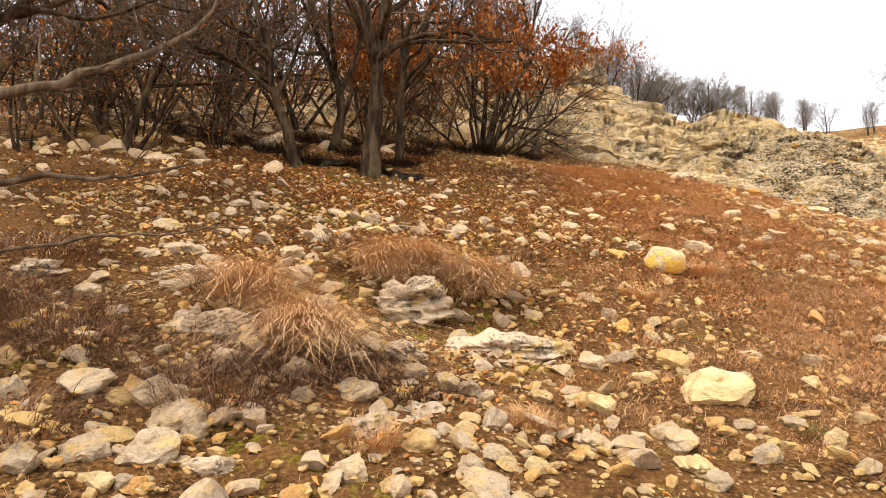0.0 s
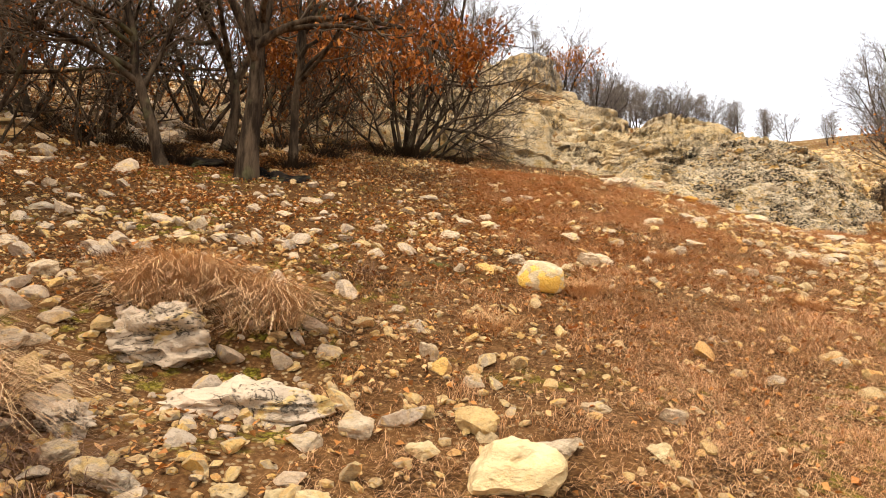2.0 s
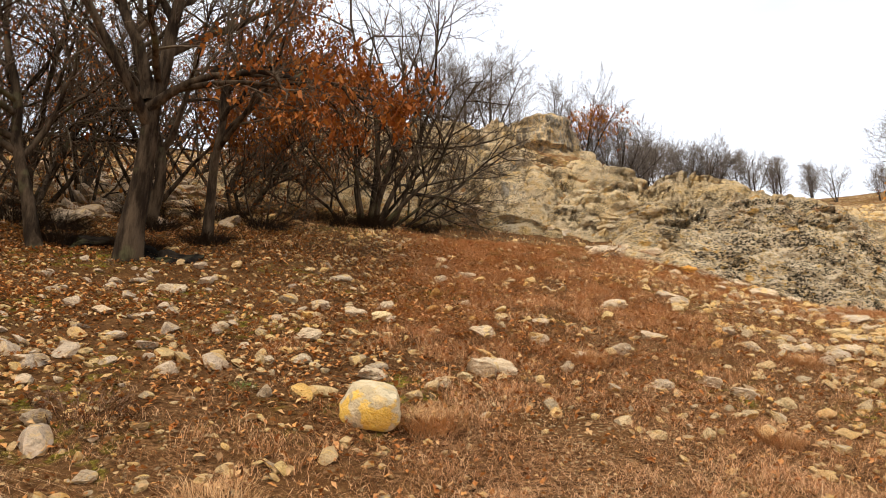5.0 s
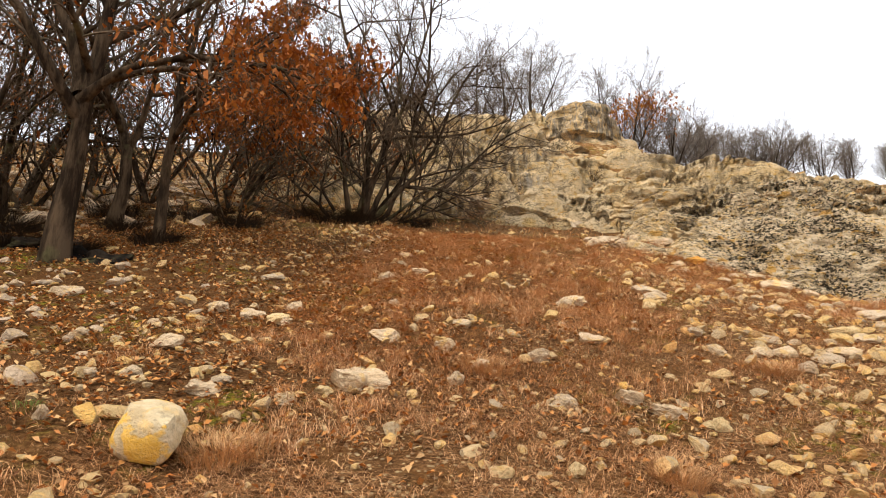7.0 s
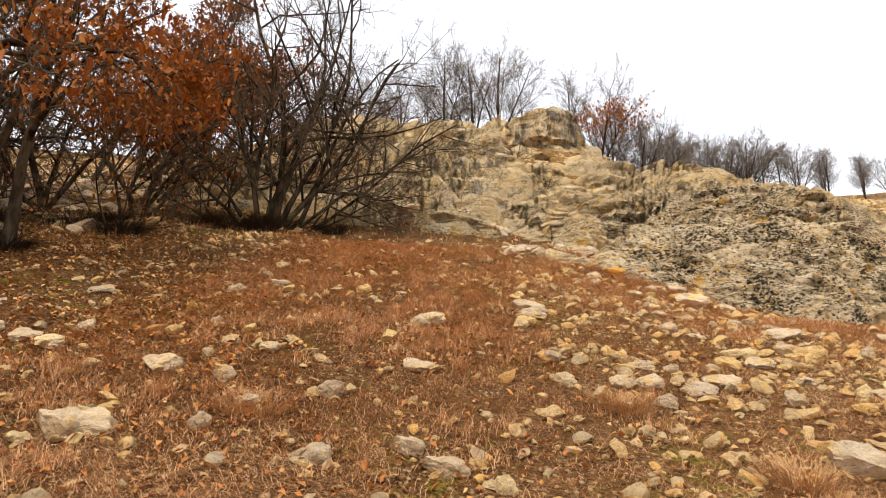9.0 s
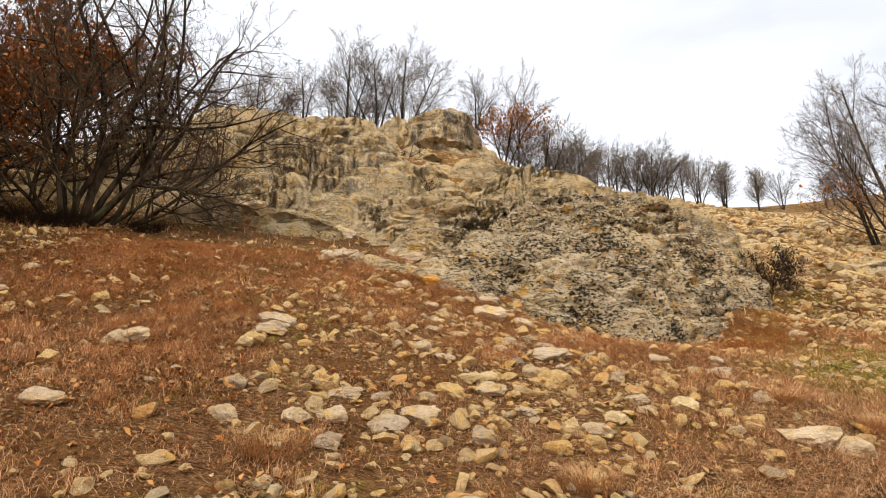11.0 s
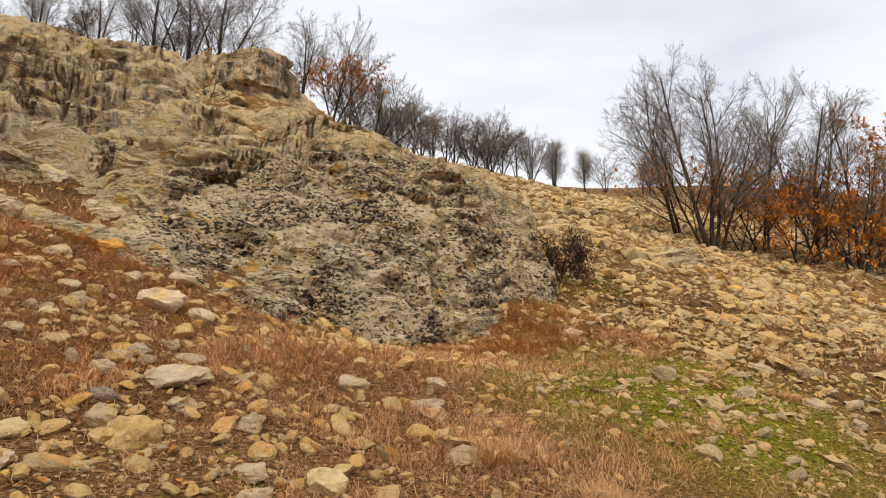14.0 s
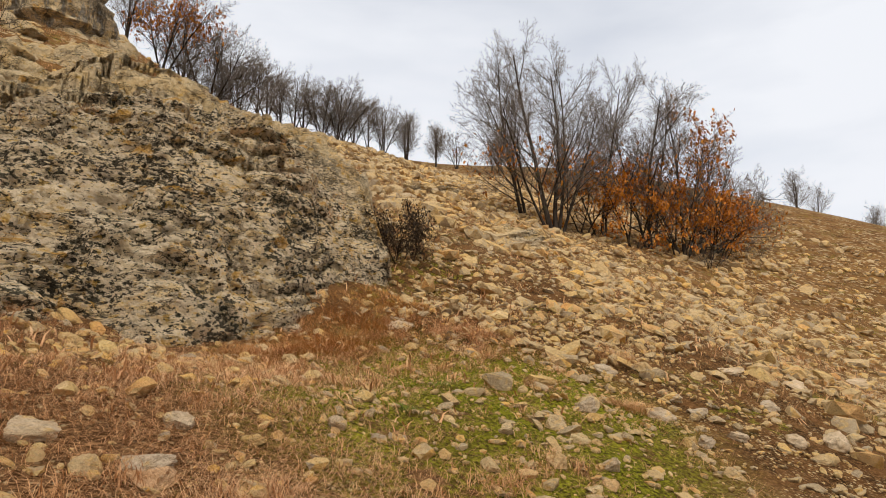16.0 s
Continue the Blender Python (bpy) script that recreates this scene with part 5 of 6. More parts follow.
# ---- boulders of the upper ledges ----
def boulder(label, x, y, z, w, d, h, seed, material, turn=0.0, cuts=14, rough=0.05, name="boulder", parent=None):
    """A great weathered block, its middle at z: cut by planes, then cracked and pitted."""
    v, f = stone_shape(seed, 5 if w > 0.28 else 4, cuts, rough, (0.38, 0.8))
    n = unit(v)
    v = v * np.array([w, d, h])
    s = 1.0 / min(w, 1.2)
    crack = np.abs(fbm(v[:, 0] * 1.8 * s + seed, v[:, 1] * 1.8 * s, v[:, 2] * 3.4 * s, 4, seed))
    fine = fbm(v[:, 0] * 6 * s, v[:, 1] * 6 * s, v[:, 2] * 10 * s, 3, seed + 3)
    grit = fbm(v[:, 0] * 17 * s, v[:, 1] * 17 * s, v[:, 2] * 26 * s, 2, seed + 9)
    v = v + n * ((0.05 - (0.13 if w > 1.5 else 0.2) * crack + 0.035 * fine + 0.022 * grit) * min(w, h * 1.6, 0.9))[:, None]
    bed = v[:, 2] / (h * 0.27) + 0.5 * fbm(v[:, 0] * 2.2 * s, v[:, 1] * 2.2 * s, v[:, 2] * s, 2, seed + 13) + 0.37
    notch = smooth(np.abs(bed - np.floor(bed) - 0.5), 0.17, 0.03) * smooth(vnoise(v[:, 0] * 3 * s, v[:, 1] * 3 * s, bed * 0.4, seed + 15), -0.35, 0.3)
    v = v - n * np.array([1.0, 1.0, 0.25]) * (notch * 0.055 * min(w, h * 1.3, 0.9))[:, None]
    ob = part(name, mesh_of(name, v, f, material, True, 55), parent)
    ob.location, ob.rotation_euler = (x, y, z), (0, 0, radians(turn))
    return tagged(ob, label, "" if parent else "rock")


# two low near-black mounds among the oak trunks
boulder("low black mound at the foot of an old oak", -0.82, 9.72, gz(-0.82, 9.72) - 0.05, 1.0, 0.5, 0.44, 551, M_BLACK, 8, 16, 0.14, name="tree_stump")
boulder("low black mound between leaning oak trunks", -1.95, 9.95, gz(-1.95, 9.95) - 0.04, 0.9, 0.5, 0.40, 552, M_BLACK, -5, 16, 0.14, name="tree_stump")
boulder("round grey limestone boulder streaked with dark lichen on the crest", 6.5, 30.6, 13.75, 3.3, 3.0, 3.1, 501, M_STAIN, 0, 2, 0.03)
boulder("long flat grey limestone slab", 3.80, 16.37, 6.13, 2.07, 0.99, 0.60, 516, M_UPPER)
boulder("rounded rock with a dark hollow", 3.05, 18.91, 7.34, 1.09, 0.80, 0.56, 519, M_UPPER)
boulder("small pale slab on the ledges", 2.87, 16.57, 6.62, 0.64, 0.48, 0.34, 520, M_PALE)
boulder("grey limestone hump at the outcrop foot", 6.45, 14.06, 5.04, 0.57, 0.42, 0.36, 523, M_UPPER, name="hump", parent=outcrop)
boulder("flat pale limestone block on the outcrop", 9.15, 17.9, 7.25, 0.95, 0.6, 0.42, 524, M_UPPER, 10, 7, 0.02)
boulder("rounded tan limestone hump", 6.34, 16.17, 6.07, 1.93, 1.30, 0.91, 525, M_UPPER, name="hump", parent=outcrop)
boulder("grey limestone block under the ledges", 3.23, 18.92, 7.40, 0.65, 0.42, 0.58, 541, M_GREY)
boulder("low pale limestone hump in the grass", 6.45, 14.00, 4.92, 0.61, 0.45, 0.50, 542, M_UPPER)
boulder("flat grey limestone at the edge of the grass", 4.77, 16.14, 5.94, 0.57, 0.37, 0.34, 543, M_GREY)
boulder("jagged grey limestone block at the edge of the grass", -0.31, 4.58, 1.83, 0.66, 0.42, 0.40, 526, M_WORN)
boulder("long undercut limestone ledge stone", 0.35, 4.05, 1.48, 0.86, 0.36, 0.28, 527, M_WORN)
boulder("long grey limestone slab in the brush", -1.50, 3.63, 1.65, 0.66, 0.27, 0.22, 528, M_WORN)
boulder("layered pale limestone block", -0.30, 3.61, 1.49, 0.31, 0.17, 0.21, 529, M_WORN)
boulder("flat grey slab of bedrock", -0.99, 2.45, 1.03, 0.33, 0.18, 0.18, 530, M_WORN)
boulder("long flat tongue of bedrock", -0.57, 2.87, 1.14, 0.60, 0.28, 0.20, 531, M_WORN)
boulder("flat pale tongue of bedrock", -0.25, 3.01, 1.15, 0.46, 0.21, 0.21, 532, M_WORN)
boulder("grey slab under the brush", -2.84, 4.26, 2.05, 0.45, 0.25, 0.17, 533, M_WORN)
boulder("thin grey slab under the brush", -2.01, 4.47, 2.02, 0.64, 0.30, 0.21, 534, M_WORN)
boulder("overhanging limestone ledge with an ochre underside", 11.95, 17.0, 5.45, 1.0, 0.7, 0.36, 535, M_UPPER, name="ledge", parent=outcrop)
boulder("dark hollowed ledge on the slope", 18.26, 27.46, 8.90, 1.13, 0.84, 0.62, 537, M_UPPER)
boulder("flat grey ledge near the oak clump", 16.77, 20.42, 6.06, 1.84, 1.24, 0.63, 538, M_UPPER)
boulder("low ledge on the upper slope", 16.64, 25.89, 8.42, 1.03, 0.76, 0.45, 539, M_UPPER)


# ---- single stones of the slope ----
stone(1.48, 3.59, 0.44, 0.31, 0.27, -19, M_YELLOW, "pale yellow limestone block among smaller rubble", shape=6)
stone(1.37, 3.94, 0.21, 0.16, 0.18, -20, M_OCHRE, "ochre limestone lying in the dry grass", shape=0)
stone(1.72, 3.83, 0.20, 0.15, 0.11, 20, M_PALE, "pale weathered limestone half sunk in dry grass", shape=12)
stone(0.39, 4.27, 0.38, 0.33, 0.17, -22, M_PALE, "pale weathered limestone half sunk in dry grass", shape=8)
stone(-0.76, 4.14, 0.15, 0.12, 0.16, -11, M_OCHRE, "ochre limestone lying in the dry grass", shape=2)
stone(-0.96, 4.30, 0.21, 0.17, 0.13, -11, M_GREY, "grey weathered limestone on the stony slope", shape=0)
stone(-1.90, 4.30, 0.25, 0.20, 0.12, 15, M_GREY, "grey weathered limestone on the stony slope", shape=12)
stone(-1.33, 5.25, 0.23, 0.17, 0.15, -16, M_PALE, "pale weathered limestone half sunk in dry grass", shape=4)
stone(-2.07, 5.02, 0.24, 0.19, 0.17, 11, M_GREY, "grey weathered limestone on the stony slope", shape=13)
stone(-2.36, 4.82, 0.23, 0.20, 0.12, -6, M_GREY, "grey weathered limestone on the stony slope", shape=13)
stone(-2.55, 5.68, 0.30, 0.24, 0.17, 8, M_PALE, "pale weathered limestone half sunk in dry grass", shape=8)
stone(-0.23, 3.45, 0.15, 0.11, 0.09, -12, M_PALE, "pale weathered limestone half sunk in dry grass", shape=4)
stone(0.07, 3.26, 0.14, 0.10, 0.15, 21, M_GREY, "grey weathered limestone on the stony slope", shape=13)
stone(-0.05, 3.30, 0.13, 0.11, 0.15, 17, M_PALE, "pale weathered limestone half sunk in dry grass", shape=0)
stone(-0.49, 3.08, 0.22, 0.18, 0.11, 3, M_PALE, "pale weathered limestone half sunk in dry grass", shape=4)
stone(0.16, 2.91, 0.13, 0.11, 0.15, 0, M_GREY, "grey weathered limestone on the stony slope", shape=6)
stone(-0.19, 2.73, 0.19, 0.15, 0.11, -10, M_OCHRE, "ochre limestone lying in the dry grass", shape=7)
stone(0.62, 2.93, 0.21, 0.14, 0.13, -9, M_PALE, "pale weathered limestone half sunk in dry grass", shape=13)
stone(0.03, 2.57, 0.14, 0.11, 0.08, -20, M_GREY, "grey weathered limestone on the stony slope", shape=7)
stone(0.16, 2.65, 0.14, 0.11, 0.11, -10, M_PALE, "pale weathered limestone half sunk in dry grass", shape=8)
stone(-1.52, 2.46, 0.22, 0.17, 0.16, 10, M_GREY, "grey weathered limestone on the stony slope", shape=2)
stone(-1.26, 2.47, 0.26, 0.23, 0.18, -15, M_GREY, "grey weathered limestone on the stony slope", shape=6)
stone(-1.26, 2.74, 0.28, 0.24, 0.12, 6, M_PALE, "pale weathered limestone half sunk in dry grass", shape=7)
stone(-1.15, 2.64, 0.14, 0.10, 0.13, -7, M_GREY, "grey weathered limestone on the stony slope", shape=11)
stone(-1.55, 2.88, 0.20, 0.16, 0.09, 6, M_OCHRE, "ochre limestone lying in the dry grass", shape=3)
stone(-1.77, 2.89, 0.28, 0.24, 0.13, -19, M_GREY, "grey weathered limestone on the stony slope", shape=0)
stone(-2.04, 2.78, 0.12, 0.10, 0.14, -11, M_GREY, "grey weathered limestone on the stony slope", shape=9)
stone(-1.69, 2.33, 0.17, 0.13, 0.14, -13, M_GREY, "grey weathered limestone on the stony slope", shape=5)
stone(-1.35, 2.25, 0.11, 0.09, 0.09, -10, M_YELLOW, "pale yellow limestone block among smaller rubble", shape=0)
stone(-1.27, 2.28, 0.08, 0.06, 0.08, 9, M_GREY, "grey weathered limestone on the stony slope", shape=4)
stone(-1.86, 2.60, 0.15, 0.12, 0.07, 22, M_OCHRE, "ochre limestone lying in the dry grass", shape=0)
stone(-0.46, 2.45, 0.17, 0.13, 0.15, -8, M_PALE, "pale weathered limestone half sunk in dry grass", shape=2)
stone(1.07, 2.83, 0.21, 0.17, 0.14, -4, M_YELLOW, "pale yellow limestone block among smaller rubble", shape=13)
stone(1.14, 2.74, 0.15, 0.11, 0.11, 15, M_GREY, "grey weathered limestone on the stony slope", shape=4)
stone(1.10, 3.06, 0.21, 0.17, 0.11, 19, M_PALE, "pale weathered limestone half sunk in dry grass", shape=4)
stone(1.03, 3.12, 0.17, 0.11, 0.12, -5, M_PALE, "pale weathered limestone half sunk in dry grass", shape=2)
stone(0.74, 3.23, 0.16, 0.11, 0.13, -24, M_YELLOW, "pale yellow limestone block among smaller rubble", shape=0)
stone(0.62, 3.30, 0.12, 0.09, 0.08, -6, M_YELLOW, "pale yellow limestone block among smaller rubble", shape=12)
stone(1.17, 4.69, 0.12, 0.09, 0.16, -10, M_PALE, "pale weathered limestone half sunk in dry grass", shape=1)
stone(2.89, 7.28, 0.32, 0.24, 0.14, -14, M_PALE, "pale weathered limestone half sunk in dry grass", shape=3)
stone(1.92, 3.20, 0.14, 0.10, 0.17, -21, M_YELLOW, "pale yellow limestone block among smaller rubble", shape=11)
stone(1.46, 2.97, 0.16, 0.11, 0.13, 8, M_GREY, "grey weathered limestone on the stony slope", shape=2)
stone(2.18, 3.82, 0.13, 0.11, 0.09, 2, M_YELLOW, "pale yellow limestone block among smaller rubble", shape=9)
stone(2.37, 4.17, 0.15, 0.10, 0.11, 24, M_PALE, "pale weathered limestone half sunk in dry grass", shape=1)
stone(1.50, 3.28, 0.12, 0.10, 0.06, -10, M_GREY, "grey weathered limestone on the stony slope", shape=6)
stone(0.32, 2.61, 0.12, 0.09, 0.08, -14, M_YELLOW, "pale yellow limestone block among smaller rubble", shape=3)
stone(-0.08, 8.49, 0.21, 0.15, 0.13, -4, M_PALE, "pale weathered limestone half sunk in dry grass", shape=0)
stone(-0.80, 6.66, 0.20, 0.14, 0.20, -2, M_GREY, "grey weathered limestone on the stony slope", shape=10)
stone(-2.30, 6.90, 0.27, 0.23, 0.09, 16, M_GREY, "grey weathered limestone on the stony slope", shape=7)
stone(-2.39, 4.05, 0.22, 0.15, 0.12, -23, M_GREY, "grey weathered limestone on the stony slope", shape=4)
stone(1.40, 4.42, 0.12, 0.08, 0.10, -14, M_PALE, "pale weathered limestone half sunk in dry grass", shape=3)
stone(0.84, 3.85, 0.17, 0.13, 0.15, -11, M_PALE, "pale weathered limestone half sunk in dry grass", shape=5)
stone(0.64, 3.69, 0.16, 0.11, 0.08, 21, M_PALE, "pale weathered limestone half sunk in dry grass", shape=9)
stone(1.12, 3.73, 0.15, 0.10, 0.09, 3, M_YELLOW, "pale yellow limestone block among smaller rubble", shape=10)
stone(1.02, 4.00, 0.14, 0.11, 0.10, 14, M_PALE, "pale weathered limestone half sunk in dry grass", shape=11)
stone(0.97, 5.34, 0.12, 0.08, 0.07, -5, M_PALE, "pale weathered limestone half sunk in dry grass", shape=6)
stone(1.09, 5.15, 0.14, 0.10, 0.06, 18, M_GREY, "grey weathered limestone on the stony slope", shape=2)
stone(0.48, 5.72, 0.15, 0.11, 0.14, 7, M_GREY, "grey weathered limestone on the stony slope", shape=12)
stone(-0.88, 6.41, 0.20, 0.17, 0.09, -9, M_PALE, "pale weathered limestone half sunk in dry grass", shape=6)
stone(2.00, 4.24, 0.15, 0.11, 0.08, 7, M_STONE, "weathered limestone in the rubble", shape=10)
stone(3.22, 4.75, 0.12, 0.10, 0.07, -8, M_GREY, "grey weathered limestone on the stony slope", shape=6)
stone(1.14, 4.04, 0.09, 0.08, 0.08, -21, M_OCHRE, "ochre limestone lying in the dry grass", shape=4)
stone(0.44, 3.26, 0.12, 0.10, 0.08, 8, M_STONE, "weathered limestone in the rubble", shape=0)
stone(0.74, 2.88, 0.09, 0.07, 0.07, 5, M_STONE, "weathered limestone in the rubble", shape=12)
stone(1.81, 3.37, 0.15, 0.13, 0.07, 8, M_GREY, "grey weathered limestone on the stony slope", shape=0)
stone(-0.14, 2.80, 0.11, 0.09, 0.06, 9, M_STONE, "weathered limestone in the rubble", shape=7)
stone(-0.27, 2.41, 0.13, 0.10, 0.07, 12, M_STONE, "weathered limestone in the rubble", shape=6)
stone(0.27, 2.83, 0.08, 0.05, 0.06, -24, M_STONE, "weathered limestone in the rubble", shape=2)
stone(2.22, 3.43, 0.14, 0.09, 0.10, 18, M_YELLOW, "pale yellow limestone block among smaller rubble", shape=1)
stone(1.95, 2.97, 0.13, 0.10, 0.10, 13, M_PALE, "pale weathered limestone half sunk in dry grass", shape=6)
stone(2.82, 7.23, 0.21, 0.18, 0.20, 2, M_PALE, "pale weathered limestone half sunk in dry grass", shape=3)
stone(2.03, 6.84, 0.22, 0.16, 0.15, 5, M_PALE, "pale weathered limestone half sunk in dry grass", shape=13)
stone(2.05, 7.03, 0.15, 0.12, 0.07, 13, M_GREY, "grey weathered limestone on the stony slope", shape=7)
stone(1.29, 6.88, 0.14, 0.12, 0.08, -3, M_PALE, "pale weathered limestone half sunk in dry grass", shape=1)
stone(1.46, 6.32, 0.10, 0.07, 0.11, 4, M_PALE, "pale weathered limestone half sunk in dry grass", shape=7)
stone(3.95, 7.86, 0.16, 0.12, 0.15, -12, M_GREY, "grey weathered limestone on the stony slope", shape=12)
stone(3.42, 7.36, 0.10, 0.07, 0.11, -6, M_PALE, "pale weathered limestone half sunk in dry grass", shape=12)
stone(4.08, 7.24, 0.13, 0.11, 0.10, 20, M_GREY, "grey weathered limestone on the stony slope", shape=4)
stone(4.47, 7.38, 0.16, 0.14, 0.09, 16, M_PALE, "pale weathered limestone half sunk in dry grass", shape=1)
stone(4.68, 7.26, 0.19, 0.16, 0.08, -2, M_PALE, "pale weathered limestone half sunk in dry grass", shape=3)
stone(4.93, 7.18, 0.11, 0.09, 0.12, -9, M_YELLOW, "pale yellow limestone block among smaller rubble", shape=3)
stone(4.08, 6.40, 0.09, 0.07, 0.10, 17, M_YELLOW, "pale yellow limestone block among smaller rubble", shape=6)
stone(3.74, 6.27, 0.12, 0.08, 0.05, -19, M_YELLOW, "pale yellow limestone block among smaller rubble", shape=9)
stone(1.43, 7.48, 0.24, 0.20, 0.13, -6, M_PALE, "pale weathered limestone half sunk in dry grass", shape=6)
stone(1.52, 6.94, 0.16, 0.12, 0.08, 10, M_PALE, "pale weathered limestone half sunk in dry grass", shape=7)
stone(-0.13, 8.42, 0.22, 0.15, 0.15, 19, M_PALE, "pale weathered limestone half sunk in dry grass", shape=3)
stone(0.71, 7.55, 0.16, 0.12, 0.09, 21, M_PALE, "pale weathered limestone half sunk in dry grass", shape=7)
stone(3.49, 10.50, 0.17, 0.13, 0.14, 14, M_OCHRE, "ochre limestone lying in the dry grass", shape=2)
stone(1.98, 8.19, 0.17, 0.13, 0.09, -16, M_PALE, "pale weathered limestone half sunk in dry grass", shape=11)
stone(5.07, 9.78, 0.19, 0.13, 0.12, 0, M_OCHRE, "ochre limestone lying in the dry grass", shape=5)
stone(5.11, 10.26, 0.32, 0.23, 0.16, 23, M_GREY, "grey weathered limestone on the stony slope", shape=0)
stone(4.30, 9.48, 0.26, 0.21, 0.14, -24, M_PALE, "pale weathered limestone half sunk in dry grass", shape=4)
stone(5.09, 13.53, 0.52, 0.35, 0.19, -19, M_GREY, "grey weathered limestone on the stony slope", shape=12)
stone(3.26, 7.95, 0.12, 0.10, 0.12, 0, M_OCHRE, "ochre limestone lying in the dry grass", shape=1)
stone(3.56, 7.62, 0.14, 0.11, 0.07, -4, M_PALE, "pale weathered limestone half sunk in dry grass", shape=4)
stone(2.66, 7.12, 0.13, 0.10, 0.08, 13, M_YELLOW, "pale yellow limestone block among smaller rubble", shape=13)
stone(2.51, 6.86, 0.12, 0.10, 0.09, 8, M_PALE, "pale weathered limestone half sunk in dry grass", shape=9)
stone(6.29, 13.07, 0.26, 0.22, 0.11, 2, M_RUST, "bright orange stone at the foot of the outcrop", shape=7)
stone(3.25, 9.16, 0.15, 0.12, 0.10, 3, M_STONE, "weathered limestone in the rubble", shape=13)
stone(2.68, 9.04, 0.11, 0.08, 0.10, -2, M_STONE, "weathered limestone in the rubble", shape=9)
stone(4.41, 8.42, 0.19, 0.14, 0.07, -17, M_STONE, "weathered limestone in the rubble", shape=12)
stone(1.66, 8.34, 0.22, 0.18, 0.11, 24, M_PALE, "pale weathered limestone half sunk in dry grass", shape=5)
stone(1.92, 8.59, 0.19, 0.13, 0.12, -20, M_PALE, "pale weathered limestone half sunk in dry grass", shape=2)
stone(1.33, 8.40, 0.18, 0.15, 0.13, 6, M_PALE, "pale weathered limestone half sunk in dry grass", shape=4)
stone(2.39, 9.98, 0.18, 0.15, 0.12, -6, M_PALE, "pale weathered limestone half sunk in dry grass", shape=9)
stone(2.70, 10.30, 0.24, 0.20, 0.10, 8, M_PALE, "pale weathered limestone half sunk in dry grass", shape=1)
stone(1.27, 9.66, 0.28, 0.19, 0.09, 7, M_GREY, "grey weathered limestone on the stony slope", shape=2)
stone(5.84, 8.72, 0.21, 0.16, 0.12, -6, M_PALE, "pale weathered limestone half sunk in dry grass", shape=2)
stone(6.34, 8.84, 0.26, 0.19, 0.11, -23, M_PALE, "pale weathered limestone half sunk in dry grass", shape=0)
stone(2.79, 7.21, 0.23, 0.18, 0.19, 12, M_PALE, "pale weathered limestone half sunk in dry grass", shape=1)
stone(2.81, 7.37, 0.08, 0.07, 0.11, 15, M_YELLOW, "pale yellow limestone block among smaller rubble", shape=1)
stone(4.07, 7.20, 0.18, 0.12, 0.13, 4, M_GREY, "grey weathered limestone on the stony slope", shape=7)
stone(4.47, 7.37, 0.16, 0.13, 0.12, 24, M_PALE, "pale weathered limestone half sunk in dry grass", shape=1)
stone(4.64, 7.25, 0.18, 0.15, 0.10, 23, M_PALE, "pale weathered limestone half sunk in dry grass", shape=1)
stone(4.86, 7.19, 0.10, 0.07, 0.06, -1, M_YELLOW, "pale yellow limestone block among smaller rubble", shape=11)
stone(3.29, 7.92, 0.15, 0.11, 0.13, 14, M_PALE, "pale weathered limestone half sunk in dry grass", shape=10)
stone(3.43, 7.38, 0.10, 0.07, 0.12, 21, M_PALE, "pale weathered limestone half sunk in dry grass", shape=6)
stone(4.21, 9.41, 0.22, 0.19, 0.14, -13, M_PALE, "pale weathered limestone half sunk in dry grass", shape=7)
stone(5.29, 8.53, 0.16, 0.13, 0.11, -9, M_PALE, "pale weathered limestone half sunk in dry grass", shape=3)
stone(5.67, 8.63, 0.18, 0.14, 0.12, 1, M_STONE, "weathered limestone in the rubble", shape=8)
stone(6.17, 8.71, 0.25, 0.22, 0.11, 19, M_GREY, "grey weathered limestone on the stony slope", shape=6)
stone(4.36, 8.41, 0.23, 0.18, 0.09, 23, M_PALE, "pale weathered limestone half sunk in dry grass", shape=5)
stone(5.24, 8.89, 0.12, 0.08, 0.11, -4, M_GREY, "grey weathered limestone on the stony slope", shape=0)
stone(7.28, 9.71, 0.26, 0.19, 0.19, 19, M_OCHRE, "ochre limestone lying in the dry grass", shape=7)
stone(6.70, 8.60, 0.14, 0.12, 0.14, 5, M_STONE, "weathered limestone in the rubble", shape=5)
stone(6.63, 7.74, 0.27, 0.20, 0.24, -5, M_GREY, "grey weathered limestone on the stony slope", shape=0)
stone(6.28, 13.04, 0.27, 0.18, 0.13, -21, M_RUST, "bright orange stone at the foot of the outcrop", shape=10)
stone(1.93, 8.21, 0.20, 0.17, 0.11, 5, M_YELLOW, "pale yellow limestone block among smaller rubble", shape=4)
stone(1.89, 8.61, 0.16, 0.14, 0.11, 12, M_PALE, "pale weathered limestone half sunk in dry grass", shape=7)
stone(2.83, 8.03, 0.25, 0.18, 0.13, 21, M_PALE, "pale weathered limestone half sunk in dry grass", shape=9)
stone(3.02, 8.57, 0.15, 0.13, 0.09, -17, M_STONE, "weathered limestone in the rubble", shape=3)
stone(3.36, 8.41, 0.16, 0.11, 0.10, -18, M_PALE, "pale weathered limestone half sunk in dry grass", shape=0)
stone(5.02, 13.58, 0.48, 0.33, 0.22, 14, M_GREY, "grey weathered limestone on the stony slope", shape=10)
stone(2.37, 11.28, 0.19, 0.15, 0.08, 10, M_STONE, "weathered limestone in the rubble", shape=8)
stone(6.29, 10.13, 0.19, 0.14, 0.11, 1, M_PALE, "pale weathered limestone half sunk in dry grass", shape=2)
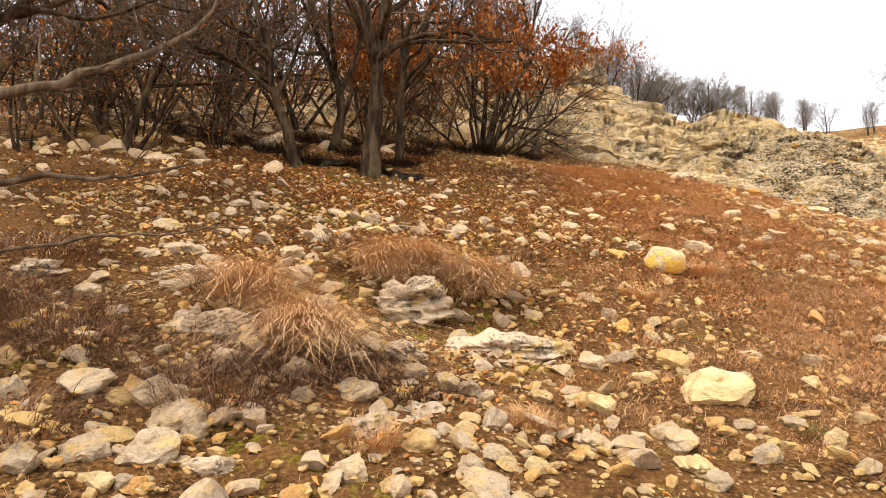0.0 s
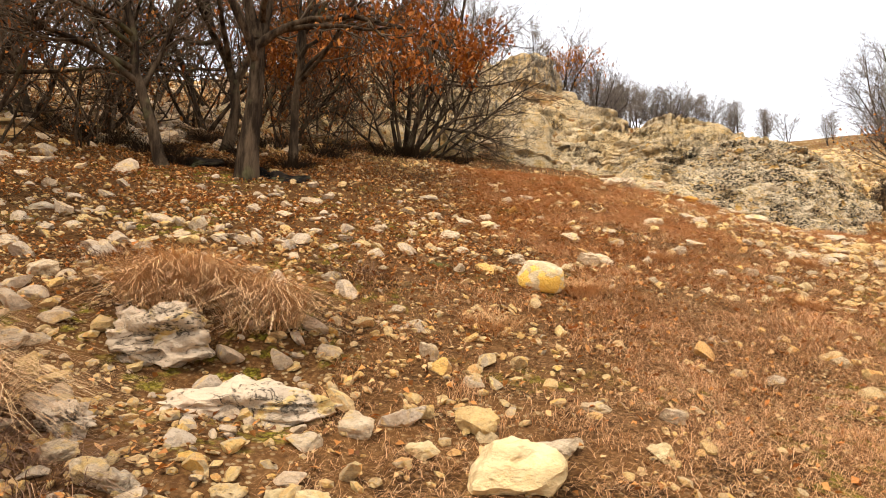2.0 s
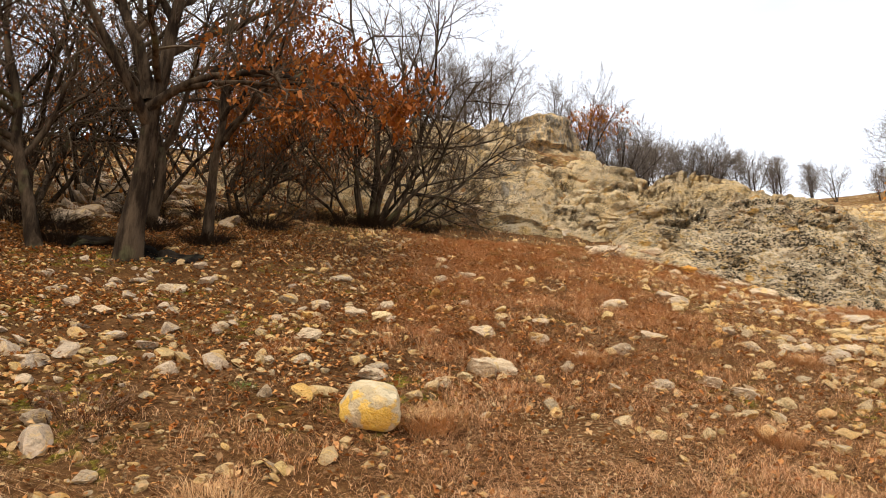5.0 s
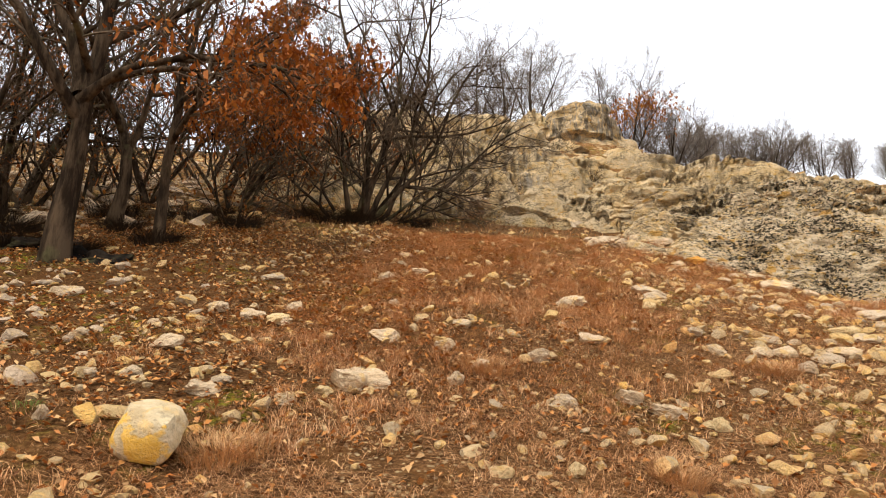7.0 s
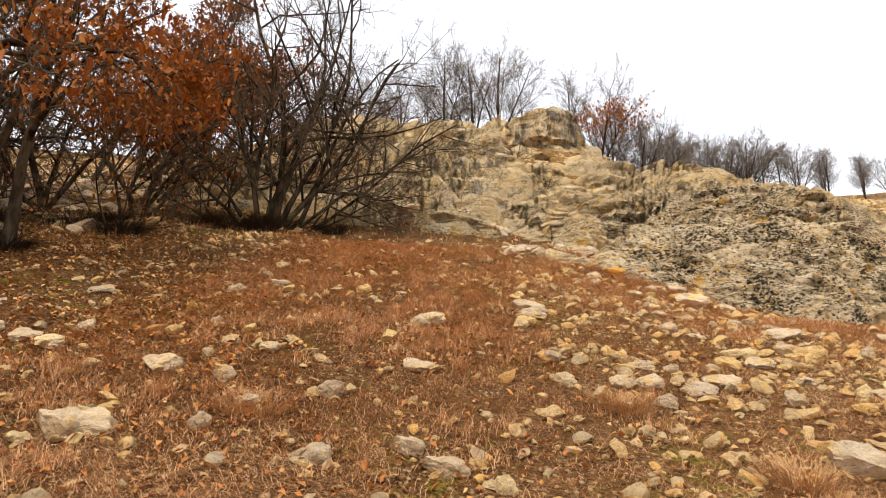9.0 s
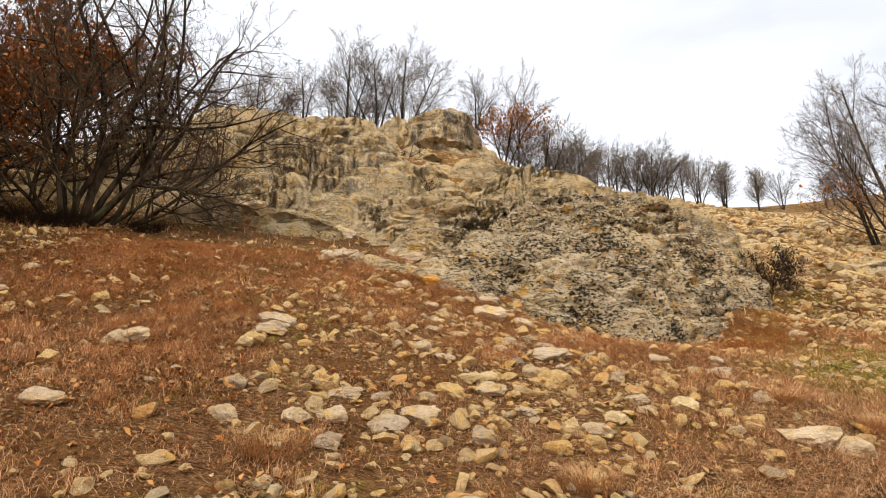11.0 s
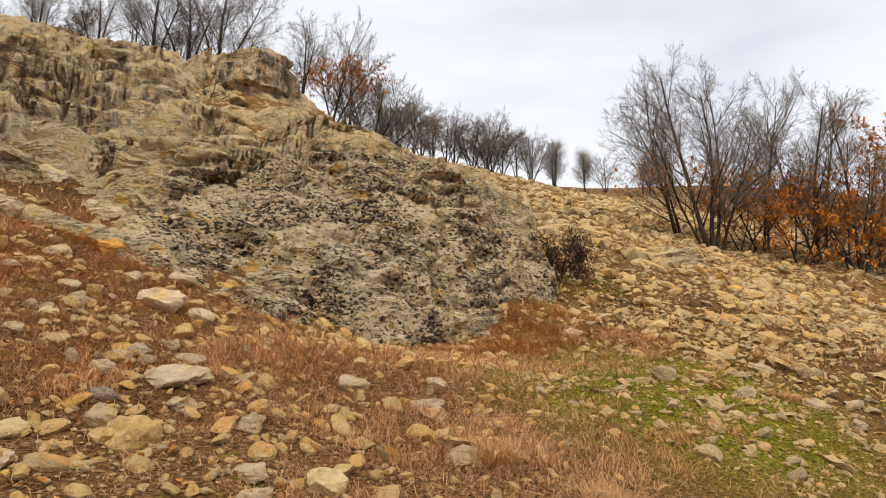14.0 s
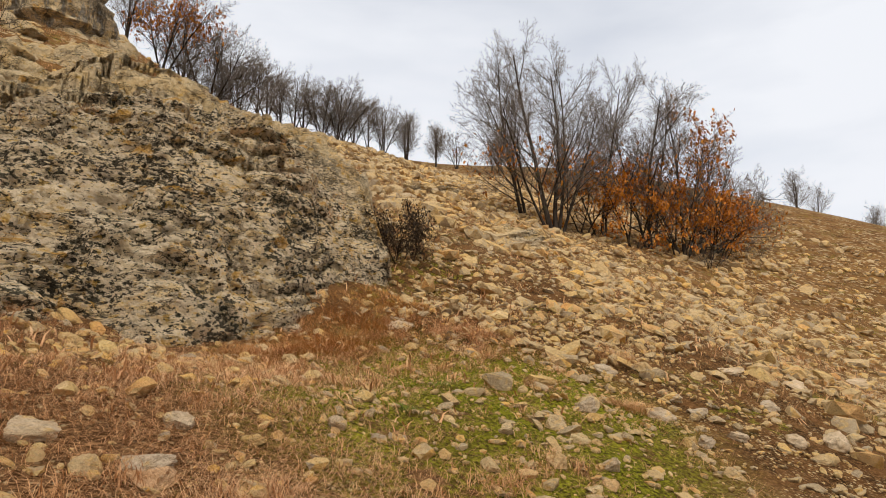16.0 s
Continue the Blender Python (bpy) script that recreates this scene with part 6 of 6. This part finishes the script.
stone(6.81, 9.47, 0.23, 0.19, 0.10, -14, M_PALE, "pale weathered limestone half sunk in dry grass", shape=5)
stone(6.67, 9.63, 0.19, 0.13, 0.10, -11, M_YELLOW, "pale yellow limestone block among smaller rubble", shape=10)
stone(5.12, 10.00, 0.33, 0.24, 0.16, 19, M_GREY, "grey weathered limestone on the stony slope", shape=11)
stone(5.02, 9.69, 0.15, 0.10, 0.11, -17, M_YELLOW, "pale yellow limestone block among smaller rubble", shape=6)
stone(5.87, 8.40, 0.18, 0.16, 0.13, 18, M_GREY, "grey weathered limestone on the stony slope", shape=11)
stone(6.52, 9.27, 0.19, 0.13, 0.16, -6, M_OCHRE, "ochre limestone lying in the dry grass", shape=0)
stone(7.25, 9.74, 0.18, 0.15, 0.17, 2, M_OCHRE, "ochre limestone lying in the dry grass", shape=8)
stone(7.35, 10.36, 0.38, 0.29, 0.11, -14, M_GREY, "grey weathered limestone on the stony slope", shape=4)
stone(7.22, 8.86, 0.13, 0.10, 0.17, -21, M_YELLOW, "pale yellow limestone block among smaller rubble", shape=2)
stone(7.40, 8.90, 0.21, 0.15, 0.12, 19, M_PALE, "pale weathered limestone half sunk in dry grass", shape=8)
stone(6.80, 8.84, 0.17, 0.13, 0.14, 9, M_OCHRE, "ochre limestone lying in the dry grass", shape=13)
stone(8.11, 9.44, 0.18, 0.14, 0.17, -16, M_YELLOW, "pale yellow limestone block among smaller rubble", shape=0)
stone(7.80, 9.48, 0.19, 0.14, 0.09, -23, M_PALE, "pale weathered limestone half sunk in dry grass", shape=10)
stone(6.79, 9.67, 0.19, 0.13, 0.09, 23, M_YELLOW, "pale yellow limestone block among smaller rubble", shape=2)
stone(6.41, 10.01, 0.11, 0.07, 0.10, -19, M_OCHRE, "ochre limestone lying in the dry grass", shape=9)
stone(7.57, 9.12, 0.17, 0.14, 0.11, -13, M_YELLOW, "pale yellow limestone block among smaller rubble", shape=8)
stone(6.38, 9.15, 0.12, 0.08, 0.09, 20, M_PALE, "pale weathered limestone half sunk in dry grass", shape=8)
stone(6.07, 9.13, 0.16, 0.11, 0.08, 16, M_PALE, "pale weathered limestone half sunk in dry grass", shape=11)
stone(5.84, 9.09, 0.29, 0.24, 0.08, 21, M_GREY, "grey weathered limestone on the stony slope", shape=11)
stone(5.19, 13.40, 0.36, 0.27, 0.26, 17, M_GREY, "grey weathered limestone on the stony slope", shape=13)
stone(4.91, 13.45, 0.29, 0.23, 0.18, -15, M_PALE, "pale weathered limestone half sunk in dry grass", shape=7)
stone(7.38, 10.71, 0.21, 0.16, 0.07, 20, M_GREY, "grey weathered limestone on the stony slope", shape=4)
stone(8.81, 9.79, 0.20, 0.17, 0.11, 16, M_PALE, "pale weathered limestone half sunk in dry grass", shape=6)
stone(8.29, 9.08, 0.11, 0.09, 0.09, -23, M_PALE, "pale weathered limestone half sunk in dry grass", shape=10)
stone(8.74, 9.10, 0.41, 0.29, 0.19, 3, M_PALE, "pale weathered limestone half sunk in dry grass", shape=12)
stone(8.93, 9.00, 0.26, 0.20, 0.14, -9, M_PALE, "pale weathered limestone half sunk in dry grass", shape=7)
stone(7.42, 10.07, 0.18, 0.14, 0.11, -8, M_PALE, "pale weathered limestone half sunk in dry grass", shape=13)
stone(7.13, 9.81, 0.15, 0.10, 0.15, -13, M_PALE, "pale weathered limestone half sunk in dry grass", shape=5)
stone(7.76, 9.86, 0.15, 0.13, 0.15, 7, M_PALE, "pale weathered limestone half sunk in dry grass", shape=11)
stone(7.33, 8.71, 0.14, 0.10, 0.11, -8, M_OCHRE, "ochre limestone lying in the dry grass", shape=7)
stone(6.30, 12.96, 0.30, 0.26, 0.14, -7, M_RUST, "bright orange stone at the foot of the outcrop", shape=1)
stone(6.79, 10.49, 0.10, 0.07, 0.14, -22, M_PALE, "pale weathered limestone half sunk in dry grass", shape=8)
stone(6.96, 10.42, 0.16, 0.12, 0.10, 4, M_PALE, "pale weathered limestone half sunk in dry grass", shape=3)
stone(8.32, 10.60, 0.20, 0.14, 0.11, 8, M_PALE, "pale weathered limestone half sunk in dry grass", shape=5)
stone(7.81, 9.34, 0.18, 0.15, 0.08, 20, M_PALE, "pale weathered limestone half sunk in dry grass", shape=11)
stone(6.99, 9.10, 0.16, 0.12, 0.09, 0, M_PALE, "pale weathered limestone half sunk in dry grass", shape=13)
stone(5.72, 8.92, 0.15, 0.13, 0.08, 16, M_OCHRE, "ochre limestone lying in the dry grass", shape=1)
stone(8.75, 10.29, 0.19, 0.16, 0.08, 6, M_STONE, "weathered limestone in the rubble", shape=9)
stone(6.49, 9.95, 0.17, 0.15, 0.06, 19, M_PALE, "pale weathered limestone half sunk in dry grass", shape=0)
stone(7.05, 10.07, 0.14, 0.10, 0.07, 9, M_STONE, "weathered limestone in the rubble", shape=3)
stone(11.68, 11.47, 0.20, 0.15, 0.18, 19, M_GREY, "grey weathered limestone on the stony slope", shape=11)
stone(11.17, 10.58, 0.12, 0.09, 0.13, 24, M_PALE, "pale weathered limestone half sunk in dry grass", shape=13)
stone(8.87, 10.75, 0.14, 0.10, 0.12, 5, M_PALE, "pale weathered limestone half sunk in dry grass", shape=0)
stone(11.63, 11.97, 0.26, 0.18, 0.13, 0, M_OCHRE, "ochre limestone lying in the dry grass", shape=1)
stone(12.38, 11.02, 0.14, 0.11, 0.12, 18, M_GREY, "grey weathered limestone on the stony slope", shape=4)
stone(13.39, 11.05, 0.21, 0.17, 0.12, -10, M_PALE, "pale weathered limestone half sunk in dry grass", shape=3)
stone(13.86, 11.06, 0.24, 0.20, 0.21, -3, M_PALE, "pale weathered limestone half sunk in dry grass", shape=2)
stone(11.07, 13.53, 0.27, 0.19, 0.10, -1, M_PALE, "pale weathered limestone half sunk in dry grass", shape=6)
stone(12.83, 11.51, 0.18, 0.15, 0.12, -11, M_GREY, "grey weathered limestone on the stony slope", shape=12)
stone(12.84, 11.75, 0.14, 0.12, 0.11, 22, M_PALE, "pale weathered limestone half sunk in dry grass", shape=13)
stone(12.59, 12.31, 0.29, 0.21, 0.11, 12, M_GREY, "grey weathered limestone on the stony slope", shape=3)
stone(9.64, 10.87, 0.10, 0.07, 0.11, 0, M_PALE, "pale weathered limestone half sunk in dry grass", shape=0)
stone(9.18, 10.65, 0.11, 0.08, 0.06, 5, M_OCHRE, "ochre limestone lying in the dry grass", shape=10)
stone(8.74, 10.39, 0.21, 0.18, 0.12, -18, M_GREY, "grey weathered limestone on the stony slope", shape=12)
stone(10.87, 10.37, 0.13, 0.09, 0.06, 21, M_YELLOW, "pale yellow limestone block among smaller rubble", shape=12)
stone(11.20, 10.91, 0.14, 0.09, 0.08, -20, M_YELLOW, "pale yellow limestone block among smaller rubble", shape=3)
stone(10.99, 11.73, 0.10, 0.08, 0.05, -12, M_OCHRE, "ochre limestone lying in the dry grass", shape=3)
stone(12.82, 11.13, 0.16, 0.14, 0.09, 0, M_PALE, "pale weathered limestone half sunk in dry grass", shape=1)
stone(10.79, 10.58, 0.12, 0.09, 0.10, -24, M_STONE, "weathered limestone in the rubble", shape=9)
stone(12.37, 11.43, 0.25, 0.22, 0.10, -16, M_GREY, "grey weathered limestone on the stony slope", shape=3)
stone(14.45, 12.56, 0.29, 0.22, 0.12, -20, M_PALE, "pale weathered limestone half sunk in dry grass", shape=12)
stone(15.37, 12.47, 0.30, 0.26, 0.14, -10, M_PALE, "pale weathered limestone half sunk in dry grass", shape=9)
stone(20.49, 15.12, 0.49, 0.38, 0.22, -17, M_PALE, "pale weathered limestone half sunk in dry grass", shape=11)
stone(13.96, 11.73, 0.25, 0.17, 0.11, 17, M_GREY, "grey weathered limestone on the stony slope", shape=2)
stone(5.32, 13.37, 0.22, 0.19, 0.25, 12, M_GREY, "grey weathered limestone on the stony slope", shape=12)
stone(5.78, 14.50, 0.39, 0.32, 0.18, -15, M_PALE, "pale weathered limestone half sunk in dry grass", shape=3)
stone(6.01, 13.94, 0.42, 0.30, 0.21, 4, M_PALE, "pale weathered limestone half sunk in dry grass", shape=10)
stone(6.03, 13.42, 0.35, 0.25, 0.12, 24, M_GREY, "grey weathered limestone on the stony slope", shape=9)
stone(5.98, 12.63, 0.22, 0.19, 0.13, 24, M_PALE, "pale weathered limestone half sunk in dry grass", shape=2)
stone(6.97, 11.87, 0.38, 0.26, 0.23, -14, M_PALE, "pale weathered limestone half sunk in dry grass", shape=0)
stone(7.29, 11.71, 0.20, 0.17, 0.17, 9, M_PALE, "pale weathered limestone half sunk in dry grass", shape=0)
stone(7.23, 10.89, 0.12, 0.10, 0.12, -11, M_PALE, "pale weathered limestone half sunk in dry grass", shape=10)
stone(7.67, 10.99, 0.10, 0.08, 0.11, 0, M_GREY, "grey weathered limestone on the stony slope", shape=13)
stone(6.26, 11.32, 0.13, 0.09, 0.08, -18, M_PALE, "pale weathered limestone half sunk in dry grass", shape=7)
stone(6.42, 11.21, 0.13, 0.10, 0.10, 0, M_YELLOW, "pale yellow limestone block among smaller rubble", shape=5)
stone(6.66, 11.17, 0.17, 0.13, 0.10, 12, M_OCHRE, "ochre limestone lying in the dry grass", shape=13)
stone(6.63, 12.42, 0.18, 0.12, 0.10, 20, M_PALE, "pale weathered limestone half sunk in dry grass", shape=2)
stone(5.70, 12.63, 0.12, 0.08, 0.08, -14, M_OCHRE, "ochre limestone lying in the dry grass", shape=3)
stone(5.97, 12.18, 0.14, 0.10, 0.08, 18, M_YELLOW, "pale yellow limestone block among smaller rubble", shape=9)
stone(5.90, 11.93, 0.16, 0.13, 0.09, -5, M_PALE, "pale weathered limestone half sunk in dry grass", shape=8)
stone(6.51, 11.59, 0.19, 0.15, 0.08, 22, M_GREY, "grey weathered limestone on the stony slope", shape=3)
stone(7.07, 10.78, 0.16, 0.14, 0.10, -15, M_GREY, "grey weathered limestone on the stony slope", shape=8)
stone(7.00, 10.63, 0.13, 0.09, 0.08, -23, M_PALE, "pale weathered limestone half sunk in dry grass", shape=3)
stone(6.99, 12.64, 0.24, 0.18, 0.12, 9, M_PALE, "pale weathered limestone half sunk in dry grass", shape=5)
stone(6.34, 11.81, 0.16, 0.14, 0.10, 0, M_PALE, "pale weathered limestone half sunk in dry grass", shape=0)
stone(7.48, 11.55, 0.16, 0.14, 0.09, 15, M_STONE, "weathered limestone in the rubble", shape=12)
stone(7.77, 11.29, 0.14, 0.10, 0.08, -18, M_STONE, "weathered limestone in the rubble", shape=6)
stone(6.37, 10.79, 0.13, 0.10, 0.09, -7, M_PALE, "pale weathered limestone half sunk in dry grass", shape=0)
stone(6.61, 10.75, 0.16, 0.12, 0.09, -18, M_STONE, "weathered limestone in the rubble", shape=0)
v, f = stone_shape(778, 3, 11, 0.05, (0.5, 0.9))
lichened = part("loose_stone", mesh_of("loose_stone", v, f, M_CRUST, True, 50))
lichened.matrix_world = Matrix.LocRotScale((2.12, 6.2, gz(2.12, 6.2) + 0.06), Euler((radians(12), radians(22), radians(-15))), (0.40, 0.30, 0.31))
tagged(lichened, "rounded pale stone crusted with yellow lichen in dry grass", "stone", "loose stones")


# blocks broken from the ledges
rng = np.random.default_rng(71)
for i in range(13):
    x, y = rng.uniform(0.2, 9.6), rng.uniform(15.0, 31.0)
    if x + 0.1 * y > 11.4 or (x > 5.2 and y < 19.5):
        continue
    w = rng.uniform(0.5, 1.5)
    z = max(float(np.ravel(upper_rock(x, y))[0]), gz(x, y), float(np.ravel(front_rock(x, y))[0]) if y < 21 else -99)
    key = ("ledge", i % 7)
    if key not in stone_meshes:
        v, f = stone_shape(600 + key[1], 4, 12, 0.09, (0.35, 0.8))
        stone_meshes[key] = mesh_of("ledge_block", v, f, M_UPPER, True, 32)
    ob = new("ledge_block", stone_meshes[key])
    h = w * rng.uniform(0.18, 0.35)
    ob.matrix_world = Matrix.LocRotScale((x, y, z + h * 0.12), Euler((radians(rng.uniform(0, 20)), radians(rng.uniform(-8, 8)), radians(rng.uniform(-40, 40)))), (w, w * rng.uniform(0.6, 0.9), h))
    tagged(ob, "weathered limestone block on the stepped ledges", "rock", "blocks on the ledges")


# ---- tussocks and brush ----
def tussock(name, label, x, y, radius, count, length, material, lean=0.9, downhill=0.0, width=0.002):
    """A tuft of bent blades; downhill: how strongly they hang down the slope."""
    rng = np.random.default_rng(int(abs(x * 1000 + y * 77)))
    a, r = rng.uniform(0, 2 * math.pi, count), radius * np.sqrt(rng.random(count))
    px, py = r * np.cos(a), r * np.sin(a) * 0.8
    gx0 = gz(x, y)
    pz = ground_z(x + px, y + py) - gx0 - 0.01 + 0.35 * length * (1 - (r / radius) ** 2) * (downhill > 0)
    bearing = np.where(rng.random(count) < downhill, rng.normal(-math.pi / 2 + 0.3, 0.7, count), a + rng.normal(0, 0.7, count))
    ob = part(name, blades(name, np.stack([px, py, pz], -1), length, width, lean, material, rng, 3, bearing))
    ob.location = (x, y, gx0)
    return tagged(ob, label, "grass")


T_DRY = "thick tussock of drooping straw-brown grass over stones"
tussock("grass_tussock", T_DRY, -0.42, 5.12, 0.36, 2200, 0.34, M_TUSSOCK, 2.0, 0.6, 0.0018)
tussock("grass_tussock", T_DRY, 0.16, 4.98, 0.26, 1300, 0.34, M_TUSSOCK, 2.0, 0.6, 0.0018)
tussock("grass_tussock", T_DRY, -1.38, 4.2, 0.24, 1200, 0.40, M_TUSSOCK, 2.0, 0.5, 0.0018)
tussock("grass_tussock", T_DRY, -0.88, 3.72, 0.26, 1300, 0.40, M_TUSSOCK, 2.0, 0.6, 0.0018)
for x, y, r, n, h in ((4.55, 6.55, 0.12, 420, 0.15), (2.45, 6.3, 0.22, 700, 0.13), (8.95, 9.8, 0.13, 420, 0.15), (9.4, 9.5, 0.18, 500, 0.12), (-0.4, 2.7, 0.12, 420, 0.14), (0.35, 3.0, 0.12, 380, 0.13),
                      (5.6, 8.3, 0.2, 520, 0.12), (3.6, 7.6, 0.18, 480, 0.12), (6.3, 7.6, 0.2, 600, 0.13), (1.6, 5.2, 0.2, 480, 0.12), (7.2, 8.3, 0.16, 420, 0.13), (12.2, 11.6, 0.2, 450, 0.12), (13.0, 12.6, 0.25, 500, 0.13)):
    tussock("grass_tuft", "low tuft of dry straw-coloured grass", x, y, r, n * 3 // 2, h, M_STRAW, 1.0, 0.0, 0.0013)
for x, y, r, n in ((10.45, 13.35, 0.3, 1100), (10.1, 13.0, 0.3, 900), (10.9, 13.8, 0.3, 900), (6.55, 14.2, 0.25, 700), (9.6, 12.75, 0.25, 600), (11.3, 14.2, 0.25, 700), (6.1, 13.3, 0.25, 600)):
    tussock("grass_tuft", "bright russet dry grass at the foot of the outcrop", x, y, r * 1.7, n * 2, 0.10, M_ORANGE, 1.1, 0.0, 0.0016)
for x, y, r, n, h in ((-2.45, 3.75, 0.4, 900, 0.28), (-1.15, 3.05, 0.38, 1100, 0.24), (-0.6, 3.45, 0.25, 700, 0.24), (-2.05, 3.4, 0.35, 800, 0.26), (-1.7, 4.5, 0.3, 600, 0.26), (-3.0, 4.6, 0.4, 800, 0.32), (-1.9, 2.6, 0.25, 500, 0.2), (-1.0, 5.6, 0.3, 500, 0.24), (0.6, 5.9, 0.25, 400, 0.2), (-1.45, 3.25, 0.35, 900, 0.2), (-0.9, 3.3, 0.3, 900, 0.2), (-2.6, 3.1, 0.35, 700, 0.24), (-2.9, 3.9, 0.35, 700, 0.28), (-0.25, 3.3, 0.22, 500, 0.18)):
    tussock("dry_brush", "tangle of thin reddish brown dead stems", x, y, r, n * 4 // 5, h * 1.15, M_BRUSH, 1.7, 0.0, 0.0019)
for x, y, r in ((1.85, 3.3, 0.08), (10.75, 11.9, 0.12), (10.2, 11.2, 0.1), (1.3, 6.4, 0.1), (2.2, 3.1, 0.07)):
    tussock("green_tuft", "small fresh green tuft among stones", x, y, r, 160, 0.06, M_GREEN, 0.8)
# near-black blades added under the oaks, deepening the shade there by colour
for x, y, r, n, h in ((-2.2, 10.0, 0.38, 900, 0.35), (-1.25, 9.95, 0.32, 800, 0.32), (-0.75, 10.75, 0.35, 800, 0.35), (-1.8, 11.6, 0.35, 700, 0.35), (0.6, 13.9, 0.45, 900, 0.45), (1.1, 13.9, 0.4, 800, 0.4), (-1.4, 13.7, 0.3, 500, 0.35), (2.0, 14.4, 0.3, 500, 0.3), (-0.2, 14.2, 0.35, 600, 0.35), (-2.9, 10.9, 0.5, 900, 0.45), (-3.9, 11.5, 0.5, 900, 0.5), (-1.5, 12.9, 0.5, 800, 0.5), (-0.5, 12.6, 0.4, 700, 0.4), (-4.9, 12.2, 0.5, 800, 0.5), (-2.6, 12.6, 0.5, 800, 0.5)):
    tussock("dark_shrublet", "near-black tufts added as shade round the foot of an oak", x, y, r * 0.8, n, h, M_DARK, 1.2, 0.0, 0.0024)


# ---- fallen and broken boughs ----
def bough(name, label, points, radius, seed, twigs=7, material=None):
    """A bent dead branch through given places, with side twigs."""
    rng = np.random.default_rng(seed)
    p = np.array(points, float)
    f = np.linspace(0, len(p) - 1, 16)
    i = np.minimum(f.astype(int), len(p) - 2)
    line = p[i] + (p[i + 1] - p[i]) * (f - i)[:, None] + rng.normal(0, 0.018, (16, 3))
    rad = radius * (1 - 0.75 * np.linspace(0, 1, 16))
    root = new(name)
    root.location = line[0]
    tagged(root, label, "branch")
    line = line - line[0]
    part("stem", mesh_of("stem", *swept(line[None], rad[None], 7), material or M_TWIG), root)
    k = rng.integers(3, 15, twigs)
    d = unit(line[-1] - line[0]) + rng.normal(0, 0.6, (twigs, 3))
    L = rng.uniform(0.25, 0.7, twigs)
    steps = np.linspace(0, 1, 5)[None, :, None]
    pts = line[k][:, None] + unit(d)[:, None] * L[:, None, None] * steps + rng.normal(0, 0.015, (twigs, 5, 3)) * steps
    rr = np.repeat((rad[k] * 0.45)[:, None], 5, 1) * (1 - 0.7 * np.linspace(0, 1, 5))
    for q, r in zip(pts, rr):
        part("twig", mesh_of("twig", *swept(q[None], r[None], 5), material or M_TWIG), root)
    return root


bough("dead_branch", "bare grey dead branch hanging from an oak", [(-3.9, 4.6, 3.3), (-3.3, 5.0, 3.72), (-2.8, 5.5, 4.1), (-2.45, 5.89, 4.6), (-2.3, 6.1, 5.1)], 0.05, 801, 9)
bough("dead_branch", "long thin fallen branch resting on the stones", [(-3.4, 4.0, 2.05), (-3.07, 4.18, 2.16), (-2.6, 4.45, 2.32), (-2.17, 4.66, 2.36), (-1.7, 5.2, 2.5)], 0.02, 802, 4)
bough("dead_branch", "low bare branch over leaf litter and stones", [(-4.6, 6.0, 3.0), (-4.0, 6.2, 3.2), (-3.4, 6.6, 3.25), (-2.9, 7.2, 3.6)], 0.04, 803, 7)
